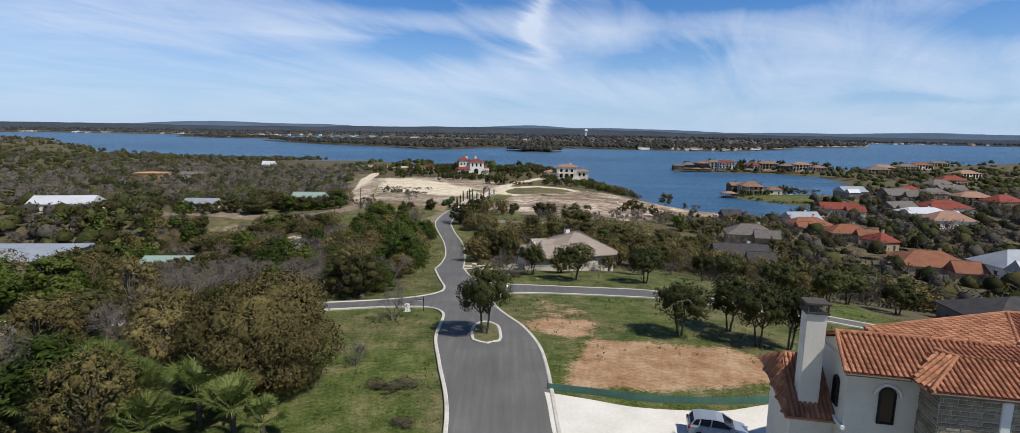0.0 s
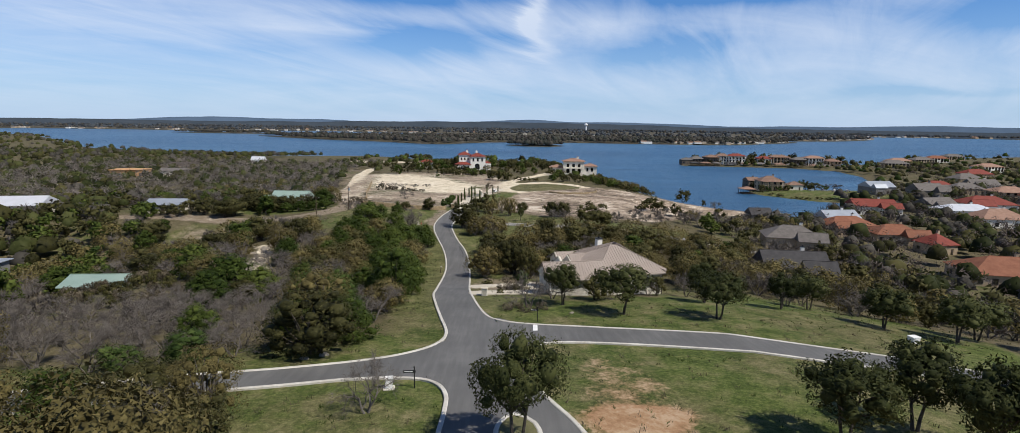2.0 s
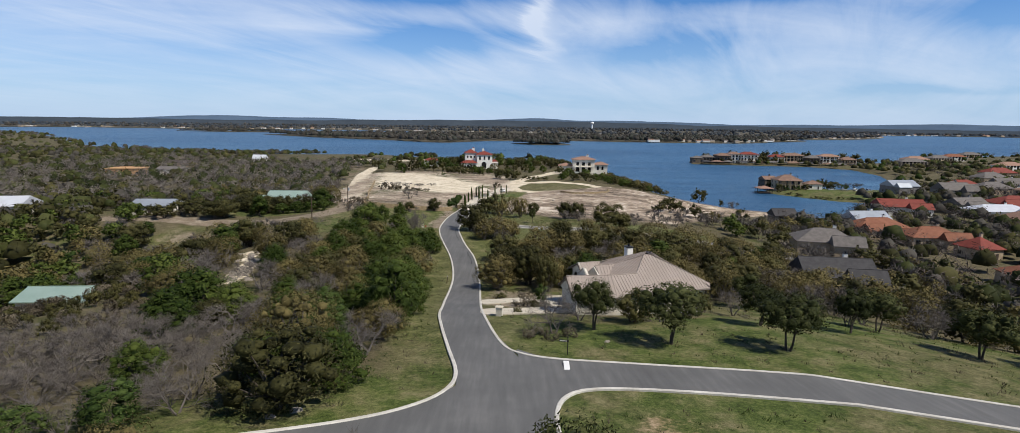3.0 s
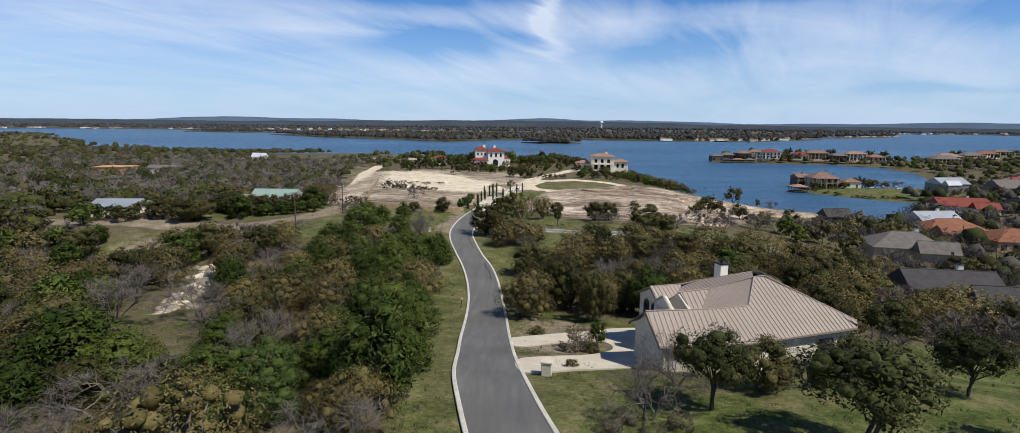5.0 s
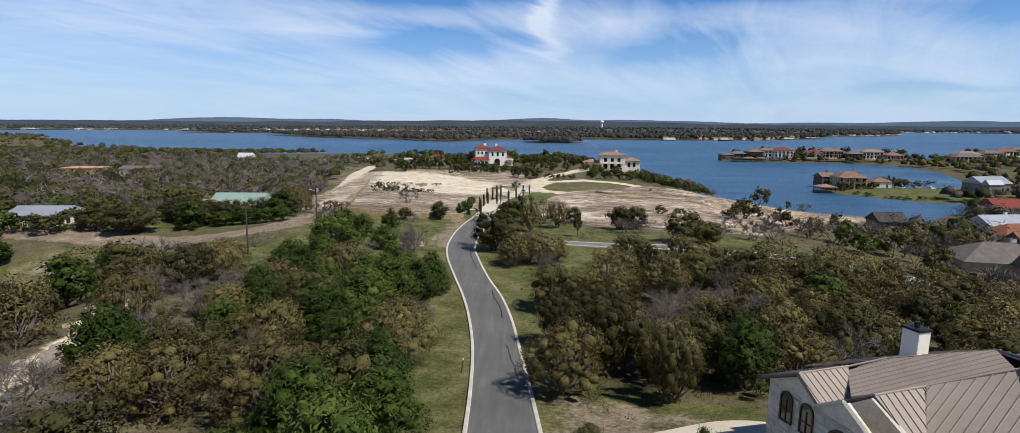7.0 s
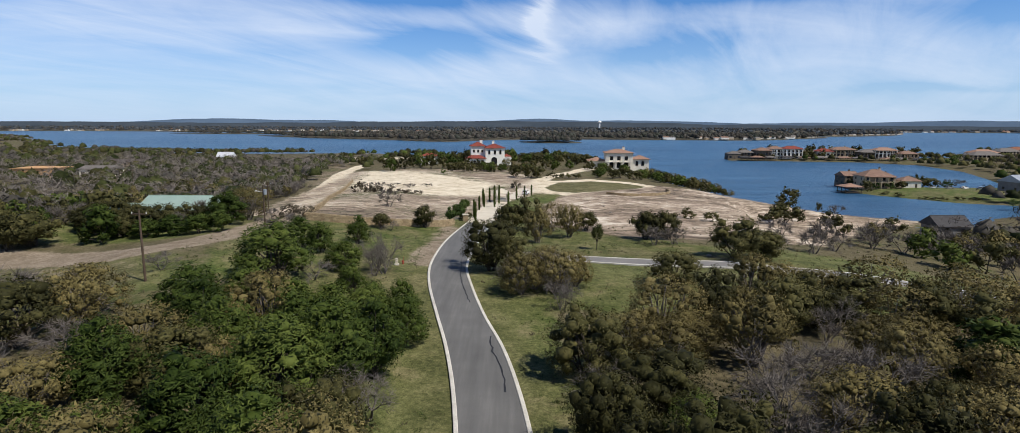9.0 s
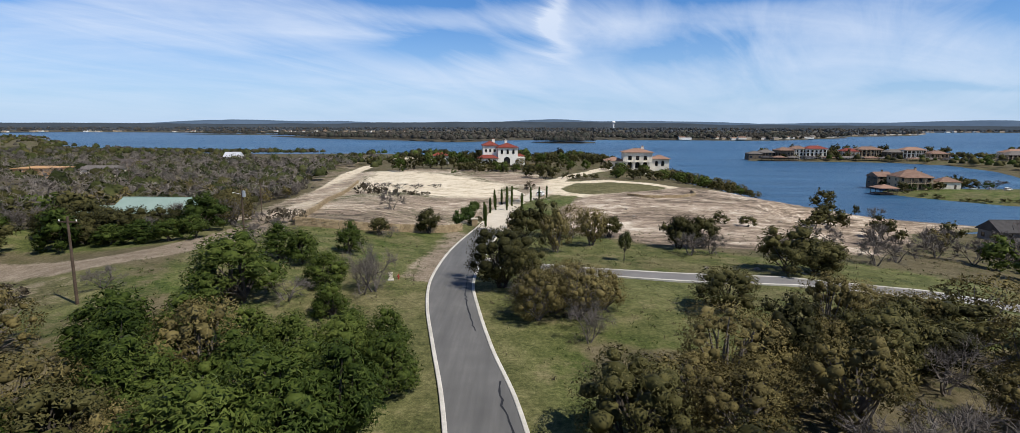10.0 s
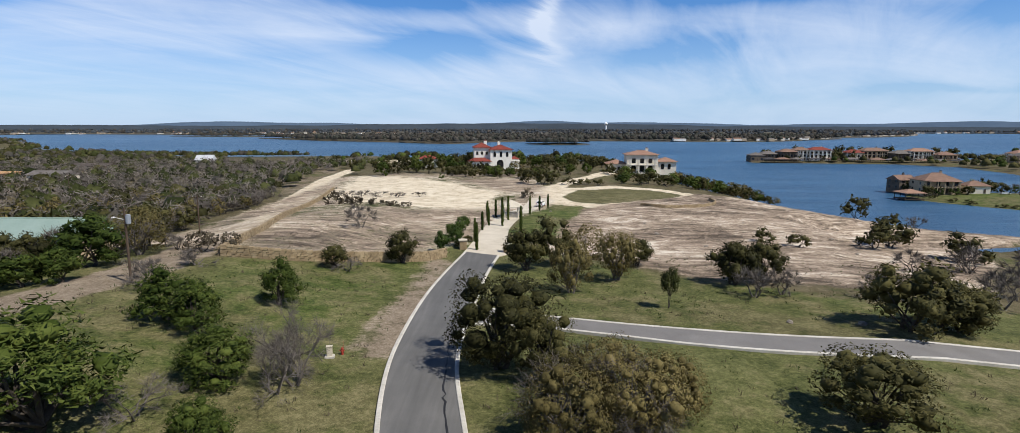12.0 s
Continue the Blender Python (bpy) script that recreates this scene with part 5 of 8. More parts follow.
def metal_house():
    """The front bends between the garage wing and the hipped main block; rear wing and entry gable behind."""
    zg, e = -6.0, -3.2
    root = thing("house", pose(3.8, 106.6, 0, 0, 0, 16), "pale limestone house with tan standing seam metal roof", "house")
    HOUSE_SPOTS.append((13, 117, 11.5))
    M = M_METALROOF
    # garage wing and main block, each along its own front
    garage = part("wall", prism([(0.75, 0.75), (6.5, -0.42), (10.0, 3.0), (9.6, 6.0), (0.95, 5.9)], zg - 1.4, e), M_MORTAR, root)
    main = part("wall", prism([(6.45, -0.38), (20.0, 0.34), (20.2, 14.4), (9.0, 14.6), (7.4, 6.0)], zg - 2.0, e - 0.004), M_MORTAR, root)
    facing(garage, (0.75, 0.75), (6.5, -0.42), zg - 0.4, e, 5)
    facing(main, (6.5, -0.38), (20.0, 0.34), zg - 1.6, e, 9)
    facing(garage, (0.95, 5.9), (0.75, 0.75), zg - 0.4, e, 6)
    bm = bmesh.new()
    slab3(bm, [(0.62, 0.75, e), (0.62, 5.9, e), (0.62, 3.2, -1.25)], 0.14, 0)
    part("gable", bm, M_STONE, garage)
    # rear wing with its gable to the drive
    side = part("wall", prism([(5.9, 9.7), (9.2, 9.4), (9.4, 14.4), (6.0, 14.4)], zg - 1.4, e - 0.008), M_MORTAR, root)
    facing(side, (6.0, 14.4), (5.9, 9.7), zg - 0.6, e, 8)
    bm = bmesh.new()
    slab3(bm, [(5.88, 9.6, e), (5.88, 14.4, e), (5.88, 11.85, -1.85)], 0.14, 0)
    part("gable", bm, M_STONE, side)
    # arched entry gable and the parapet behind it
    entry = part("wall", prism([(4.95, 6.0), (5.3, 6.0), (5.3, 9.6), (4.95, 9.6)], zg - 1.4, -2.7), M_MORTAR, root)
    facing(entry, (4.95, 9.6), (4.95, 6.0), zg - 0.6, -2.7, 12)
    bm = bmesh.new()
    slab3(bm, [(4.95, 6.0, -2.7), (4.95, 9.6, -2.7), (4.95, 7.9, -1.5)], 0.35, 0)
    part("gable", bm, M_STONE, entry)
    bm = bmesh.new()
    slab3(bm, [(6.3, 4.6, -2.75), (6.3, 9.6, -2.75), (6.3, 7.55, -1.22)], 0.3, 0)
    block(bm, 6.3, 6.6, 4.6, 9.6, zg, -2.75)
    part("gable", bm, M_STONE, root)
    # roofs: bent front, short top ridge, far sides
    roof_plane(root, [(0.2, 0.3, e), (6.35, -0.9, e), (6.7, 2.35, -1.12), (0.35, 3.25, -1.06)], M)
    roof_plane(root, [(0.35, 3.25, -1.06), (6.7, 2.35, -1.12), (8.2, 3.1, -1.6), (7.6, 6.0, -2.9), (0.5, 6.4, e)], M)
    roof_plane(root, [(6.35, -0.9, e), (20.45, -0.15, e), (20.95, 0.5, -2.78), (14.2, 5.2, 0.72), (13.05, 5.25, 0.66), (10.45, 2.45, -1.12), (6.7, 2.35, -1.12)], M)
    roof_plane(root, [(20.45, -0.15, e), (20.95, 15.0, e), (14.6, 7.4, 0.5), (14.2, 5.2, 0.72), (20.95, 0.5, -2.78)], M)
    roof_plane(root, [(20.95, 15.0, e), (9.4, 15.2, e), (11.5, 11.2, -1.15), (13.6, 8.75, 0.04), (14.6, 7.4, 0.5)], M)
    # slopes to the drive side
    roof_plane(root, [(9.78, 7.38, -0.90), (7.0, 5.0, -2.55), (8.2, 3.0, -2.3), (10.45, 2.42, -1.14), (13.05, 5.28, 0.64)], M)
    roof_plane(root, [(13.05, 5.28, 0.62), (14.6, 7.4, 0.48), (13.6, 8.75, 0.03), (11.5, 11.2, -1.16), (9.4, 11.9, -1.74), (7.4, 9.7, -2.6), (9.78, 7.4, -1.0)], M)
    # rear wing and entry
    roof_plane(root, [(5.45, 9.3, e), (7.3, 9.3, e), (9.4, 11.88, -1.72), (5.7, 11.85, -1.72)], M)
    roof_plane(root, [(5.7, 11.85, -1.72), (9.4, 11.88, -1.72), (11.0, 14.8, e), (5.45, 14.8, e)], M)
    roof_plane(root, [(6.55, 4.4, -2.95), (6.9, 4.4, -2.95), (9.78, 7.38, -0.92), (6.55, 7.6, -1.12)], M)
    roof_plane(root, [(6.55, 7.6, -1.12), (9.78, 7.38, -0.92), (8.0, 9.7, -2.5), (6.55, 9.8, -2.6)], M)
    for a, b in (((0.18, 0.28, e - 0.12), (0.33, 3.25, -1.16)), ((0.33, 3.25, -1.16), (0.48, 6.4, e - 0.1)), ((0.2, 0.26, e - 0.12), (6.35, -0.93, e - 0.12)), ((6.35, -0.93, e - 0.12), (20.45, -0.18, e - 0.12)), ((20.45, -0.15, e - 0.12), (20.95, 15.0, e - 0.12)),
                 ((5.43, 9.3, e - 0.1), (5.66, 11.85, -1.82)), ((5.66, 11.85, -1.82), (5.43, 14.8, e - 0.1)), ((6.52, 4.4, -3.05), (6.52, 7.6, -1.22)), ((6.52, 7.6, -1.22), (6.52, 9.8, -2.7))):
        bm = bmesh.new()
        rod(bm, a, b, 0.10, n=4)
        part("fascia", bm, M_TRIM, root)
    for a, b in (((4.9, 5.9, -2.62), (4.9, 7.9, -1.40)), ((4.9, 7.9, -1.40), (4.9, 9.7, -2.62)), ((5.80, 9.4, -3.2), (5.80, 11.85, -1.66))):
        bm = bmesh.new()
        rod(bm, a, b, 0.13, n=4)
        part("coping", bm, M_STONE, root)
    for a, b in (((13.05, 5.25, 0.70), (14.2, 5.2, 0.76)), ((14.2, 5.2, 0.76), (20.95, 0.5, -2.74)), ((0.35, 3.25, -1.02), (6.7, 2.35, -1.08)), ((6.7, 2.35, -1.08), (10.45, 2.45, -1.08)), ((10.45, 2.45, -1.08), (13.05, 5.25, 0.70)), ((13.05, 5.25, 0.68), (9.78, 7.38, -0.86)),
                 ((5.7, 11.85, -1.68), (9.4, 11.88, -1.68)), ((6.55, 7.6, -1.08), (9.78, 7.38, -0.88)), ((14.2, 5.2, 0.74), (14.6, 7.4, 0.54)), ((14.6, 7.4, 0.54), (11.5, 11.2, -1.11)), ((11.5, 11.2, -1.11), (9.4, 11.88, -1.70))):
        bm = bmesh.new()
        rod(bm, a, b, 0.06, n=6)
        part("ridge_cap", bm, M, root)
    chimney(root, 13.9, 11.4, -3.0, 0.42, M_WHITE, 0.95, 1.1)
    for y in (11.1, 12.7):
        window(side, 5.86, y, -5.3, 3, 1.0, 1.5, True)
    window(entry, 4.92, 7.8, -5.9, 3, 1.9, 1.9, True)
    window(main, 17.2, 0.10, -5.2, 0, 1.6, 1.2), window(main, 11.6, -0.20, -5.2, 0, 1.4, 1.2)
    for x, y in ((0.8, 0.5), (9.9, -0.35), (20.1, 0.2)):
        bm = bmesh.new()
        rod(bm, (x, y, e - 0.1), (x, y, zg - 0.9), 0.05, n=6)
        part("downpipe", bm, M_TRIM if x > 5 else M_PAINT, root)


def prism(outline, z0, z1):
    """An upright block over a plan outline."""
    bm = bmesh.new()
    slab(bm, [(x, y, z1) for x, y in outline], z1 - z0)
    bmesh.ops.recalc_face_normals(bm, faces=bm.faces)
    return bm


def facing(wall, a, b, z0, z1, seed):
    """Squared limestone along a wall that runs from a to b, seen with a on the left."""
    place = Matrix.Translation((a[0], a[1], 0)) @ Matrix.Rotation(math.atan2(b[1] - a[1], b[0] - a[0]), 4, "Z")
    stone_face(wall, 0.0, math.hypot(b[0] - a[0], b[1] - a[1]), 0.0, z0, z1, -1, seed, (0.85, 0.4), place=place)


metal_house()


# ---- the house with the clay tile roof beside the start ----
def tiled_plane(root, pts, singles=0, w=0.27, l=0.36):
    """A pitched plane laid with barrel tiles; up to that many as single tiles, the rest joined."""
    p = [Vector(q) for q in pts]
    mid = sum(p, Vector()) / len(p)
    n = sum(((a - mid).cross(b - mid) for a, b in zip(p, p[1:] + p[:1])), Vector()).normalized()
    p = [Vector((q.x, q.y, q.z - (q - mid).dot(n) / n.z)) for q in p]
    pts = [tuple(q) for q in p]
    bm = bmesh.new()
    slab(bm, pts, 0.12)
    bmesh.ops.recalc_face_normals(bm, faces=bm.faces)
    plane = part("roof", bm, M_CLAY, root)
    if n.z < 0:
        n = -n
    e = Vector((0, 0, 1)).cross(n).normalized()
    s = n.cross(e).normalized()
    uv = [((q - p[0]).dot(e), (q - p[0]).dot(s)) for q in p]
    prof = [(-0.5, 0.0), (-0.33, 0.62), (0.0, 0.92), (0.33, 0.62), (0.5, 0.0)]
    tv = [(a * w * 0.86, 0.0, h * w * 0.42 + 0.035) for a, h in prof] + [(a * w * 0.72, l * 1.12, h * w * 0.36) for a, h in prof]
    tf = [(k, k + 1, k + 6, k + 5) for k in range(4)] + [(0, 5, 9, 4)]
    one = mesh_of("tile", tv, tf, M_CLAY)
    jv, jf, made = [], [], 0
    us, vs = [a for a, _ in uv], [b for _, b in uv]
    for b in np.arange(min(vs) + 0.01, max(vs) - 0.1, l):
        for a in np.arange(min(us) + w / 2, max(us), w):
            if not in_poly(np.array([a]), np.array([b + l / 2]), uv)[0]:
                continue
            o = p[0] + e * a + s * b + n * float(rng.uniform(0.0, 0.015))
            basis = Matrix((e, s, n)).transposed().to_4x4()
            m = Matrix.Translation(o) @ basis @ Matrix.Rotation(float(rng.normal(0, 0.015)), 4, "Z")
            if made < singles:
                t = part("tile", one, None, plane)
                t.matrix_local = m
                made += 1
            else:
                q = len(jv)
                jv += [tuple(m @ Vector(c)) for c in tv]
                jf += [tuple(q + i for i in f) for f in tf]
    if jv:
        tagged(part("roof_tiles", mesh_of("roof_tiles", jv, jf, M_CLAY), None, plane), kind="stuff")
    return plane


def clay_house():
    root = thing("house", pose(17.9, 27.0, 0, 0, 0, -12), "cream stucco villa with clay barrel tile roof", "house")
    HOUSE_SPOTS.append((26, 32, 11))
    e, g = 9.8, 0.0
    for x0, x1, y0, y1, top in ((4.6, 13, 5.5, 7.2, e + 0.2), (9.0, 13, 7.2, 11.2, e - 0.4)):
        bm = bmesh.new()
        block(bm, x0, x1, y0, y1, g - 0.5, top)
        part("wall", bm, M_STUCCO, root)
    bm = bmesh.new()
    slab3(bm, [(0.55, 0.8, e), (0.55, 5.5, e), (0.55, 2.9, e + 0.95)], 0.1, 0)
    part("gable_end", bm, M_STUCCO, root)
    bm = bmesh.new()
    block(bm, 0.45, 12, 0.8, 5.5, g - 0.5, e)
    main = part("wall", bm, M_STUCCO, root)
    bm = bmesh.new()
    block(bm, 3.9, 13, -1.05, 0.85, g - 0.5, e - 0.1)
    bay = part("wall", bm, M_MORTAR, root)
    stone_face(bay, 3.9, 13, -1.05, 5.6, e - 0.15, -1, 31, (0.52, 0.21), M_BUFF)
    stone_face(bay, -1.05, 0.8, 3.9, 5.6, e - 0.15, -1, 32, (0.52, 0.21), M_BUFF, axis=1)
    # low wing in front of the chimney
    bm = bmesh.new()
    block(bm, -1.8, 0.5, 2.0, 6.5, g - 0.5, 6.35)
    part("wall", bm, M_STUCCO, root)
    # roofs
    tiled_plane(root, [(0.0, 0.0, e), (3.05, -0.05, e), (4.7, 1.55, e + 0.72), (8.3, 2.8, e + 1.25), (0.35, 2.8, e + 1.25)], 170)
    tiled_plane(root, [(0.35, 2.8, e + 1.25), (8.3, 2.8, e + 1.25), (8.3, 5.9, e), (0.0, 5.9, e)])
    tiled_plane(root, [(3.25, -1.45, e), (12.6, -1.45, e), (12.6, 0.95, e + 0.98), (5.45, 0.95, e + 0.98)], 110)
    tiled_plane(root, [(3.05, -0.05, e + 0.03), (3.25, -1.45, e), (5.45, 0.95, e + 0.98), (4.7, 1.55, e + 1.1)])
    tiled_plane(root, [(5.45, 0.95, e + 0.98), (12.6, 0.95, e + 0.98), (12.6, 3.0, e + 1.3), (8.3, 2.8, e + 1.27), (4.7, 1.55, e + 1.1)])
    tiled_plane(root, [(3.3, 6.6, e + 0.35), (5.0, 3.0, e + 0.55), (9.4, 3.0, e + 1.26), (11.4, 7.6, e + 1.68)])
    tiled_plane(root, [(9.4, 3.0, e + 1.26), (14.0, 3.0, e + 1.26), (14.0, 7.6, e + 1.68), (11.4, 7.6, e + 1.68)])
    bm = bmesh.new()
    for tri in (((3.3, 6.6, e + 0.33), (11.4, 7.6, e + 1.66), (9.6, 11.6, e - 0.3)), ((11.4, 7.6, e + 1.66), (14, 7.6, e + 1.66), (14, 11.6, e - 0.3)), ((11.4, 7.6, e + 1.66), (14, 11.6, e - 0.3), (9.6, 11.6, e - 0.3))):
        bm.faces.new([bm.verts.new(v) for v in tri])
    part("roof", bm, M_CLAY, root)
    tiled_plane(root, [(-2.2, 1.6, 6.25), (0.5, 1.6, 6.25), (0.5, 5.3, 8.7), (-1.6, 5.3, 8.7)], 0)
    tiled_plane(root, [(-2.2, 1.6, 6.25), (-1.6, 5.3, 8.7), (-2.5, 6.8, 7.7)], 0)
    for a, b in (((0.35, 2.8, e + 1.32), (8.3, 2.8, e + 1.32)), ((3.25, -1.45, e + 0.08), (5.45, 0.95, e + 1.06)), ((5.45, 0.95, e + 1.06), (4.7, 1.55, e + 1.16)), ((9.4, 3.0, e + 1.32), (11.4, 7.6, e + 1.75)), ((3.3, 6.6, e + 0.42), (11.4, 7.6, e + 1.75)), ((11.4, 7.6, e + 1.75), (14, 7.6, e + 1.75)), ((0.0, 0.0, e + 0.06), (0.35, 2.8, e + 1.32))):
        a, b = Vector(a), Vector(b)
        k = max(2, int((b - a).length / 0.36))
        for i in range(k):
            bm = bmesh.new()
            c, d = a.lerp(b, i / k), a.lerp(b, (i + 1.12) / k)
            rod(bm, c, d, 0.11, 0.09, 8)
            part("ridge_tile", bm, M_CLAY, root)
    # chimney with its open cap
    bm = bmesh.new()
    block(bm, -1.35, -0.3, 2.4, 3.4, g - 0.4, 12.1, 0.02)
    ch = part("chimney", bm, M_STUCCO, root)
    bm = bmesh.new()
    block(bm, -1.47, -0.18, 2.28, 3.52, 12.1, 12.22, 0.02)
    block(bm, -1.47, -0.18, 2.28, 3.52, 12.62, 12.74, 0.02)
    part("chimney_cap", bm, M_TRIM, ch)
    for x in (-1.36, -0.83, -0.29):
        for y in (2.38, 3.42):
            bm = bmesh.new()
            rod(bm, (x, y, 12.2), (x, y, 12.64), 0.06, n=6)
            part("cap_post", bm, M_TRIM, ch)
    # arched windows
    window(main, 2.42, 0.78, 6.85, 0, 0.82, 1.65, True, M_BLACK, False)
    window(main, 0.43, 2.1, 7.1, 3, 0.8, 1.3, True, M_BLACK, False)
    av, af = [], []
    tube(av, af, [(2.42 + 0.62 * math.cos(w), 0.74, 8.42 + 0.62 * math.sin(w)) for w in np.linspace(0, math.pi, 17)], [0.09] * 17, 6)
    part("window_surround", mesh_of("window_surround", av, af, M_WHITE), None, main)
    for x0, x1, y0, y1, z0, z1 in ((0.30, 3.9, 0.62, 0.85, 5.7, 5.95), (0.28, 0.5, 0.62, 5.0, 6.3, 6.55)):
        bm = bmesh.new()
        block(bm, x0, x1, y0, y1, z0, z1, 0.03)
        part("band", bm, M_PAINT, main)
    bm = bmesh.new()
    block(bm, 6.5, 6.95, -1.18, -0.95, 5.0, e - 0.3, 0.03)
    part("band", bm, M_PAINT, main)
    window(bay, 8.2, -1.07, 7.4, 0, 1.3, 1.2, False, M_BLACK)
    window(bay, 10.6, -1.07, 7.4, 0, 1.3, 1.2, False, M_BLACK)
    for a, b in (((0.0, -0.06, e - 0.06), (3.0, -0.1, e - 0.06)), ((3.2, -1.52, e - 0.06), (12.6, -1.52, e - 0.06))):
        bm = bmesh.new()
        rod(bm, a, b, 0.06, n=6)
        part("gutter", bm, M_TRIM, root)


clay_house()


# ---- villas on the point ----
def villa_red():
    root = thing("villa", pose(-26, 440, -13.9, 0, 0, 8), "white stucco villa with red tile roofs and tower", "house")
    HOUSE_SPOTS.append((-26, 440, 13))
    W, R = M_WHITE, M_REDTILE
    t, _ = volume(root, -2, 9, -5, 5, -1, 10.2, W, R, 2.2, "hip", 0.8)
    volume(root, -10, -1.9, -2, 6, -1, 11.2, W, R, 2.4, "hip", 0.8)
    volume(root, -13, -2.1, -7, -1.9, -1, 4.4, W, R, 1.6, "hip", 0.6)
    volume(root, 8.9, 13, -3, 4, -1, 5.2, W, R, 1.4, "hip", 0.5)
    window(t, 3.0, -5, 0.8, 0, 3.4, 2.6, True, M_BLACK)
    for x in (0.2, 3.4, 6.6):
        window(t, x, -5, 6.6, 0, 1.2, 1.9, True, M_BLACK, False)
    for x in (-8.4, -6.0, -3.6):
        window(root, x, -2.0, 7.6, 0, 1.1, 1.6, False, M_BLACK, False)
        window(root, x, -7.0, 1.0, 0, 1.3, 1.8, True, M_BLACK, False)
    for y in (-2, 1.6):
        window(t, 9.0, y, 6.6, 1, 1.1, 1.7, True, M_BLACK, False)
    chimney(root, -4.0, 2, 10, 14.6, W, 1.6, 1.2, R), chimney(root, 3.0, 1.4, 10, 13.9, W, 1.4, 1.2, W)
    for x in (9.6, 12.4):
        bm = bmesh.new()
        block(bm, x - 0.3, x + 0.3, -6.0, -5.4, -1, 4.2, 0.03)
        part("column", bm, W, root)
    bm = bmesh.new()
    block(bm, 8.8, 13.2, -6.2, -2.9, 4.2, 4.6, 0.03)
    part("balcony", bm, W, root)


def villa_tan():
    root = thing("villa", pose(47, 428, -14.0, 0, 0, -4), "cream stucco villa with salmon tile roofs and columns", "house")
    HOUSE_SPOTS.append((47, 428, 16))
    W, R = M_STUCCO, M_SALMON
    m, _ = volume(root, -7, 8, -5, 6, -3, 8.4, W, R, 1.8, "hip", 0.9)
    volume(root, -16, -6.9, -3, 6, -2, 3.8, W, R, 1.9, "hip", 0.9)
    volume(root, 7.9, 17, -4, 5, -3, 5.0, W, R, 2.0, "hip", 0.9)
    for x in (-5.6, -1.6, 2.4, 6.4):
        bm = bmesh.new()
        block(bm, x - 0.42, x + 0.42, -7.4, -6.6, -4, 6.2, 0.05)
        part("column", bm, W, root)
    bm = bmesh.new()
    block(bm, -6.4, 7.2, -7.5, -4.9, 3.4, 3.8, 0.03)
    block(bm, -6.4, 7.2, -7.5, -4.9, -0.6, -0.2, 0.03)
    part("balcony", bm, W, root)
    for x in (-3.6, 0.4, 4.4):
        window(m, x, -5, 4.4, 0, 1.8, 2.2, False, M_BLACK)
        window(m, x, -5, 0.2, 0, 2.2, 2.2, True, M_BLACK)
    for x in (10.4, 13.6):
        window(root, x, -4, 1.4, 0, 1.4, 2.0, True, M_BLACK, False)
    for x in (-13.6, -10.4):
        window(root, x, -3, 0.8, 0, 1.4, 1.7, False, M_BLACK, False)
    bm = bmesh.new()
    block(bm, -9, 9, -10.5, -7.4, -5, -2.2, 0.05)
    part("terrace", bm, M_STONE, root)
    chimney(root, 3.4, 1.5, 8, 11.4, W, 1.4, 1.2, R)


villa_red()
villa_tan()
simple_house(-62, 452, 5, 10, 7, 4.6, M_WHITE, M_REDTILE, "small white outbuilding with red tile roof", 1.6, chim=False, storeys=1)
# ---- the lakeside neighbourhood ----
simple_house(70.5, 162, -8, 15, 10, 3.4, M_GREYWALL, M_SLATE, "dark grey house with black shingle gable roof", 3.4, "gable", (7, 4, 1), chim_mat=M_WHITE)
simple_house(93, 206, -14, 17, 11, 4.8, M_TANWALL, M_SHINGLE, "tan house with grey-brown shingle hip roof", 3.4, "hip", (8, 4, 1), chim_mat=M_WHITE)
simple_house(141, 254, 4, 20, 11, 3.4, M_TANWALL, M_ORANGE, "tan house with orange tile roof and white chimney", 3.2, "hip", (7, 5, -1), chim_mat=M_WHITE)
simple_house(148, 235, -6, 17, 11, 3.4, M_TANWALL, M_ORANGE, "tan house with bright orange tile roof", 3.2, "hip", (8, 4, 1))
simple_house(143.6, 264.5, 6, 15, 10, 4.2, M_GREYWALL, M_GREYROOF, "grey house with blue-grey metal roof", 3.2, "gable", None, True, chim_mat=M_WHITE)
simple_house(188, 309, -10, 20, 12, 4.8, M_WHITE, M_REDTILE, "white house with bright red tile gable roof", 3.2, "gable", (9, 5, 1))
simple_house(250, 398, 8, 18, 12, 4.8, M_GREYWALL, M_GREYROOF, "grey two-gabled house with blue-grey roof", 3.4, "gable", (8, 4, -1))
simple_house(231, 321, 14, 18, 12, 4.0, M_GREYWALL, M_SHINGLE, "grey house with dark shingle gable roof", 3.8, "gable", (8, 4, -1))
simple_house(229, 300, 0, 26, 12, 3.6, M_WHITE, M_WHITEROOF, "white house with pale metal roof and glass porch", 2.6, "hip", (9, 5, 1))
simple_house(254, 317, -8, 24, 14, 4.6, M_WHITE, M_REDTILE, "white house with large red tile hip roof", 3.8, "hip", (10, 5, -1))
simple_house(308, 396, 0, 20, 12, 4.2, M_TANWALL, M_SHINGLE, "tan stone house with pale shingle roof", 3.6, "hip")
simple_house(282, 395, 10, 16, 12, 4.4, M_GREYWALL, M_SHINGLE, "grey house with grey shingle hip roof", 3.6, "hip", (7, 4, 1))
simple_house(311, 366, -6, 20, 12, 5.6, M_TANWALL, M_SALMON, "tan two-storey house with salmon roof", 3.0, "hip", None, True, 2, balcony=True)
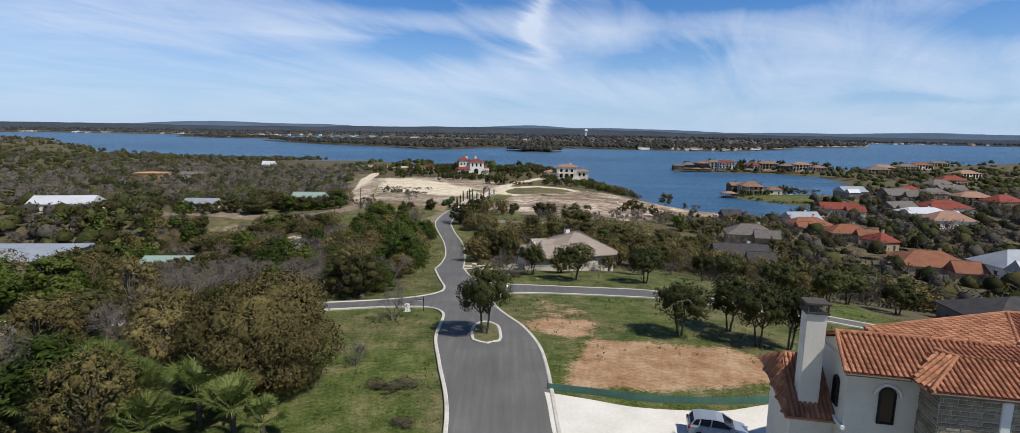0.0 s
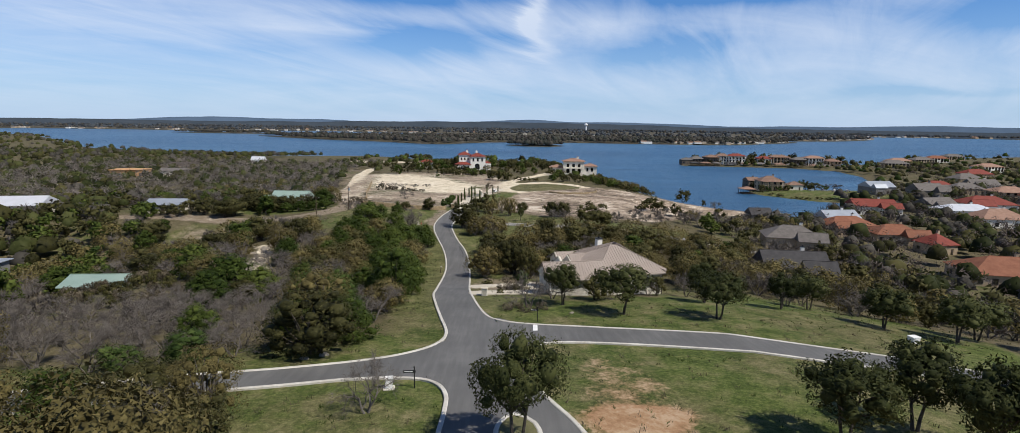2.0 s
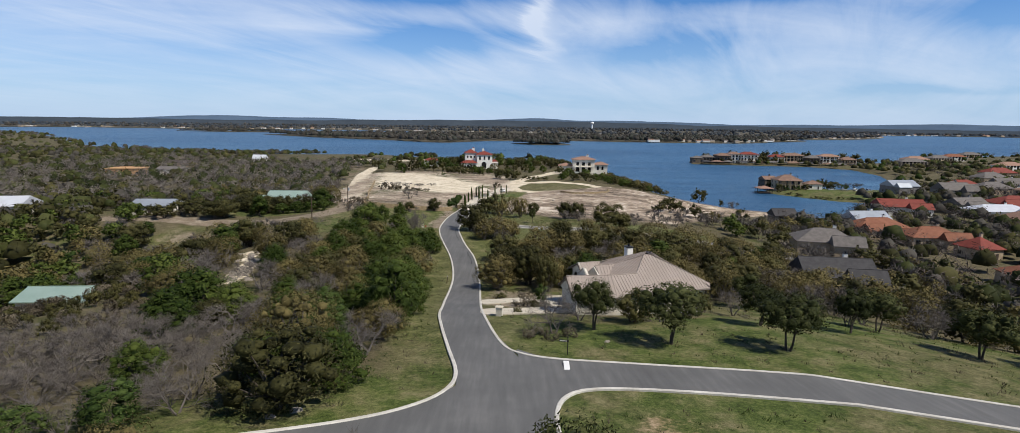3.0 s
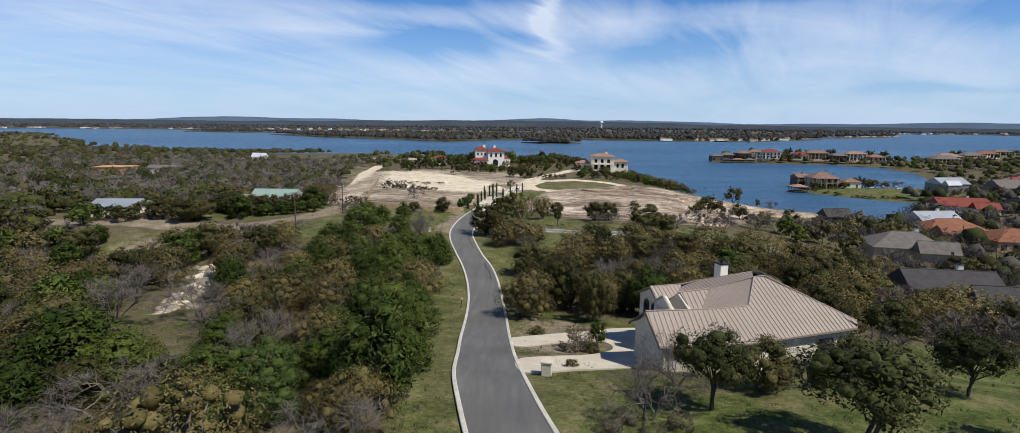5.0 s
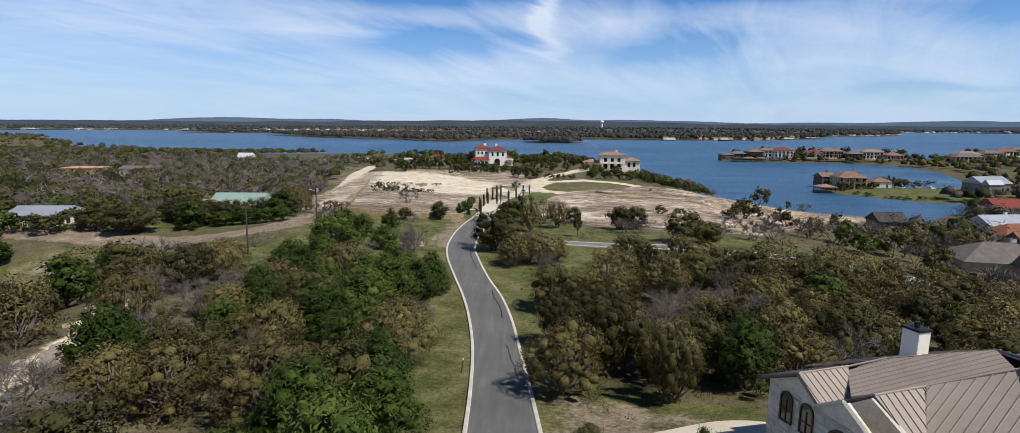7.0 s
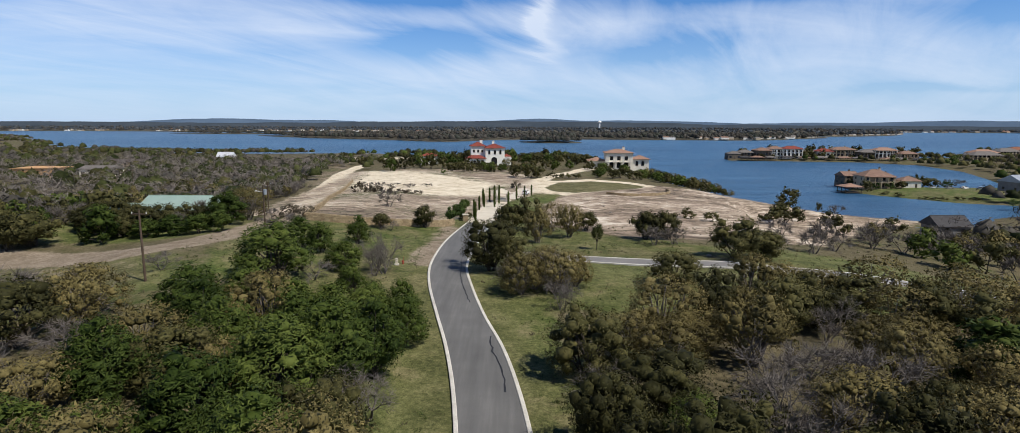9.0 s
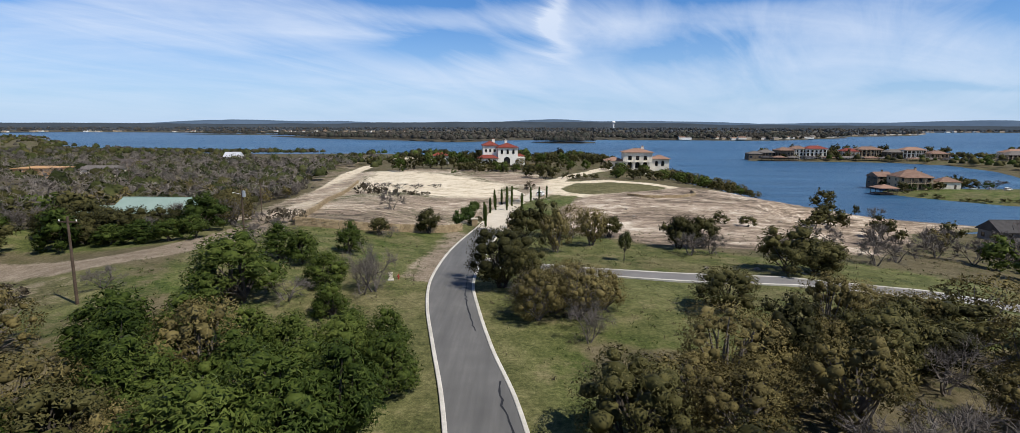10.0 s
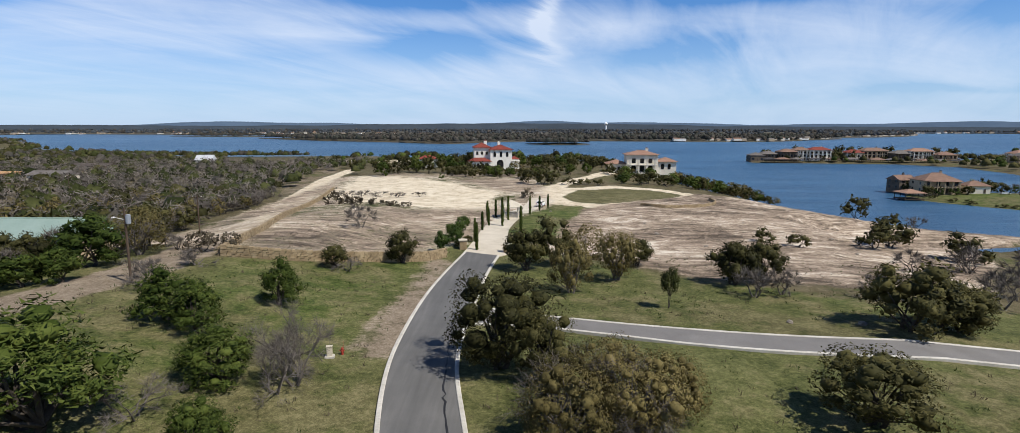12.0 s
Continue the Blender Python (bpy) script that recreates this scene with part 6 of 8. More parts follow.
simple_house(150, 216, 10, 9, 9, 3.4, M_TANWALL, M_REDTILE, "brick house with dark red tile roof", 3.4, "hip")
simple_house(140, 178, -12, 22, 14, 3.4, M_TANWALL, M_ORANGE, "large tan house with terracotta tile hip roof", 4.0, "hip", (9, 6, 1))
simple_house(158, 166, 6, 20, 13, 6.2, M_WHITE, M_GREYROOF, "white two-storey house with blue-grey metal roof", 4.4, "hip", (8, 5, -1), True, 2)
simple_house(92, 92, -6, 22, 14, 3.4, M_GREYWALL, M_SLATE, "low house with dark brown shingle roof", 3.4, "hip")
simple_house(112, 271, 0, 9, 7, 2.8, M_GREYWALL, M_SLATE, "dark brown waterside cabin with black roof", 2.6, "gable", None, False)
simple_house(330, 300, 6, 22, 13, 4.0, M_TANWALL, M_SHINGLE, "tan house with grey shingle roof", 4.0, "hip")
simple_house(221, 272, -6, 20, 13, 4.0, M_WHITE, M_SALMON, "white house with pale salmon roof", 4.0, "hip")
simple_house(318, 350, 10, 20, 13, 4.4, M_TANWALL, M_REDTILE, "tan house with red tile roof", 4.0, "hip")
simple_house(270, 380, 4, 18, 12, 4.4, M_GREYWALL, M_SHINGLE, "grey house with pale shingle gable roof", 4.2, "gable", (8, 4, 1))
simple_house(300, 410, 0, 20, 12, 4.2, M_TANWALL, M_REDTILE, "tan lakeside house with red tile roof", 3.6, "hip")
simple_house(340, 420, 0, 20, 12, 4.2, M_WHITE, M_SHINGLE, "white lakeside house with grey roof", 4.0, "gable", (8, 4, -1))
simple_house(370, 470, 6, 22, 13, 4.4, M_TANWALL, M_SHINGLE, "tan house with brown shingle roof", 4.0, "hip")
simple_house(400, 400, -6, 22, 13, 4.4, M_TANWALL, M_SALMON, "tan house with salmon tile roof", 4.0, "hip")
simple_house(380, 330, 6, 22, 13, 4.4, M_WHITE, M_ORANGE, "white house with orange tile roof", 4.0, "hip")
simple_house(420, 520, 0, 24, 13, 4.4, M_TANWALL, M_REDTILE, "tan house with red tile roof", 4.0, "hip")
for k, (x, y, rf) in enumerate(((430, 640, M_SHINGLE), (470, 690, M_SALMON), (520, 720, M_SHINGLE), (570, 760, M_ORANGE), (640, 820, M_SHINGLE), (500, 600, M_SALMON))):
    simple_house(x, y, 6 * (k % 3) - 6, 26, 14, 5.6, (M_TANWALL, M_WHITE)[k % 2], rf, "distant lakeside house with tiled hip roof", 3.4, "hip", None, False, 2)

# row of lakeside villas across the bay
M_TERRA = plain("brown_tile", (0.150, 0.088, 0.062), (0.260, 0.165, 0.120), 0.5, 5, 0.85, relief=0.3)
# Dark brown stucco; in the villa row its darkness paints the shade of arcades.
M_DARKWALL = plain("dark_brown_stucco_arcade_shade", (0.085, 0.068, 0.052), (0.170, 0.140, 0.110), 0.4, 6, 0.9)
for k, (x, w, tall, wall, rf, bal) in enumerate(((209, 12, 3.4, M_DARKWALL, M_SHINGLE, False), (224, 15, 4.2, M_DARKWALL, M_SHINGLE, True), (242, 15, 5.8, M_DARKWALL, M_TERRA, True), (259, 15, 6.8, M_WHITE, M_TERRA, True), (276, 19, 7.0, M_WHITE, M_REDTILE, True), (297, 14, 5.0, M_DARKWALL, M_SHINGLE, True), (312, 16, 5.4, M_STUCCO, M_REDTILE, True),
                                              (332, 22, 6.6, M_TANWALL, M_TERRA, True), (354, 17, 5.2, M_DARKWALL, M_SHINGLE, True), (373, 20, 6.6, M_WHITE, M_SALMON, True), (392, 16, 4.6, M_TANWALL, M_TERRA, True))):
    simple_house(215 + (x - 209) * 0.88, 690 - max(0, x - 300) * 0.25 + (k % 2) * 4, -3 + (k % 3) * 3, w * 1.06, 12, tall * 1.45, wall, rf, "waterside villa with tiled hip roof and balcony" if bal else "low dark waterside house with shingle roof", 2.6, "hip", None, k % 3 == 1, 3 if tall > 5.9 else 2 if tall > 4 else 1, LAKE + 1.2, balcony=bal)


def boat_dock(x, y, w, d, turn, roof, label):
    root = thing("boat_dock", pose(x, y, LAKE, 0, 0, turn), label, "dock", "docks along the shore")
    bm = bmesh.new()
    block(bm, -w / 2, w / 2, -d / 2, d / 2, 0.55, 0.8, 0.03)
    part("deck", bm, M_WOOD, root)
    for sx in (-1, 1):
        for sy in (-1, 0, 1):
            bm = bmesh.new()
            rod(bm, (sx * w * 0.46, sy * d * 0.46, -1.5), (sx * w * 0.46, sy * d * 0.46, 3.4), 0.14, n=7)
            part("post", bm, M_WOOD, root)
    v, f, _ = roof_mesh(-w / 2, w / 2, -d / 2, d / 2, 3.4, 1.5, "hip", 0.5)
    part("roof", mesh_of("roof", v, f, roof), None, root)
    bm = bmesh.new()
    block(bm, -w / 2, w / 2, -d / 2, -d / 2 + 0.05, 1.7, 1.78)
    for k in range(9):
        px = -w / 2 + 0.1 + k * (w - 0.2) / 8
        block(bm, px - 0.03, px + 0.03, -d / 2, -d / 2 + 0.05, 0.8, 1.7)
    part("railing", bm, M_BLACK, root)


boat_dock(165, 405, 9, 8, 0, M_SALMON, "brown wooden boat dock with salmon hip roof")
for k, x in enumerate((214, 228, 243, 262, 281, 300, 311, 322, 334, 346, 360, 372, 388)):
    boat_dock(215 + (x - 209) * 0.88, 671 - max(0, x - 300) * 0.3, 9 + (k % 2) * 3, 7, 0, (M_SLATE, M_TERRA, M_SHINGLE)[k % 3], "covered boat dock on posts along the shore")

# trees among the villas across the bay and along the shore of the grassy point
for x, y, h, w in ((229, 700, 13, 12), (241, 681, 6, 7), (262, 703, 14, 16), (289, 684, 14, 11), (294, 690, 15, 13), (300, 680, 11, 9), (318, 702, 15, 20), (330, 678, 6, 7), (347, 700, 14, 15), (362, 672, 7, 7), (381, 684, 15, 15), (392, 678, 13, 15), (252, 682, 6, 6), (274, 682, 6, 6)):
    plant("oak", x, y, h, w, label="dark tree between waterside villas", sink=height(x, y) - LAKE - 1.0)
for x, y, h, w in ((174.6, 404, 2.0, 4), (177, 395, 1.8, 5), (180, 387, 1.6, 5), (184.4, 379, 1.8, 6), (191, 374, 1.7, 6), (197, 372, 2.2, 5), (203, 371, 1.6, 6), (181, 391, 1.6, 4), (188, 376.6, 1.5, 4)):
    plant("bush", x, y, h, w, label="low dark shrub along the lawn's shore", sink=min(0, height(x, y) - LAKE - 0.2))
for x, y, h, w, k in ((183, 411, 4.4, 4.6, "fresh"), (190, 410.5, 4.2, 4.8, "fresh"), (196, 411, 4.4, 5, "oak"), (212, 424, 6, 6, "oak"), (218, 428, 7.4, 7, "oak"), (226, 430, 6, 8, "oak"), (199, 430, 8, 8, "oak"), (234, 430, 5, 8, "bare"), (243, 434, 5, 9, "bare"), (228, 420, 4.6, 6, "fresh")):
    plant(k, x, y, h, w, label="garden tree beside a lakeside villa", sink=min(0, height(x, y) - LAKE - 1.0))
# house on the grassy point with its dock
simple_house(180.5, 434, 8, 9, 8, 5.0, M_DARKWALL, M_TERRA, "dark brown lakeside house with tiled gable roof", 2.2, "gable", None, True, 2, LAKE + 1.6)
pt = simple_house(187, 420, -6, 16, 12, 5.8, M_TANWALL, M_TERRA, "tan lakeside villa with brown hip roof on lawn", 3.4, "hip", None, True, 2, LAKE + 1.9, balcony=True)
simple_house(204, 418, -6, 10, 8, 3.4, M_STUCCO, M_TERRA, "small cream garage with brown hip roof", 2.2, "hip", None, False, 1, LAKE + 1.9)

# ---- houses in the woods on the other side ----
M_SHEATH = plain("orange_sheathing_board", (0.40, 0.22, 0.10), (0.52, 0.31, 0.15), 0.4, 3, 0.85)
green = simple_house(-79.2, 225.6, 0, 12.0, 8.2, 3.0, M_TANWALL, M_GREENROOF, "low house with pale green metal gable roof", 2.2, "gable", None, False, z=-10.0)
volume(green, -13.4, -5.9, -2.6, 3.4, -1.5, 2.5, M_TANWALL, M_GREENROOF, 1.0, "gable", 0.4)
simple_house(-75.6, 123.8, 4, 10.0, 7.0, 2.9, M_STUCCO, M_GREENROOF, "cream cottage with pale green metal roof", 1.3, "gable", None, False, z=-12.0)
simple_house(-107.5, 119, 5, 24, 17, 3.1, M_GREYWALL, M_GREYROOF, "long shed with pale grey metal roof", 0.8, "hip", None, False, z=-9.4)
simple_house(-163, 207, 12, 20, 11, 3.2, M_STUCCO, M_WHITEROOF, "cream house with white metal gable roof", 2.4, "gable", None, False)
simple_house(-112, 206, 4, 11, 8, 2.8, M_STUCCO, M_GREYROOF, "low house with grey roof among trees", 1.4, "gable", None, False, z=-9.6)
simple_house(-247, 392, 10, 20, 12, 4.6, M_SHEATH, M_SHEATH, "half-built house with orange sheathing", 0.6, "hip", None, False)
simple_house(-222, 398, 0, 16, 10, 3.6, M_STUCCO, M_SHINGLE, "cream house with low shingle roof", 1.6, "gable", None, False)
simple_house(-214, 508, 4, 10, 7, 3.6, M_WHITE, M_WHITEROOF, "white house with white gable roof by the lake", 3.0, "gable", None, False)
simple_house(-250, 460, 4, 20, 10, 3.0, M_TANWALL, M_TRIM, "low house with dark brown roof by the lake", 1.6, "gable", None, False)
def off_roads(x, y, room):
    p, q = np.array([x]), np.array([y])
    return near_line(p, q, MAIN_MID)[0] > room and near_line(p, q, SIDE_MID)[0] > room - 4.2 and near_line(p, q, TRAIL)[0] > 5.5 and near_line(p, q, TRAIL_B)[0] > 5


def left_near(x, y):
    p, q = np.array([x]), np.array([y])
    if in_poly(p, q, LAWN)[0] or in_poly(p, q, PLATEAU)[0] or not off_roads(x, y, 8.5):
        return False
    if in_poly(p, q, OPEN)[0] or any(in_poly(p, q, low)[0] for low in LOW):
        return False
    if y < 66 and x > -27:
        return False
    if near_line(p, q, WASH)[0] < 3.2 or near_line(p, q, [(-46, 118), (-38, 108)])[0] < 4:
        return False
    return x < -15 - max(0, (165 - y)) * 0.02


THICKET = [(-70, 98), (-44, 99), (-30, 95), (-27, 82), (-28, 70), (-38, 66), (-52, 74)]


def in_thicket(x, y):
    return in_poly(np.array([x]), np.array([y]), THICKET)[0]


for k, x, y, h, w in (("rust", -23.6, 61.0, 5.4, 6.0), ("oak", -27.4, 59.8, 4.8, 6.0), ("bare", -25.2, 57.0, 4.8, 5.4), ("oak", -21.6, 56.8, 3.8, 4.6), ("cedar", -31.6, 58.4, 4.8, 6.0), ("fresh", -29.2, 54.6, 4.2, 5.2), ("rust", -35.6, 56.4, 5.6, 6.4), ("bare", -40.2, 55.0, 5.2, 6.0), ("rust", -45.4, 53.0, 5.4, 6.4), ("cedar", -51, 50.8, 5.2, 6.0)):
    plant(k, x, y, h, w, label="tree at the edge of the woods beside a side road")
plant("cedar", -33.4, 78.6, 4.2, 5.0), plant("cedar", -24.6, 80.4, 4.6, 5.8), plant("fresh", -30.6, 71.6, 3.2, 4.6), plant("fresh", -34.6, 69.0, 2.8, 4.0)
woods(-72, -26, 66, 100, 3.1, {"bare": 0.90, "oak": 0.05, "fresh": 0.05}, lambda x, y: left_near(x, y) and in_thicket(x, y), (3.0, 5.0))
woods(-112, -15, 30, 170, 5.0, {"cedar": 0.30, "oak": 0.14, "rust": 0.20, "fresh": 0.04, "bare": 0.32}, lambda x, y: left_near(x, y) and not in_thicket(x, y))
woods(-112, -50, 76, 120, 3.4, {"bush": 0.5, "brush": 0.5}, lambda x, y: any(in_poly(np.array([x]), np.array([y]), low)[0] for low in LOW), (3.0, 4.4))
for x, y, k in ((-58, 170, "bare"), (-66, 168, "brush"), (-74, 172, "brush"), (-62, 177, "brush"), (-84, 176, "bare"), (-80, 182, "cedar"), (-55, 180, "bare")):
    plant(k, x, y, 3.0 if k != "brush" else 1.6, 4.0)
woods(-48, -16, 68, 112, 3.6, {"bare": 0.42, "oak": 0.30, "fresh": 0.08, "rust": 0.20}, lambda x, y: left_near(x, y) and not in_thicket(x, y), (2.4, 3.8))
woods(-150, -55, 170, 262, 6.2, {"cedar": 0.34, "oak": 0.26, "bare": 0.25, "rust": 0.15}, lambda x, y: left_near(x, y) and (x < -63) and noise.noise((x * 0.05, y * 0.05, 2)) > -0.28)
woods(-6, 74, 136, 182, 5.4, {"rust": 0.52, "oak": 0.22, "cedar": 0.04, "bare": 0.20, "fresh": 0.02}, lambda x, y: x > -7 + max(0, y - 160) * 0.5 and not (x < 16 and y > 172) and y < 183 - max(0, 14 - x) * 0.25)
woods(26, 112, 108, 240, 6.4, {"bare": 0.42, "rust": 0.22, "oak": 0.26, "cedar": 0.10}, lambda x, y: not in_poly(np.array([x]), np.array([y]), LAWN)[0] and not (x < 70 and 192 < y) and not (x < 54 and y < 127) and near_line(np.array([x]), np.array([y]), LOOP_UP)[0] > 7)
woods(60, 128, 236, 300, 7, {"bare": 0.6, "oak": 0.25, "rust": 0.15}, lambda x, y: x > 84 and y < 264 and to_shore(np.array([x]), np.array([y]))[0] > 12, (3.2, 5.2))
woods(-150, -66, 232, 335, 4.4, {"oak": 0.22, "rust": 0.14, "bare": 0.56, "cedar": 0.08}, lambda x, y: near_line(np.array([x]), np.array([y]), TRAIL)[0] > 8 and near_line(np.array([x]), np.array([y]), TRAIL_B)[0] > 6 and not in_poly(np.array([x]), np.array([y]), PLATEAU)[0] and x < -70 - (y - 240) * 0.12 and not (x > -90 and y < 262), (3.8, 6.0))
for x, y, h, w in ((-83.6, 219.0, 5.0, 5.6), (-79.6, 217.4, 4.6, 5.4), (-75.6, 216.2, 4.8, 5.6), (-71.4, 214.8, 4.6, 5.0), (-68.6, 213.4, 4.4, 4.6), (-73.4, 212.6, 4.2, 5.0), (-86.2, 211.0, 5.0, 6.4), (-81.0, 209.6, 4.6, 6.0), (-89.5, 215.5, 5.2, 6.4), (-90.0, 198.0, 6.2, 8.4)):
    plant("oak", x, y, h, w, label="dense dark oak in front of a low house")
for x, y, h, w in ((-103.5, 195.5, 4.6, 7.0), (-108, 198.5, 3.4, 6.4), (-97.5, 200, 5.0, 6.8), (-112.5, 196, 5.0, 7.0), (-117, 199, 4.6, 7.0)):
    plant("cedar" if x < -110 else "oak", x, y, h, w)
for x, y in ((-68, 226), (-64.6, 229.5), (-61, 226), (-66, 221.6)):
    plant("bare", x, y, 3.0, 3.8)
plant("brush", -56.4, 224, 2.6, 4.6), plant("brush", -53.6, 226.2, 2.2, 3.6)
for x, y, h, w, k in ((80, 192, 6.4, 7.4, "bare"), (86, 195, 6.0, 7.0, "bare"), (92, 192, 6.2, 7.2, "bare"), (74, 198, 6.0, 7.0, "oak"), (98, 196, 6.4, 7.0, "bare"), (60, 150, 6.0, 7.0, "oak"), (66, 148, 5.6, 6.8, "bare"), (73, 149, 5.6, 7.0, "oak"), (79, 152, 5.6, 6.8, "bare"), (128, 240, 6.4, 7.4, "bare"), (136, 242, 6, 7.2, "bare"), (150, 224, 6.2, 7.4, "bare"), (140, 222, 6.2, 7.4, "bare")):
    plant(k, x, y, h, w)
# slopes behind the villas
woods(-40, 70, 380, 425, 6.5, {"oak": 0.6, "cedar": 0.25, "rust": 0.15}, lambda x, y: (abs(x + 26) > 12 or y < 412) and noise.noise((x * 0.07, y * 0.07, 8)) > 0.02 and abs(x - 24) > 5, (3.5, 6))
woods(36, 92, 350, 430, 5.5, {"rust": 0.45, "oak": 0.55}, lambda x, y: to_shore(np.array([x]), np.array([y]))[0] > 3 and x > 52 + (430 - y) * 0.1 and y > 372, (3.5, 6))
woods(-110, 60, 462, 510, 8, {"oak": 0.7, "cedar": 0.3}, lambda x, y: x > -75 or noise.noise((x * 0.05, y * 0.05, 8)) > 0.2, (4, 6.5))


def far_woods(name, spots, label, mats=(M_CEDAR, M_OAK, M_RUST, M_FARTWIG), leaf=1.15, bunch=20, seed=3):
    """Distant trees nobody could count: one object of leaf sprays for each foliage colour."""
    r = np.random.default_rng(seed)
    root = thing(name, Matrix(), label, "woods", kind="stuff")
    pick = r.integers(0, len(mats), len(spots))
    for k, mat in enumerate(mats):
        s = spots[pick == k]
        if not len(s):
            continue
        twigs = mat in (M_FARTWIG, M_TWIG, M_PALETWIG)
        count = bunch * 2 if twigs else bunch
        d = r.normal(size=(len(s), count, 3))
        d /= np.linalg.norm(d, axis=2, keepdims=True)
        d[..., 2] = np.abs(d[..., 2]) * 1.2 - 0.25
        size = s[:, None, 3:4] * r.uniform(0.75, 1.25, (len(s), 1, 1))
        pts = s[:, None, :3] + d * size * (1.0, 1.0, 0.85) * r.uniform(0.6, 1.05, (len(s), count, 1)) + np.array((0, 0, 0.55)) * size
        v, f, nn = sprays(r, pts.reshape(-1, 3), d.reshape(-1, 3), leaf * (1.9 if twigs else 1.0), 1, 1.1, 0.16 if twigs else 1.0)
        if not twigs:
            dome = np.array([(1, 0, -0.3), (0.5, 0.87, -0.3), (-0.5, 0.87, -0.3), (-1, 0, -0.3), (-0.5, -0.87, -0.3), (0.5, -0.87, -0.3), (0.62, 0.36, 0.55), (-0.62, 0.36, 0.55), (0, -0.72, 0.55), (0, 0, 0.86)])
            tri = np.array([(0, 1, 6), (1, 2, 7), (1, 7, 6), (2, 3, 7), (3, 4, 7), (4, 8, 7), (4, 5, 8), (5, 0, 6), (5, 6, 8), (6, 7, 9), (7, 8, 9), (8, 6, 9)])
            core = s[:, None, :3] + dome[None] * size * r.uniform(0.70, 1.0, (len(s), 10, 1)) + np.array((0, 0, 0.45)) * size
            base = len(v)
            v = np.concatenate([v, core.reshape(-1, 3)])
            f = np.concatenate([f, (base + np.arange(len(s))[:, None, None] * 10 + tri[None]).reshape(-1, 3)])
            nn = np.concatenate([nn, np.tile(dome / np.linalg.norm(dome, axis=1, keepdims=True), (len(s), 1))])
        part("crowns", leafy("crowns", v, f, nn, mat), None, root)
    return root


def scatter(n, x0, x1, y0, y1, keep, size, seed):
    r = np.random.default_rng(seed)
    x, y = r.uniform(x0, x1, n), r.uniform(y0, y1, n)
    ok = keep(x, y)
    x, y = x[ok], y[ok]
    return np.stack([x, y, land(x, y) + size * 0.45, r.uniform(0.7, 1.2, len(x)) * size], 1)


join_far_trees()


def off_houses(x, y):
    ok = np.ones(len(x), bool)
    for hx, hy, hr in HOUSE_SPOTS:
        ok &= (np.abs(x - hx) > hr * 0.9) | (y > hy + hr) | (y < hy - hr * 1.25)
    return ok


W_LEFT = scatter(3200, -760, -66, 235, 780, lambda x, y: (to_shore(x, y) > 12) & ~in_poly(x, y, PLATEAU) & (near_line(x, y, TRAIL) > 9) & (x < -66 - (y - 235) * 0.14) & ~((y > 520) & (x > -230)) & off_houses(x, y), 3.1, 11)
W_LEFT2 = scatter(1500, -420, -112, 20, 236, lambda x, y: (x < -112) & off_houses(x, y), 3.1, 12)
W_LEFT3 = scatter(1500, -1500, -330, 700, 1500, lambda x, y: (to_shore(x, y) > 10) & (y > 780 + np.minimum(0, x + 760) * 0.5), 4.2, 16)
W_LEFT4 = scatter(1500, -330, -70, 235, 500, lambda x, y: (x < -70 - (y - 240) * 0.14) & (near_line(x, y, TRAIL) > 9) & (near_line(x, y, TRAIL_B) > 7) & ~in_poly(x, y, PLATEAU) & off_houses(x, y) & ~((x > -116) & (y < 250)), 3.3, 18)
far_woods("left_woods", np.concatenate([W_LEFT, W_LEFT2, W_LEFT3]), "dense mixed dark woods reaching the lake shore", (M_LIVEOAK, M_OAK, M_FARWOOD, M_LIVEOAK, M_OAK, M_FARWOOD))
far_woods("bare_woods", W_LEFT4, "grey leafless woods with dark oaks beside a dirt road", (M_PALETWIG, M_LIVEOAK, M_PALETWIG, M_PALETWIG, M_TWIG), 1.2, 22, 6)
W_RIGHT = scatter(3900, 74, 460, 90, 420, lambda x, y: (to_shore(x, y) > 8) & (x > 100 + (y - 200) * 0.1) & off_houses(x, y) & ~((y > 372) & (x < 262)) & ~((y > 262) & (x < 150)) & (near_line(x, y, INLET) > 12), 3.7, 13)
far_woods("neighbourhood_trees", W_RIGHT, "grey and olive trees between lakeside houses", (M_OAK, M_FARTWIG, M_FARTWIG, M_FARWOOD, M_FARTWIG, M_LIVEOAK))
W_R2 = scatter(900, 345, 1200, 440, 960, lambda x, y: to_shore(x, y) > 10, 3.6, 14)
W_R3 = scatter(260, 205, 390, 700, 724, lambda x, y: to_shore(x, y) > 4, 4.8, 17)
W_R4 = scatter(620, 268, 620, 425, 690, lambda x, y: (to_shore(x, y) > 6) & off_houses(x, y), 3.4, 15)
far_woods("shore_trees", np.concatenate([W_R2, W_R3, W_R4]), "dark trees along a far lake shore", (M_OAK, M_FARTWIG, M_OAK, M_CEDAR))
W_SKY = scatter(260, -150, 60, 505, 640, lambda x, y: (to_shore(x, y) > 14) & (np.abs(np.sin(x * 0.05)) > 0.55), 2.8, 19)
far_woods("point_trees", W_SKY, "scattered dark trees on the lake point", (M_OAK, M_CEDAR))


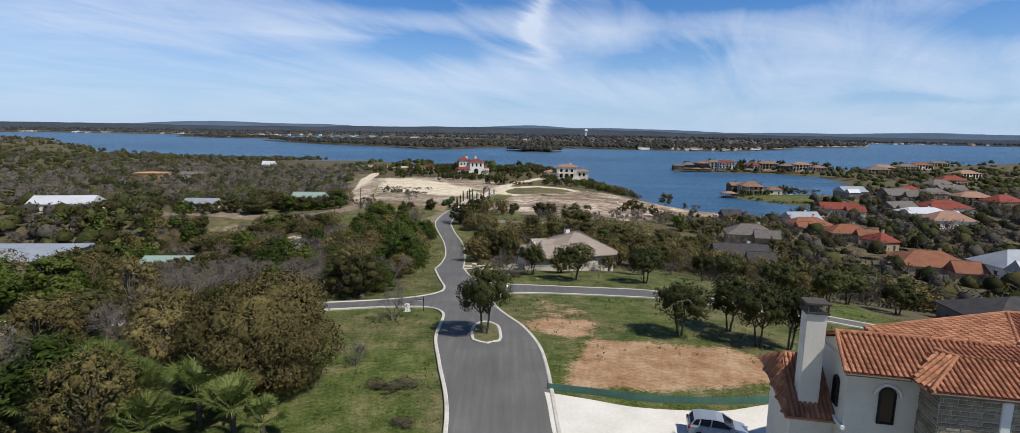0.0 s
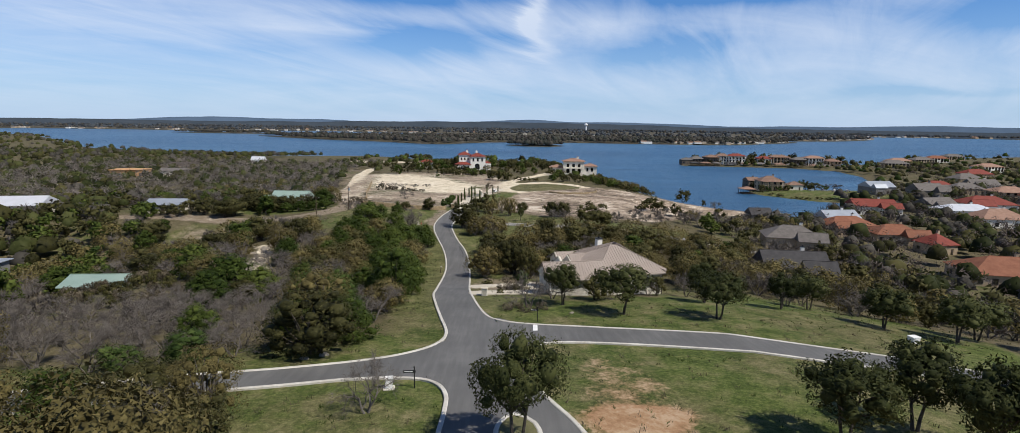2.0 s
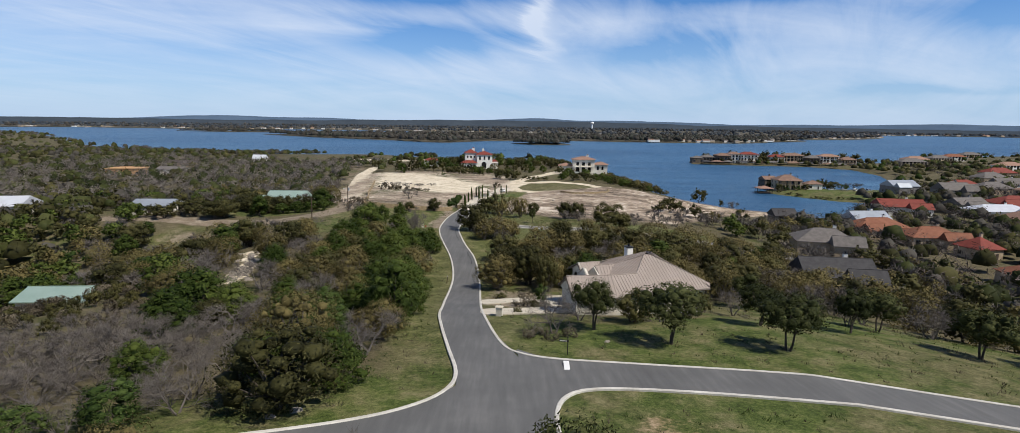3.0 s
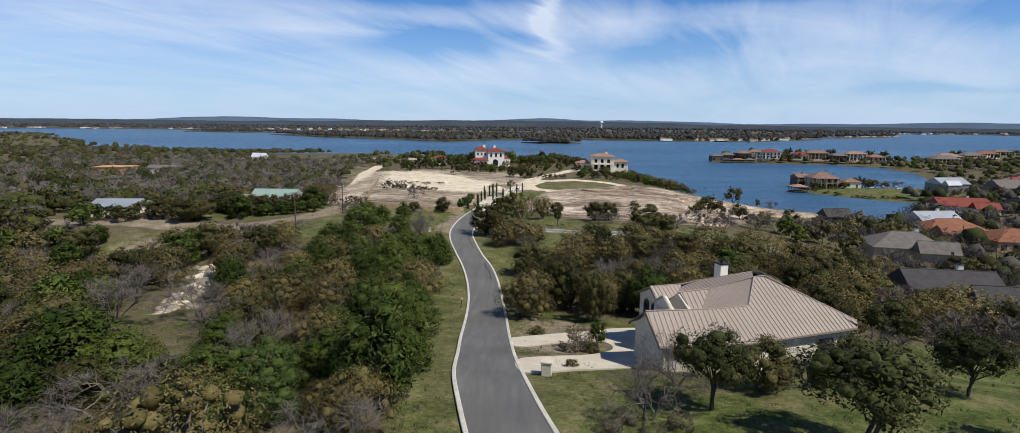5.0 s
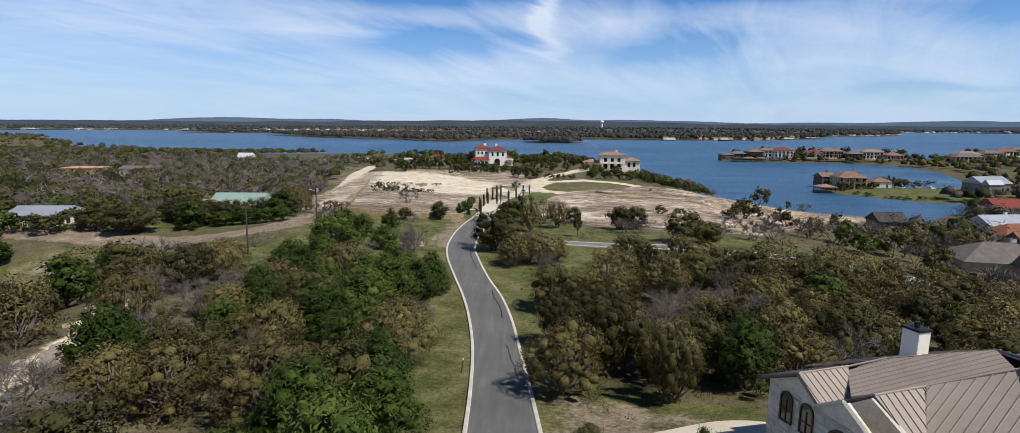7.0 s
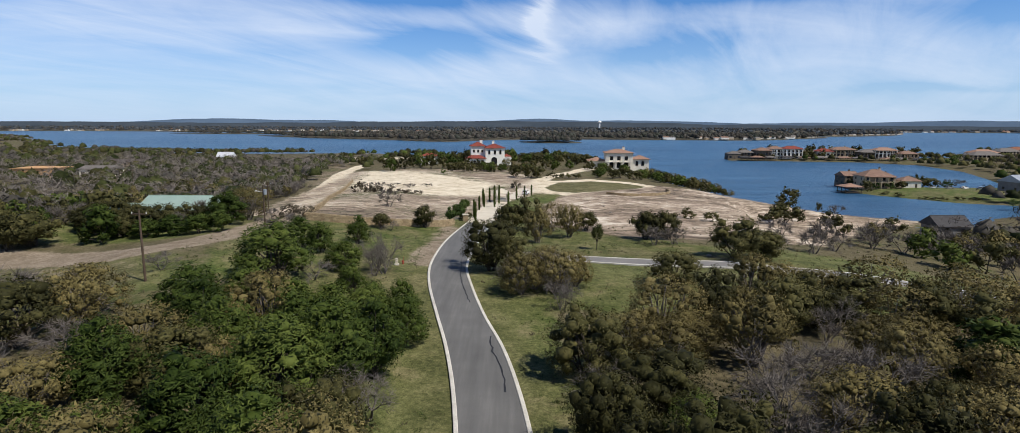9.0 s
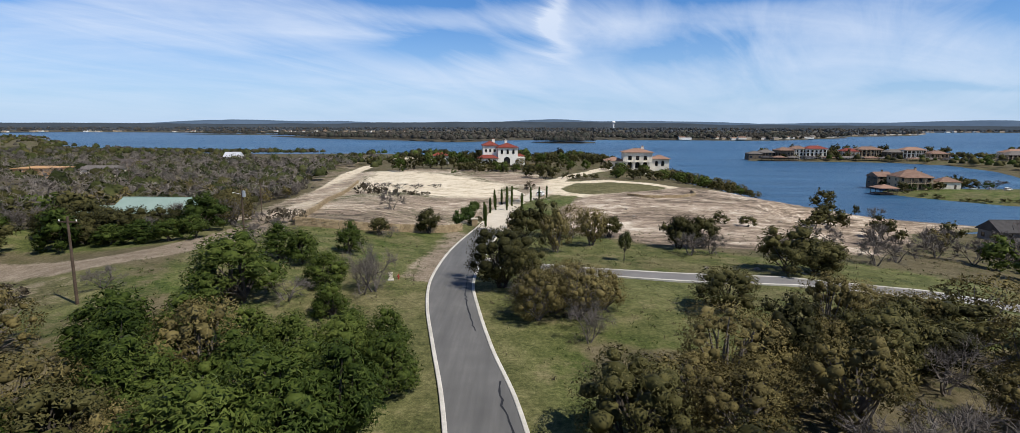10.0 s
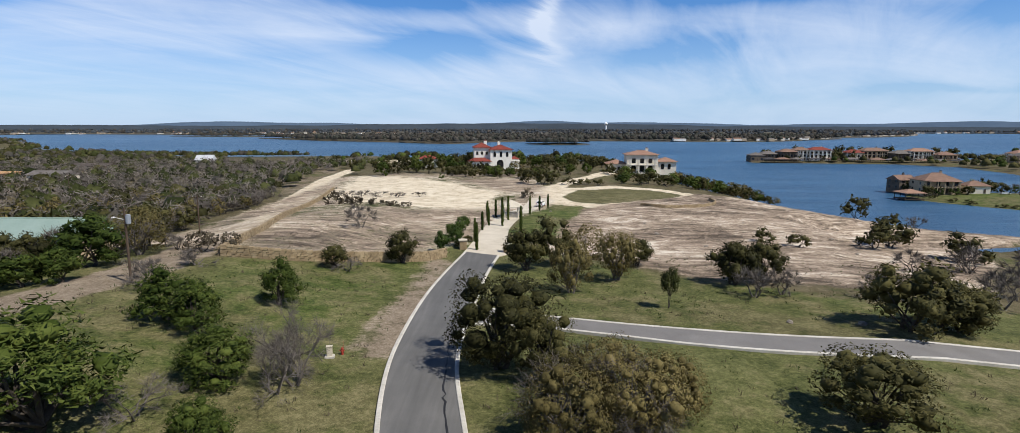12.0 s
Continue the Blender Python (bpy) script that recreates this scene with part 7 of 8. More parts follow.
# ---- far shores ----
def far_land(name, outline, top, label, trees, size, seed, mats, leaf):
    """A low wooded shore across the water: bank mesh and its trees."""
    r = np.random.default_rng(seed)
    o = np.array(smooth_line(outline + outline[:1], 30.0))[:-1]
    c = o.mean(0)
    n = len(o)
    top_z = [LAKE + 1.6 + r.uniform(-0.4, 0.4) for _ in range(n)]
    verts = [(p[0], p[1], LAKE - 1) for p in o]
    verts += [(*(p + (c - p) * 8 / np.linalg.norm(c - p)), z) for p, z in zip(o, top_z)]
    faces = [(i, (i + 1) % n, n + (i + 1) % n, n + i) for i in range(n)]
    faces += [tuple(n + i for i in tri) for tri in tessellate_polygon([[Vector((v[0], v[1], 0)) for v in verts[n:]]])]
    ob = tagged(new(name, mesh_of(name, verts, faces, M_SHOREBANK)), label, "shore", kind="structure")
    lo, hi = o.min(0), o.max(0)
    x, y = r.uniform(lo[0], hi[0], trees * 9), r.uniform(lo[1], hi[1], trees * 9)
    ok = in_poly(x, y, [tuple(p) for p in o])
    x, y = x[ok], y[ok]
    edge = near_line(x, y, [tuple(p) for p in o] + [tuple(o[0])])
    ok = (edge > 6) & (r.random(len(x)) < 0.12 + np.exp(-edge / 140))
    x, y, edge = x[ok][:trees], y[ok][:trees], edge[ok][:trees]
    z = LAKE + 1.6 + np.minimum(edge * 0.012, top * 0.6)
    far_woods(name + "_trees", np.stack([x, y, z + size * 0.3, r.uniform(0.7, 1.25, len(x)) * size], 1), "distant brown wooded shore greyed with painted haze", mats, leaf, 18, seed)
    return ob


M_SHOREBANK = plain("far_bank", (0.050, 0.044, 0.030), (0.110, 0.095, 0.065), 0.02, 0.3, 0.95, relief=0)
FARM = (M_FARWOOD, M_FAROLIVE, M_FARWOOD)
# The farthest shore mixes in the leaves tinted blue for haze.
FARTHER = (M_FARHAZE, M_FARWOOD, M_FARHAZE)
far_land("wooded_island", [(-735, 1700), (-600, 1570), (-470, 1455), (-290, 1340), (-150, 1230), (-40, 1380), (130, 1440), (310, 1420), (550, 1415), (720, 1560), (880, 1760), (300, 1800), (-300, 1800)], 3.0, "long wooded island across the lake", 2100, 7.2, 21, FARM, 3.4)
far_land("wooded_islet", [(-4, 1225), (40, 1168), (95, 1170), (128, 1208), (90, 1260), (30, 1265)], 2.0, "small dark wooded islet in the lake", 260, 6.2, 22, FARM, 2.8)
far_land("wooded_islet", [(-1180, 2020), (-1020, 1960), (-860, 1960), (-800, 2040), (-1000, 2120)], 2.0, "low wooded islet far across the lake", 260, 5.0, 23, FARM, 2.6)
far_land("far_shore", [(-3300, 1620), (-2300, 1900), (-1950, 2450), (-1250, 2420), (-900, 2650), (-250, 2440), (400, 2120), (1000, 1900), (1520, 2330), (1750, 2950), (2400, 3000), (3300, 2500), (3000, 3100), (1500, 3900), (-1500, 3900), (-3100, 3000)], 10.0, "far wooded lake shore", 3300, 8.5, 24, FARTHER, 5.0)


def far_houses(name, shore, count, seed, label):
    """Houses along a shore too far off to count, pale walls under low gables."""
    r = np.random.default_rng(seed)
    line = np.array(shore, float)
    root = thing(name, Matrix(), label, "houses", kind="stuff")
    for wall, share in ((M_STUCCO, 0.4), (M_TANWALL, 0.4), (M_WHITE, 0.2)):
        vs, fs, tops = [], [], []
        for _ in range(int(count * share)):
            k = int(r.integers(len(line) - 1))
            x, y = line[k] + (line[k + 1] - line[k]) * r.random() + (0, r.uniform(-4, 30))
            w, d, h, up, z = r.uniform(5, 11), r.uniform(4, 7), r.uniform(2.5, 5.5), r.uniform(1.5, 3), LAKE + r.uniform(0.6, 3)
            b = len(vs)
            vs += [(x + sx * w, y + sy * d, z + q) for q in (0, h) for sx, sy in ((-1, -1), (1, -1), (1, 1), (-1, 1))]
            vs += [(x - w, y, z + h + up), (x + w, y, z + h + up)]
            fs += [(b, b + 1, b + 5, b + 4), (b + 1, b + 2, b + 6, b + 5), (b + 2, b + 3, b + 7, b + 6), (b + 3, b, b + 4, b + 7), (b + 4, b + 7, b + 8), (b + 5, b + 9, b + 6)]
            tops += [(b + 4, b + 5, b + 9, b + 8), (b + 7, b + 8, b + 9, b + 6)]
        part("walls", mesh_of("walls", vs, fs, wall), None, root)
        part("roofs", mesh_of("roofs", vs, tops, M_TERRA if wall == M_STUCCO else M_SHINGLE), None, root)


far_houses("shore_houses", [(330, 1412), (550, 1408), (715, 1552), (870, 1750)], 44, 31, "pale houses scattered along a wooded far shore")
far_houses("shore_houses", [(1000, 1890), (1520, 2320), (1750, 2940), (2390, 2990)], 60, 32, "pale houses lining the farthest lake shore")
far_houses("shore_houses", [(-2290, 1890), (-1950, 2440), (-1250, 2410), (-900, 2640), (-260, 2430)], 40, 33, "pale houses dotted on a hazy far shore")


def hills(name, far, spots, colour, label):
    """Far ridges as rounded ground: a strip on an arc round the lake whose crest follows low summits."""
    ang = np.radians(np.arange(-58, 58.01, 0.5))
    crest = np.zeros_like(ang)
    for cx, h, w in spots:
        crest += h * np.exp(-(((np.degrees(ang) - cx) / w) ** 2))
    crest = crest * 1.25 + 7
    crest += np.array([noise.noise((a * 14, far, 1.0)) * 5 + noise.noise((a * 60, far, 4.0)) * 2.2 for a in ang])
    verts, faces = [], []
    for dr, k in ((0, 0.0), (60, 0.5), (130, 0.85), (200, 1.0), (260, 0.8)):
        verts += [((far + dr) * math.sin(a), (far + dr) * math.cos(a), LAKE - 1 + (max(c, 2) + 26) * k) for a, c in zip(ang, crest)]
    n = len(ang)
    for k in range(4):
        faces += [(k * n + i, k * n + i + 1, (k + 1) * n + i + 1, (k + 1) * n + i) for i in range(n - 1)]
    return tagged(new(name, mesh_of(name, verts, faces, colour)), label, "hill", kind="structure")


# Distance haze is put into the hills' base colours as grey-blue.
M_HILL = plain("wooded_hill_haze_tint", (0.040, 0.052, 0.066), (0.062, 0.076, 0.092), 0.006, 0.05, 1.0, relief=0, spec=0.0)
M_HILL2 = plain("far_hill_haze_tint", (0.070, 0.105, 0.155), (0.092, 0.132, 0.190), 0.004, 0.03, 1.0, relief=0, spec=0.0)
hills("backdrop", 4050, ((-38, 8, 10), (-8, 16, 14), (8, 14, 12), (30, 2, 8)), M_HILL, "low wooded hills with painted haze beyond the lake")
hills("backdrop", 4420, ((-36, 6, 8), (-27, 26, 5), (-18, 22, 6), (-7, 20, 4), (2, 34, 5), (13, 28, 8), (28, 16, 6), (37, 26, 5), (44, 20, 4), (-48, 20, 5)), M_HILL2, "far hills painted pale blue as haze on the horizon")
# ---- drives, median and other paving ----
def flat_paving(name, outline, lift, material, label, cell=1.0):
    """A paved patch of any outline, laid on the ground: small quads inside, trimmed to the outline."""
    o = smooth_line(outline + outline[:1], 0.7)[:-1]
    bm = bmesh.new()
    vs = [bm.verts.new((x, y, 0)) for x, y in o]
    bm.faces.new(vs)
    lo, hi = np.min(o, 0), np.max(o, 0)
    for ax in (0, 1):
        for c in np.arange(lo[ax] + cell, hi[ax], cell):
            co, no = [0, 0, 0], [0, 0, 0]
            co[ax], no[ax] = float(c), 1
            bmesh.ops.bisect_plane(bm, geom=bm.verts[:] + bm.edges[:] + bm.faces[:], plane_co=co, plane_no=no)
    bm.faces.ensure_lookup_table()
    if bm.faces[0].normal.z < 0:
        bmesh.ops.reverse_faces(bm, faces=bm.faces[:])
    p = np.array([v.co[:2] for v in bm.verts])
    for v, z in zip(bm.verts, land(p[:, 0], p[:, 1])):
        v.co.z = z + lift
    edge = [e for e in bm.edges if len(e.link_faces) == 1]
    ext = bmesh.ops.extrude_edge_only(bm, edges=edge)
    bmesh.ops.translate(bm, verts=[g for g in ext["geom"] if isinstance(g, bmesh.types.BMVert)], vec=(0, 0, -0.3))
    me = bpy.data.meshes.new(name)
    bm.to_mesh(me)
    bm.free()
    me.materials.append(material)
    return tagged(new(name, me), label, "paving", kind="structure")


flat_paving("driveway", [(3.6, 43.2), (7, 42.0), (11, 40.6), (17, 40.2), (24, 41), (24, 30), (10, 30), (4.4, 33)], 0.14, M_PALE, "pale concrete driveway beside a villa")
flat_paving("driveway", [(-8.6, 121.5), (-6, 122.8), (0, 125.6), (5, 127.6), (9, 127), (11, 123), (9, 117.5), (6.8, 113), (4, 109.6), (1.5, 108.4), (-3, 107.6), (-7.4, 106.4), (-8.0, 111), (-5, 112.6), (-1.2, 113.4), (1.6, 116), (1.5, 119.5), (-1.5, 120.2), (-5, 118.4), (-8.2, 117)], 0.14, M_CONC, "cream concrete looping driveway")
flat_paving("driveway", [(-22.6, 240.5), (-16.6, 238.5), (-14.5, 246), (-15.5, 256), (-15, 268), (-12, 284), (-7, 300), (-3, 312), (-9, 318), (-12, 300), (-17, 284), (-20.5, 268), (-21.5, 254)], 0.12, M_CONC, "cream paved entrance drive", 2.0)
# median island
ISLE = [(-3.0, 55.4), (-3.3, 57.5), (-3.1, 60.2), (-2.0, 61.6), (-0.6, 60.4), (-0.2, 57.5), (-0.3, 55.2), (-1.6, 54.4)]
flat_paving("median", ISLE, 0.20, plain("median_grass", (0.070, 0.075, 0.026), (0.170, 0.150, 0.075), 1.2, 12, 0.95), "kerbed grass island in the road", 0.8)
kerb(ISLE + ISLE[:1], "pale concrete kerb round a road island", 0.34, 0.25)
# worn bar across the side road
bm = bmesh.new()
m = Matrix.Translation((0.78, 84.05, height(0.78, 84.05) + 0.135)) @ Matrix.Rotation(radians(-3), 4, "Z")
block(bm, -0.26, 0.26, -1.7, 1.7, -0.02, 0.006)
bm.transform(m)
me = bpy.data.meshes.new("stop_line")
bm.to_mesh(me), bm.free()
me.materials.append(M_PAINT)
tagged(new("stop_line", me), "white painted stop line on asphalt", "road marking", kind="structure")


def ribbon(name, line, w, lift, mat, label, wig=0.0, seed=1):
    """A narrow wandering strip on the road, such as a sealed crack."""
    r = np.random.default_rng(seed)
    pts = smooth_line(line, 0.7)
    vs, fs = [], []
    for i, (x, y) in enumerate(pts):
        j = min(i + 1, len(pts) - 1)
        dx, dy = (pts[j][0] - x, pts[j][1] - y) if j != i else (0, 1)
        l = math.hypot(dx, dy) or 1
        o = r.normal(0, wig)
        ww = w * r.uniform(0.6, 1.3)
        for s in (-0.5, 0.5):
            px, py = x - dy / l * (s * ww + o), y + dx / l * (s * ww + o)
            vs.append((px, py, height(px, py) + lift))
    fs = [(2 * i, 2 * i + 1, 2 * i + 3, 2 * i + 2) for i in range(len(pts) - 1)]
    return tagged(new(name, mesh_of(name, vs, fs, mat)), label, "road marking", kind="structure")


ribbon("crack_seal", [(-12.5, 155.7), (-12.6, 157.9), (-13.1, 160.9), (-13.6, 163.1), (-14.0, 164.7), (-14.2, 167.7)], 0.15, 0.138, M_SEAL, "black tar line over a road crack", 0.07, 1)
ribbon("crack_seal", [(-17.0, 177.9), (-17.8, 181.5), (-18.7, 186.1), (-19.4, 192.0), (-20.3, 207)], 0.14, 0.138, M_SEAL, "black tar line over a road crack", 0.07, 2)
ribbon("crack_seal", [(-10.4, 134), (-10.9, 140), (-11.8, 147)], 0.10, 0.138, M_SEAL, "thin dark crack in the asphalt", 0.06, 4)


# ---- poles and small street things ----
def utility_pole(x, y, tall, label, box=False, arms=1):
    z = height(x, y)
    root = thing("utility_pole", pose(x, y, z, 0, 0.6, 0), label, "pole", "utility poles along the dirt road")
    bm = bmesh.new()
    rod(bm, (0, 0, -0.6), (0, 0, tall), 0.15, 0.10, 10)
    part("pole", bm, M_WOOD, root)
    for k in range(arms):
        bm = bmesh.new()
        block(bm, -0.9, 0.9, -0.05, 0.05, tall - 0.55 - k * 0.8, tall - 0.43 - k * 0.8, 0.01)
        a = part("crossarm", bm, M_WOOD, root)
        for s in (-0.8, 0.0, 0.8):
            bm = bmesh.new()
            rod(bm, (s, 0, tall - 0.44 - k * 0.8), (s, 0, tall - 0.24 - k * 0.8), 0.05, 0.03, 6)
            part("insulator", bm, M_PAINT, a)
    if box:
        bm = bmesh.new()
        rod(bm, (0.32, 0, tall - 1.6), (0.32, 0, tall - 0.7), 0.24, n=12)
        part("transformer", bm, M_GREYROOF, root)
        bm = bmesh.new()
        rod(bm, (-0.1, 0, tall - 1.2), (-1.1, 0, tall - 1.0), 0.03, n=6)
        rod(bm, (-1.1, 0, tall - 1.0), (-1.4, 0, tall - 1.05), 0.09, 0.05, 6)
        part("lamp_arm", bm, M_PAINT, root)
    return root


utility_pole(-53.8, 175.2, 8.2, "brown wooden utility pole beside a dirt road")
utility_pole(-53.6, 206.0, 7.8, "brown wooden pole with pale transformer and lamp", True, 0)
utility_pole(-74, 254, 7.5, "brown wooden pole beside a dirt road")
utility_pole(-196, 268, 9, "brown wooden utility pole among trees")
utility_pole(-160, 330, 9, "brown wooden utility pole among trees")


def street_sign(x, y, turn, label):
    root = thing("street_sign", pose(x, y, height(x, y), 0, 0, turn), label, "sign")
    bm = bmesh.new()
    rod(bm, (0, 0, -0.3), (0, 0, 1.75), 0.045, n=8)
    part("post", bm, M_BLACK, root)
    bm = bmesh.new()
    block(bm, -0.85, 0.1, -0.02, 0.02, 1.32, 1.52, 0.006)
    b = part("blade", bm, M_BLACK, root)
    bm = bmesh.new()
    block(bm, -0.78, -0.1, -0.026, -0.018, 1.39, 1.45)
    part("lettering", bm, M_PAINT, b)
    bm = bmesh.new()
    bmesh.ops.create_uvsphere(bm, u_segments=8, v_segments=6, radius=0.07, matrix=Matrix.Translation((0, 0, 1.78)))
    part("finial", bm, M_BLACK, root)


street_sign(-9.8, 66.4, 4, "black street sign with pale lettering on the verge")
street_sign(1.3, 88.6, -10, "black street sign with pale lettering on the lawn")


def utility_box(x, y, w, d, h, label, mat=M_PAINT):
    root = thing("utility_box", pose(x, y, height(x, y), 0, 0, 12), label, "utility box")
    bm = bmesh.new()
    block(bm, -w / 2, w / 2, -d / 2, d / 2, -0.2, h, 0.04)
    b = part("cabinet", bm, mat, root)
    bm = bmesh.new()
    block(bm, -w / 2 - 0.03, w / 2 + 0.03, -d / 2 - 0.03, d / 2 + 0.03, h - 0.01, h + 0.05, 0.015)
    part("lid", bm, mat, b)
    bm = bmesh.new()
    block(bm, -w / 2 - 0.15, w / 2 + 0.15, -d / 2 - 0.15, d / 2 + 0.15, -0.3, 0.08, 0.02)
    part("pad", bm, M_KERB, root)


utility_box(47.2, 88.9, 1.1, 0.9, 0.9, "pale utility box on a concrete pad")
utility_box(-28.9, 193.2, 0.45, 0.35, 0.85, "small tan utility box on the lawn", M_CONC)
utility_box(-11.8, 68.9 - 2.6, 0.6, 0.5, 0.9, "pale utility box on the verge", M_PAINT)


def hydrant(x, y):
    root = thing("fire_hydrant", pose(x, y, height(x, y)) @ Matrix.Scale(0.72, 4), "red fire hydrant standing in the lawn", "hydrant")
    bm = bmesh.new()
    rod(bm, (0, 0, -0.2), (0, 0, 0.62), 0.14, 0.13, 12)
    body = part("barrel", bm, M_RED, root)
    bm = bmesh.new()
    bmesh.ops.create_uvsphere(bm, u_segments=12, v_segments=8, radius=0.16, matrix=Matrix.Translation((0, 0, 0.64)))
    rod(bm, (0, 0, 0.75), (0, 0, 0.9), 0.05, n=6)
    part("bonnet", bm, M_RED, body)
    for d in ((0.3, 0), (-0.3, 0), (0, -0.3)):
        bm = bmesh.new()
        rod(bm, (0, 0, 0.45), (d[0], d[1], 0.45), 0.07, n=8)
        part("outlet", bm, M_RED, body)
    bm = bmesh.new()
    rod(bm, (0.12, 0.1, 0), (0.12, 0.1, 1.5), 0.02, n=6)
    part("marker_rod", bm, M_RED, root)


hydrant(-28.1, 193.9)


def marker_post(x, y):
    root = thing("marker_post", pose(x, y, height(x, y), 0, 8, 0), "leaning dark marker post by a culvert", "post")
    bm = bmesh.new()
    block(bm, -0.06, 0.06, -0.04, 0.04, -0.3, 1.5, 0.01)
    part("post", bm, M_WOOD, root)
    bm = bmesh.new()
    block(bm, -0.07, 0.07, -0.05, 0.05, 1.3, 1.5, 0.01)
    part("reflector", bm, M_PAINT, root)


marker_post(-16.0, 138.6)


def mailbox(x, y):
    root = thing("mailbox", pose(x, y, height(x, y), 0, 0, -10), "pale stone mailbox pillar at a driveway", "mailbox")
    bm = bmesh.new()
    block(bm, -0.4, 0.4, -0.35, 0.35, -0.2, 1.15, 0.03)
    p = part("pillar", bm, M_STONE, root)
    bm = bmesh.new()
    block(bm, -0.5, 0.5, -0.42, 0.42, 1.15, 1.28, 0.03)
    part("capstone", bm, M_CONC, p)
    bm = bmesh.new()
    block(bm, -0.43, -0.38, -0.17, 0.17, 0.6, 0.95, 0.02)
    part("flap", bm, M_BLACK, p)


mailbox(-5.6, 106.0)


# ---- the stone wall along the plateau ----
def stone_wall(line, tall, label, seed):
    r = np.random.default_rng(seed)
    pts = smooth_line(line, 0.62)
    root = thing("stone_wall", Matrix(), label, "wall", kind="structure")
    stones = []
    run = [0.0]
    for (x, y), (x1, y1) in zip(pts, pts[1:]):
        run.append(run[-1] + math.hypot(x1 - x, y1 - y))
    px, py = [q[0] for q in pts], [q[1] for q in pts]
    z = -0.45
    courses = []
    while z < tall - 0.1:
        courses.append((z, r.uniform(0.22, 0.36)))
        z += courses[-1][1]
    at = 0.0
    spots = []
    for z, h in courses:
        at = r.uniform(0, 0.4)
        while at < run[-1]:
            l = r.uniform(0.4, 1.0)
            spots.append((at + l / 2, l, z, h))
            at += l
    spots.sort()
    for at, l, z, h in spots:
        x, y = float(np.interp(at, run, px)), float(np.interp(at, run, py))
        x1, y1 = float(np.interp(at + 0.3, run, px)), float(np.interp(at + 0.3, run, py))
        ang = math.atan2(y1 - y, x1 - x)
        hh = h * r.uniform(0.92, 1.0)
        stones.append(Matrix.Translation((x, y, height(x, y) + z + h / 2)) @ Matrix.Rotation(ang + r.normal(0, 0.03), 4, "Z") @ Matrix.Diagonal((l * 0.96, 0.5 * r.uniform(0.85, 1.12), hh, 1)))
    c = [(sx * 0.5, sy * 0.5, sz * 0.5) for sz in (-1, 1) for sy in (-1, 1) for sx in (-1, 1)]
    c = [(a * (0.92 if s > 0 else 1), b * (0.9 if s > 0 else 1), s) for a, b, s in c]
    fq = [(0, 2, 3, 1), (4, 5, 7, 6), (0, 1, 5, 4), (2, 6, 7, 3), (0, 4, 6, 2), (1, 3, 7, 5)]
    one = mesh_of("stone", c, fq, M_GOLDSTONE)
    jv, jf = [], []
    for k, m in enumerate(stones):
        if k < 170:
            t = part("stone", one, None, root)
            t.matrix_local = m
        else:
            q = len(jv)
            jv += [tuple(m @ Vector(v)) for v in c]
            jf += [tuple(q + i for i in f) for f in fq]
    if jv:
        tagged(part("rubble", mesh_of("rubble", jv, jf, M_GOLDSTONE), None, root), kind="stuff")


M_GOLDSTONE = plain("golden_limestone", (0.22, 0.155, 0.085), (0.46, 0.36, 0.22), 0.8, 5, 0.95, relief=0.9, vary=0.45)
stone_wall([(-52.5, 221.0), (-46, 221.6), (-40, 224), (-34, 228), (-28, 231.6), (-25, 236)], 1.5, "golden rubble stone retaining wall", 3)
stone_wall([(-52.5, 221.0), (-55, 232), (-58, 248), (-63, 268), (-68, 290), (-74, 320), (-80, 350)], 0.9, "low golden rubble wall along a dirt road", 4)


stone_wall([(20, 302.5), (27, 300.5), (38, 306), (46, 318), (47.5, 327)], 0.7, "low rubble wall beside a loop drive", 5)


# ---- the entrance: cypresses, kiosk and gates ----
def cypress(x, y, tall):
    r = np.random.default_rng(int(x * 31 + y * 7) % 9999)
    root = thing("cypress_tree", pose(x, y, height(x, y)), "slim dark green column cypress", "tree", "cypresses at the entrance")
    n = 900
    t = r.uniform(0, 1, n)
    rad = (0.105 * np.sin(np.pi * np.clip(t * 0.92 + 0.06, 0, 1)) ** 0.6 * tall * 0.75) * 0.55
    a = r.uniform(0, 6.28, n)
    d = np.stack([np.cos(a), np.sin(a), np.full(n, 0.25)], 1)
    pts = np.stack([np.cos(a) * rad, np.sin(a) * rad, 0.15 + t * tall], 1)
    v, f, nn = sprays(r, pts, d, 0.30, 1, 0.5)
    part("crown", leafy("crown", v, f, nn, M_CEDAR), None, root)
    bm = bmesh.new()
    rod(bm, (0, 0, -0.3), (0, 0, tall * 0.7), 0.09, 0.03, 6)
    part("trunk", bm, M_BARK, root)


for x, y, h in ((-20.6, 243, 5.4), (-21.4, 250, 5), (-20.8, 262, 4.4), (-20.4, 274, 5.2), (-16.9, 268, 7.2), (-15.8, 276, 6.4), (-18.8, 281, 4.6), (-19.8, 268, 4.2), (-8.0, 292, 4.2), (-5.6, 297, 4), (-10.6, 285, 5), (-13, 262, 6)):
    cypress(x, y, h * 0.85)


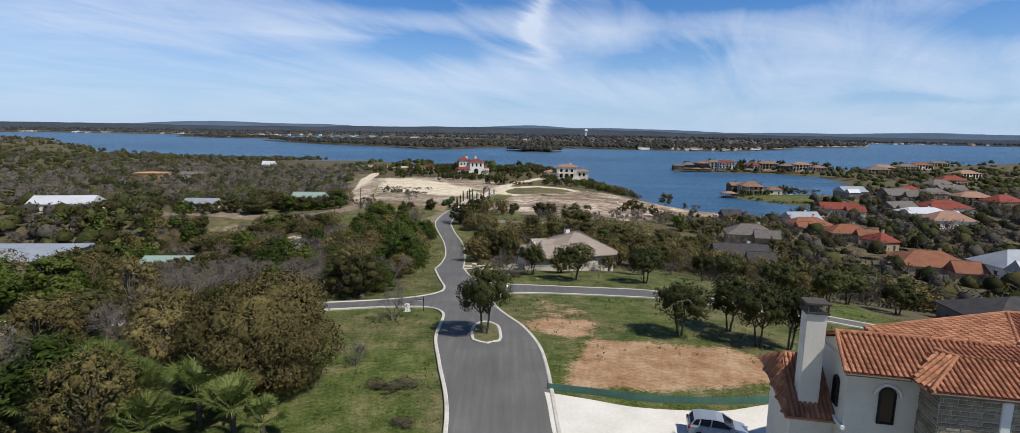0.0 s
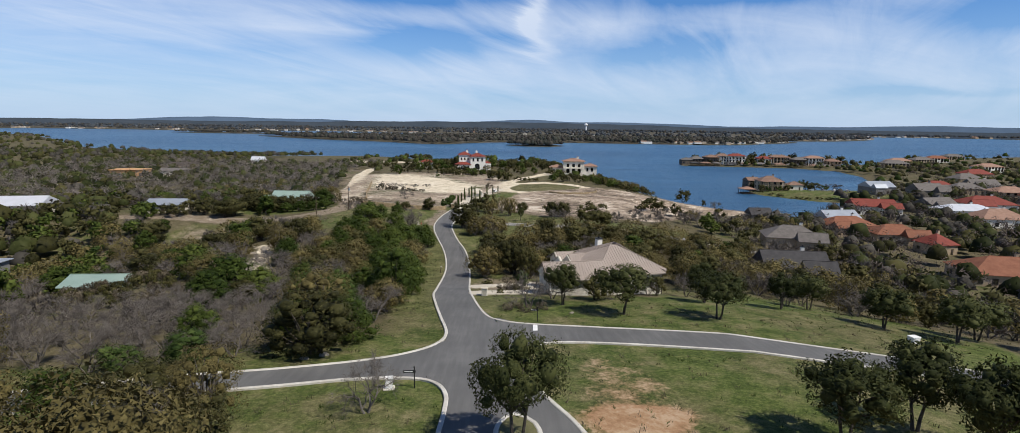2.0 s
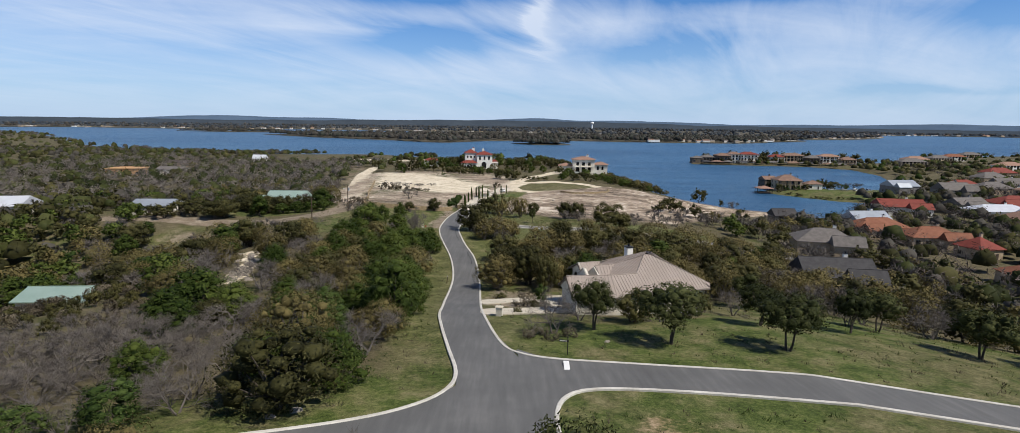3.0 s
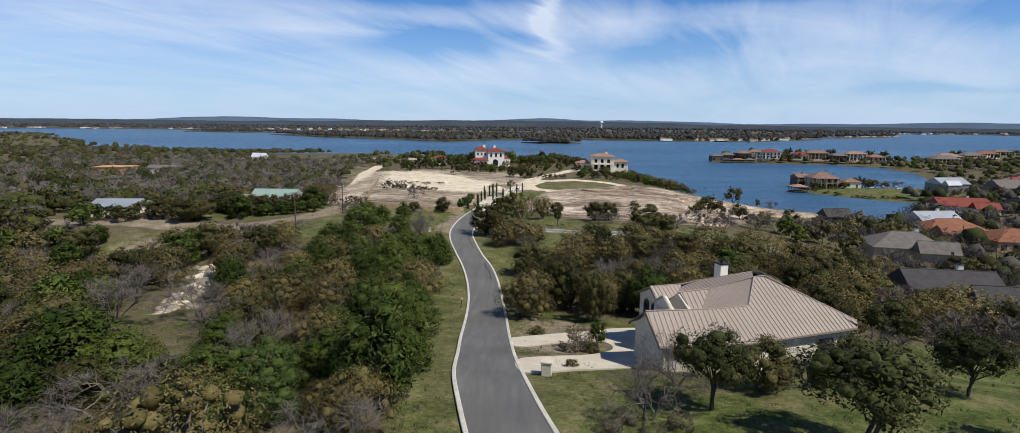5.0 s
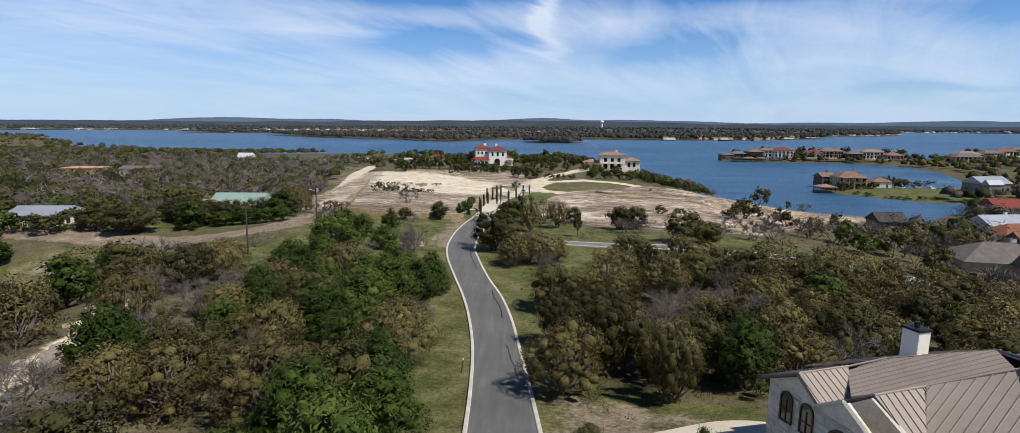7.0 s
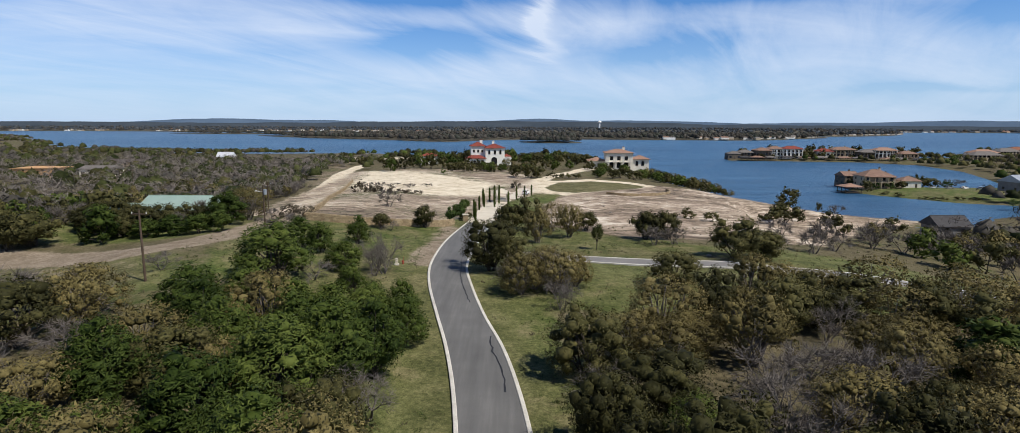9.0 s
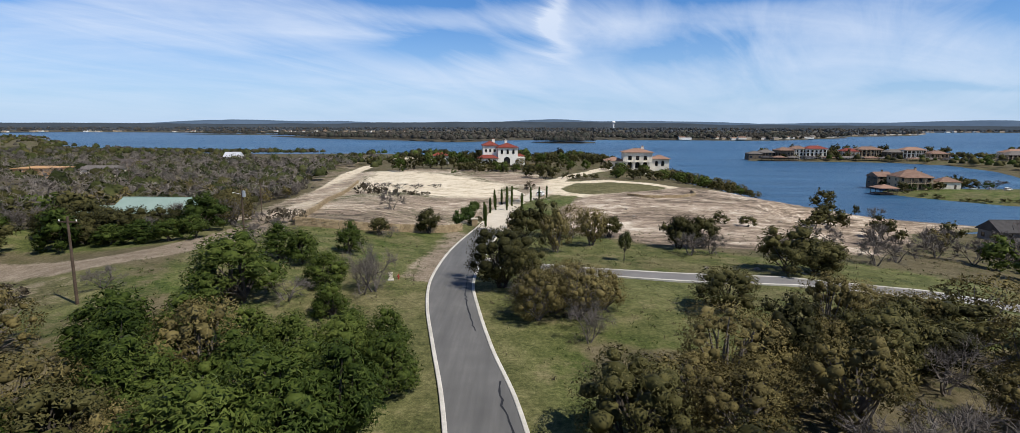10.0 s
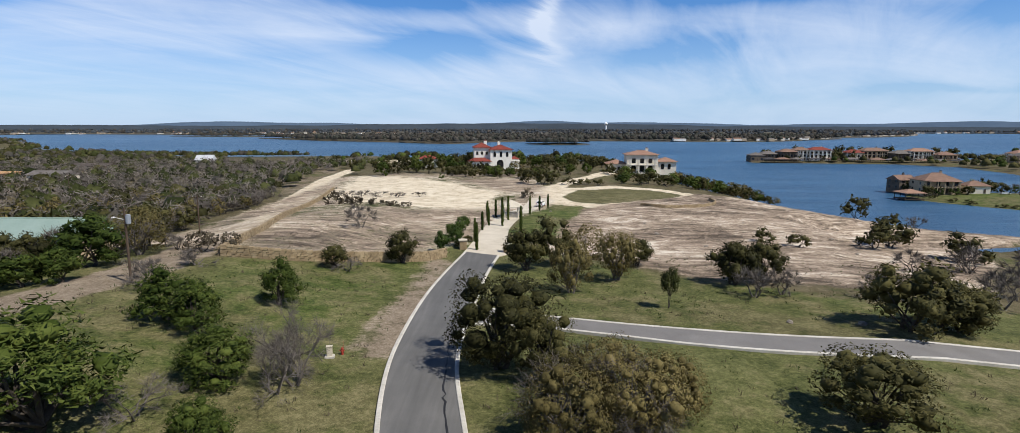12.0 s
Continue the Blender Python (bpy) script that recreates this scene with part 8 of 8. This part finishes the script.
def kiosk(x, y):
    root = thing("kiosk", pose(x, y, height(x, y), 0, 0, 8), "cream open pavilion with pale tile roof", "pavilion")
    for sx in (-1, 1):
        for sy in (-1, 1):
            bm = bmesh.new()
            block(bm, sx * 1.9 - 0.2, sx * 1.9 + 0.2, sy * 1.9 - 0.2, sy * 1.9 + 0.2, -0.3, 2.7, 0.03)
            part("column", bm, M_STONE, root)
    v, f, _ = roof_mesh(-2.2, 2.2, -2.2, 2.2, 2.7, 1.3, "hip", 0.5)
    part("roof", mesh_of("roof", v, f, M_CONC), None, root)
    bm = bmesh.new()
    block(bm, -1.5, 1.5, -1.5, 1.5, -0.3, 1.1, 0.03)
    part("counter", bm, M_STONE, root)


kiosk(-15.2, 281)


def gate_pier(x, y):
    root = thing("gate_pier", pose(x, y, height(x, y), 0, 0, 10), "stone gate pier with planter", "pier", "gate piers")
    bm = bmesh.new()
    block(bm, -0.6, 0.6, -0.6, 0.6, -0.3, 1.5, 0.05)
    part("shaft", bm, M_GOLDSTONE, root)
    bm = bmesh.new()
    block(bm, -0.72, 0.72, -0.72, 0.72, 1.5, 1.68, 0.04)
    part("cap", bm, M_CONC, root)


gate_pier(-23.0, 243.5), gate_pier(-15.4, 242)
for x, y, h in ((-25.0, 251, 3.4), (-24.6, 256, 3.8), (-24.4, 261, 3.6), (-26.2, 254, 3.0)):
    plant("fresh", x, y, h, 2.6, label="tall green hedge grass beside the entrance drive")
for x, y in ((-24, 245), (-23.2, 247), (-22.8, 250.5), (-14.4, 245.5), (-14.2, 250)):
    plant("bush", x, y, 1.2, 1.8)


# ---- cars ----
def car(x, y, turn, paint, label, lift=0.14):
    """A small hatchback, nose along +x."""
    z = height(x, y) + lift
    root = thing("car", pose(x, y, z, 0, 0, turn), label, "car")
    side = [(-2.02, 0.34), (-2.08, 0.62), (-2.0, 0.95), (-1.86, 1.02), (1.0, 0.98), (1.75, 0.86), (2.06, 0.66), (2.10, 0.36), (1.85, 0.24), (-1.8, 0.24)]
    top = [(-1.92, 1.0), (-1.62, 1.40), (-1.2, 1.50), (-0.2, 1.52), (0.35, 1.42), (1.12, 0.97)]

    def loft(outline, hw, bev):
        bm = bmesh.new()
        rows = [[bm.verts.new((px, s * hw * k, pz)) for px, pz in outline] for s, k in ((-1, 1), (1, 1))]
        bm.faces.new(rows[0]), bm.faces.new(rows[1][::-1])
        n = len(outline)
        for i in range(n):
            j = (i + 1) % n
            bm.faces.new((rows[0][j], rows[0][i], rows[1][i], rows[1][j]))
        bmesh.ops.recalc_face_normals(bm, faces=bm.faces)
        bmesh.ops.bevel(bm, geom=bm.edges[:], offset=bev, segments=2, affect="EDGES")
        return bm
    body = part("body", loft(side, 0.87, 0.07), paint, root)
    bm = loft(top, 0.74, 0.06)
    part("cabin", bm, M_GLASS, body)
    bm = loft([(-1.66, 1.38), (-1.2, 1.49), (-0.2, 1.51), (0.33, 1.41), (0.30, 1.45), (-0.2, 1.56), (-1.2, 1.55), (-1.72, 1.43)], 0.72, 0.02)
    part("roof", bm, paint, body)
    for s in (-1, 1):
        bm = bmesh.new()
        for a, b in (((-1.88, 1.0), (-1.62, 1.42)), ((-0.55, 0.98), (-0.5, 1.5)), ((0.36, 1.42), (1.12, 0.97)), ((-1.35, 1.0), (-1.25, 1.48))):
            rod(bm, (a[0], s * 0.76, a[1]), (b[0], s * 0.73, b[1]), 0.045, n=6)
        part("pillars", bm, paint, body)
        for wx in (-1.3, 1.28):
            bm = bmesh.new()
            rod(bm, (wx, s * 0.66, 0.31), (wx, s * 0.89, 0.31), 0.31, n=20)
            w = part("wheel", bm, M_RUBBER, root)
            bm = bmesh.new()
            rod(bm, (wx, s * 0.86, 0.31), (wx, s * 0.905, 0.31), 0.19, n=16)
            part("rim", bm, M_SILVER, w)
        bm = bmesh.new()
        block(bm, 1.86, 2.08, s * 0.68 - 0.17, s * 0.68 + 0.17, 0.60, 0.76, 0.04)
        part("headlight", bm, M_LAMP, body)
        bm = bmesh.new()
        block(bm, -2.09, -1.95, s * 0.72 - 0.12, s * 0.72 + 0.12, 0.72, 0.98, 0.03)
        part("tail_light", bm, M_TAIL, body)
        bm = bmesh.new()
        block(bm, 0.72, 0.92, s * 0.92 - 0.1, s * 0.92 + 0.1, 0.98, 1.12, 0.03)
        part("mirror", bm, paint, body)


car(15.4, 36.4, -14, M_SILVER, "silver hatchback parked on a concrete driveway")
car(-7.4, 300, 75, M_PAINT, "white car parked on the entrance drive", 0.1)
for k, (x, y) in enumerate(((214, 412), (222, 411), (230, 411), (238, 410))):
    car(x, y, 10 * k, (M_PAINT, M_SILVER)[k % 2], "pale car parked beside a lakeside lawn", 0.02)


# ---- palms and shrubs in front of the start ----
def fan_palm(x, y, size, fronds, seed):
    r = np.random.default_rng(seed)
    root = thing("palm", pose(x, y, height(x, y), 0, 0, float(r.uniform(0, 360))), "bushy green fan palm with drooping fronds", "palm", "palms beside the start")
    bm = bmesh.new()
    rod(bm, (0, 0, -0.3), (0, 0, size * 0.45), 0.22, 0.16, 8)
    part("trunk", bm, M_BARK, root)
    for k in range(fronds):
        a, el = r.uniform(0, 6.28), r.uniform(0.25, 1.4)
        d = np.array((math.cos(a) * math.cos(el), math.sin(a) * math.cos(el), math.sin(el)))
        side = np.array((-math.sin(a), math.cos(a), 0.0))
        up = np.cross(d, side)
        foot = np.array((0, 0, size * 0.45))
        hub = foot + d * size * r.uniform(0.34, 0.5)
        vs, fs = [], []
        tube(vs, fs, [foot, (foot + hub) / 2, hub], [0.03, 0.025, 0.02], 3)
        for j in range(23):
            w = (j / 22 - 0.5) * 3.0
            q = d * math.cos(w) + side * math.sin(w)
            l = size * 0.40 * (1 - 0.25 * abs(w) / 1.3) * r.uniform(0.85, 1.1)
            n = np.cross(q, up)
            b = len(vs)
            mid, tip = hub + q * l * 0.55, hub + q * l - np.array((0, 0, 1.0)) * l * r.uniform(0.12, 0.35)
            vs += [tuple(hub - n * 0.012), tuple(mid - n * 0.038 + up * 0.02), tuple(tip), tuple(mid + n * 0.038 + up * 0.02), tuple(hub + n * 0.012)]
            fs += [(b, b + 1, b + 3, b + 4), (b + 1, b + 2, b + 3)]
        part("frond", mesh_of("frond", vs, fs, M_PALM), None, root)


for k, (x, y, s, n) in enumerate(((-28.8, 38.0, 4.6, 38), (-25.4, 36.6, 3.8, 30), (-21.6, 37.2, 4.0, 38), (-18.6, 36.0, 3.4, 30), (-16.2, 35.2, 2.6, 24), (-31.5, 35.8, 3.4, 28), (-23.5, 34.2, 3.2, 28))):
    fan_palm(x, y, s * 1.12, n, 50 + k)
for k, (x, y) in enumerate(((205, 346), (213, 348), (197, 344), (200, 432), (218, 436))):
    fan_palm(x, y, 6.0, 16, 80 + k)
fan_palm(-77.5, 233.5, 4.8, 26, 95)

# ---- silt fence beside the bare lot ----
bm = bmesh.new()
fl = smooth_line([(3.9, 43.8), (7.5, 43.0), (12, 41.9), (18, 41.6), (24, 42.4)], 1.0)
for (x, y), (x1, y1) in zip(fl, fl[1:]):
    a, b = height(x, y), height(x1, y1)
    bm.faces.new([bm.verts.new(p) for p in ((x, y, a - 0.1), (x1, y1, b - 0.1), (x1, y1 + 0.05, b + 0.62), (x, y + 0.05, a + 0.62))])
fence = thing("silt_fence", Matrix(), "sagging green silt fence along a bare lot", "fence")
part("fabric", bm, M_RUSTFENCE, fence)
for x, y in fl[::3]:
    bm = bmesh.new()
    rod(bm, (x, y + 0.06, height(x, y) - 0.2), (x, y + 0.06, height(x, y) + 0.75), 0.025, n=5)
    part("stake", bm, M_WOOD, fence)


# ---- rocks and weeds ----
def rock(x, y, s, seed, label="pale weathered rock lying in grass"):
    r = np.random.default_rng(seed)
    bm = bmesh.new()
    bmesh.ops.create_icosphere(bm, subdivisions=2, radius=1)
    off = r.uniform(0, 50)
    for v in bm.verts:
        k = 1 + 0.42 * noise.noise(v.co * 1.4 + Vector((off, 0, 0)))
        v.co = Vector((v.co.x * s * k, v.co.y * s * 0.75 * k, v.co.z * s * 0.5 * k))
    me = bpy.data.meshes.new("rock")
    bm.to_mesh(me), bm.free()
    me.materials.append(M_ROCK)
    ob = new("rock", me)
    ob.matrix_world = pose(x, y, height(x, y) + s * 0.12, 0, 0, float(r.uniform(0, 360)))
    return tagged(ob, label, "rock", "loose rocks")


for k in range(46):
    t = k / 45
    i = min(int(t * 3), 2)
    f = t * 3 - i
    (ax, ay), (bx, by) = WASH[i], WASH[i + 1]
    rock(ax + (bx - ax) * f + float(rng.normal(0, 0.9)), ay + (by - ay) * f + float(rng.normal(0, 0.9)), float(rng.uniform(0.35, 0.9)), 200 + k, "pale broken rock along a washed-out trail")
for k, (x, y, s) in enumerate(((14, 205.4, 0.4), (21, 204.9, 0.5), (27, 203.2, 0.5), (-19.6, 74.5, 0.5), (-21, 73.4, 0.4), (6, 93.2, 0.35))):
    rock(x, y, s, 260 + k)
for k in range(14):
    rock(float(rng.uniform(-6, 60)), float(rng.uniform(248, 300)), float(rng.uniform(0.25, 0.6)), 300 + k, "ledge rock fragment on a bare slope")


def weeds(name, spots, tall, mat, label, blades, seed):
    """Tufts of weeds and grass too many to count, in one object."""
    r = np.random.default_rng(seed)
    n = len(spots) * blades
    c = np.repeat(spots, blades, 0) + np.c_[r.normal(0, 0.16, (n, 2)), np.zeros(n)]
    d = np.c_[r.normal(0, 0.42, (n, 2)), np.ones(n)]
    s = np.cross(d, r.normal(size=(n, 3)))
    s /= np.linalg.norm(s, axis=1, keepdims=True)
    l, w = tall * r.uniform(0.4, 1.2, (n, 1)), 0.03
    v = np.stack([c - s * w, c + s * w, c + d * l], 1).reshape(-1, 3)
    ob = new(name, mesh_of(name, v.tolist(), np.arange(n * 3).reshape(-1, 3).tolist(), mat))
    return tagged(ob, label, "grass", kind="stuff")


def tuft_spots(n, x0, x1, y0, y1, keep, seed):
    r = np.random.default_rng(seed)
    x, y = r.uniform(x0, x1, n), r.uniform(y0, y1, n)
    patch = np.array([noise.noise((a * 0.12, b * 0.12, seed)) for a, b in zip(x, y)])
    ok = keep(x, y) & (patch > -0.15) & (near_line(x, y, MAIN_MID) > 4.4) & (near_line(x, y, SIDE_MID) > 5) & (near_line(x, y, LOOP_UP) > 3) & (near_line(x, y, LOOP_LOW) > 2)
    x, y = x[ok], y[ok]
    return np.stack([x, y, land(x, y)], 1)


G1 = tuft_spots(5200, -60, 70, 25, 240, lambda x, y: ~in_poly(x, y, PLATEAU) & ~((x > 1) & (x < 26) & (y > 100) & (y < 130)) & ~((x > 3) & (y < 50)), 5)
weeds("grass_tufts", G1, 0.30, M_FRESH, "tufts of green grass in the lawns", 7, 6)
G2 = tuft_spots(4200, -60, 70, 25, 240, lambda x, y: ~((x > 1) & (x < 26) & (y > 100) & (y < 130)) & ~((x > 3) & (y < 50)), 8)
weeds("dry_grass", G2, 0.36, M_DRY, "tufts of dry straw grass in the lawns", 7, 9)

# ---- far landmarks ----
tower = thing("water_tower", pose(366, 2560, LAKE + 8), "pale slender water tower beyond the lake", "tower")
bm = bmesh.new()
rod(bm, (0, 0, 0), (0, 0, 34), 4.0, 3.0, 12)
part("shaft", bm, M_PAINT, tower)
bm = bmesh.new()
bmesh.ops.create_uvsphere(bm, u_segments=16, v_segments=10, radius=8, matrix=Matrix.Translation((0, 0, 38)) @ Matrix.Diagonal((1, 1, 0.75, 1)))
part("tank", bm, M_PAINT, tower)
r_far = np.random.default_rng(77)
for k in range(44):
    x = float(r_far.uniform(-2600, 2600))
    y = float(np.interp(x, (-2600, -1900, -1000, -250, 400, 1000, 1500, 1900, 2600), (1840, 2480, 2640, 2450, 2130, 1925, 2360, 2985, 2960))) + float(r_far.uniform(20, 220))
    root = thing("lake_house", pose(x, y, LAKE + 2.0, 0, 0, float(r_far.uniform(-25, 25))), "tiny pale house on the far shore", "house", "houses on the far shore")
    w = float(r_far.uniform(14, 26))
    volume(root, -w / 2, w / 2, -7, 7, -2, 6, (M_STUCCO, M_TANWALL, M_TANWALL)[k % 3], (M_SHINGLE, M_SALMON, M_SHINGLE)[k % 3], 4, "hip", 0.8, False)

# ---- trees and brush round the villas ----
for x, y, h, w in ((-74.7, 403, 6.0, 7.5), (-61.4, 415, 6.4, 8), (-67, 424, 5.8, 7), (-55, 410, 6.2, 7), (-44.2, 408, 6.4, 7), (-34, 402, 5.4, 7.5), (-28.9, 408, 4.6, 6), (-39.9, 405, 5.8, 7), (-49, 414, 6.0, 7), (-9.6, 363, 5.2, 7.4), (-4.1, 358.5, 5.6, 8), (-0.6, 362, 5.0, 7), (27, 366, 4.4, 6.4), (33.7, 364, 4.8, 7), (43.7, 366, 5.2, 7.4), (53.7, 366, 5.4, 7.6), (61.8, 359, 5.2, 7), (68, 361, 5.4, 7), (38, 371, 5.0, 7), (48, 373, 5.0, 7), (58, 371, 5.4, 7.4), (66, 370, 5, 7), (30, 376, 4.4, 6), (72.8, 358, 4.6, 6.6), (78, 364, 4.4, 6), (9.5, 447, 6, 8), (2, 450, 6, 8), (-3, 446, 6, 8), (16, 448, 6, 7), (26, 446, 5.4, 7), (-12, 452, 7, 8), (-46, 446, 7, 8), (-54, 448, 6.6, 8), (-40, 448, 7, 7), (-60, 440, 6, 7)):
    plant("oak" if int(x * 7) % 3 else "cedar", x, y, h * (1.3 if x < 0 else 1.05), w, label="dark evergreen oak beside the lakeside villas")
plant("bush", -21.6, 383, 3.4, 3.8), plant("bush", 5.6, 359, 3.0, 6.4), plant("bush", 11, 357, 3.0, 6), plant("bush", 16, 356, 2.8, 5.6), plant("brush", -10.6, 320, 2.6, 4.6), plant("fresh", -45, 380, 2.6, 3)
for x, y, h, w in ((-63, 299, 3.0, 4.6), (-59, 296, 2.2, 4), (-55.2, 294, 1.8, 4.4), (-51, 295, 1.6, 4.6), (-46.9, 293, 1.6, 4.4), (-43, 292, 1.3, 4), (-58, 300, 2.0, 4)):
    plant("brush", x, y, h, w, label="grey-green brush on the sandy plateau")
for x, y, h, w in ((178, 412, 5.5, 6), (196, 411, 4.6, 6), (199, 428, 7, 7), (211, 424, 6, 7), (214, 412, 4, 5), (181, 428, 7.5, 7), (220, 428, 6.5, 8), (190, 430, 8, 7)):
    plant("oak", x, y, h, w, label="dark oak beside a lakeside villa")
# straw clumps on the green verge near the start
for x, y, w in ((-9.3, 43.7, 2.4), (-10.6, 44.3, 2.0), (-8.0, 44.4, 2.0), (-7.1, 37.8, 1.8)):
    plant("brush", x, y, 0.55, w, label="low straw-coloured clump on the green verge")
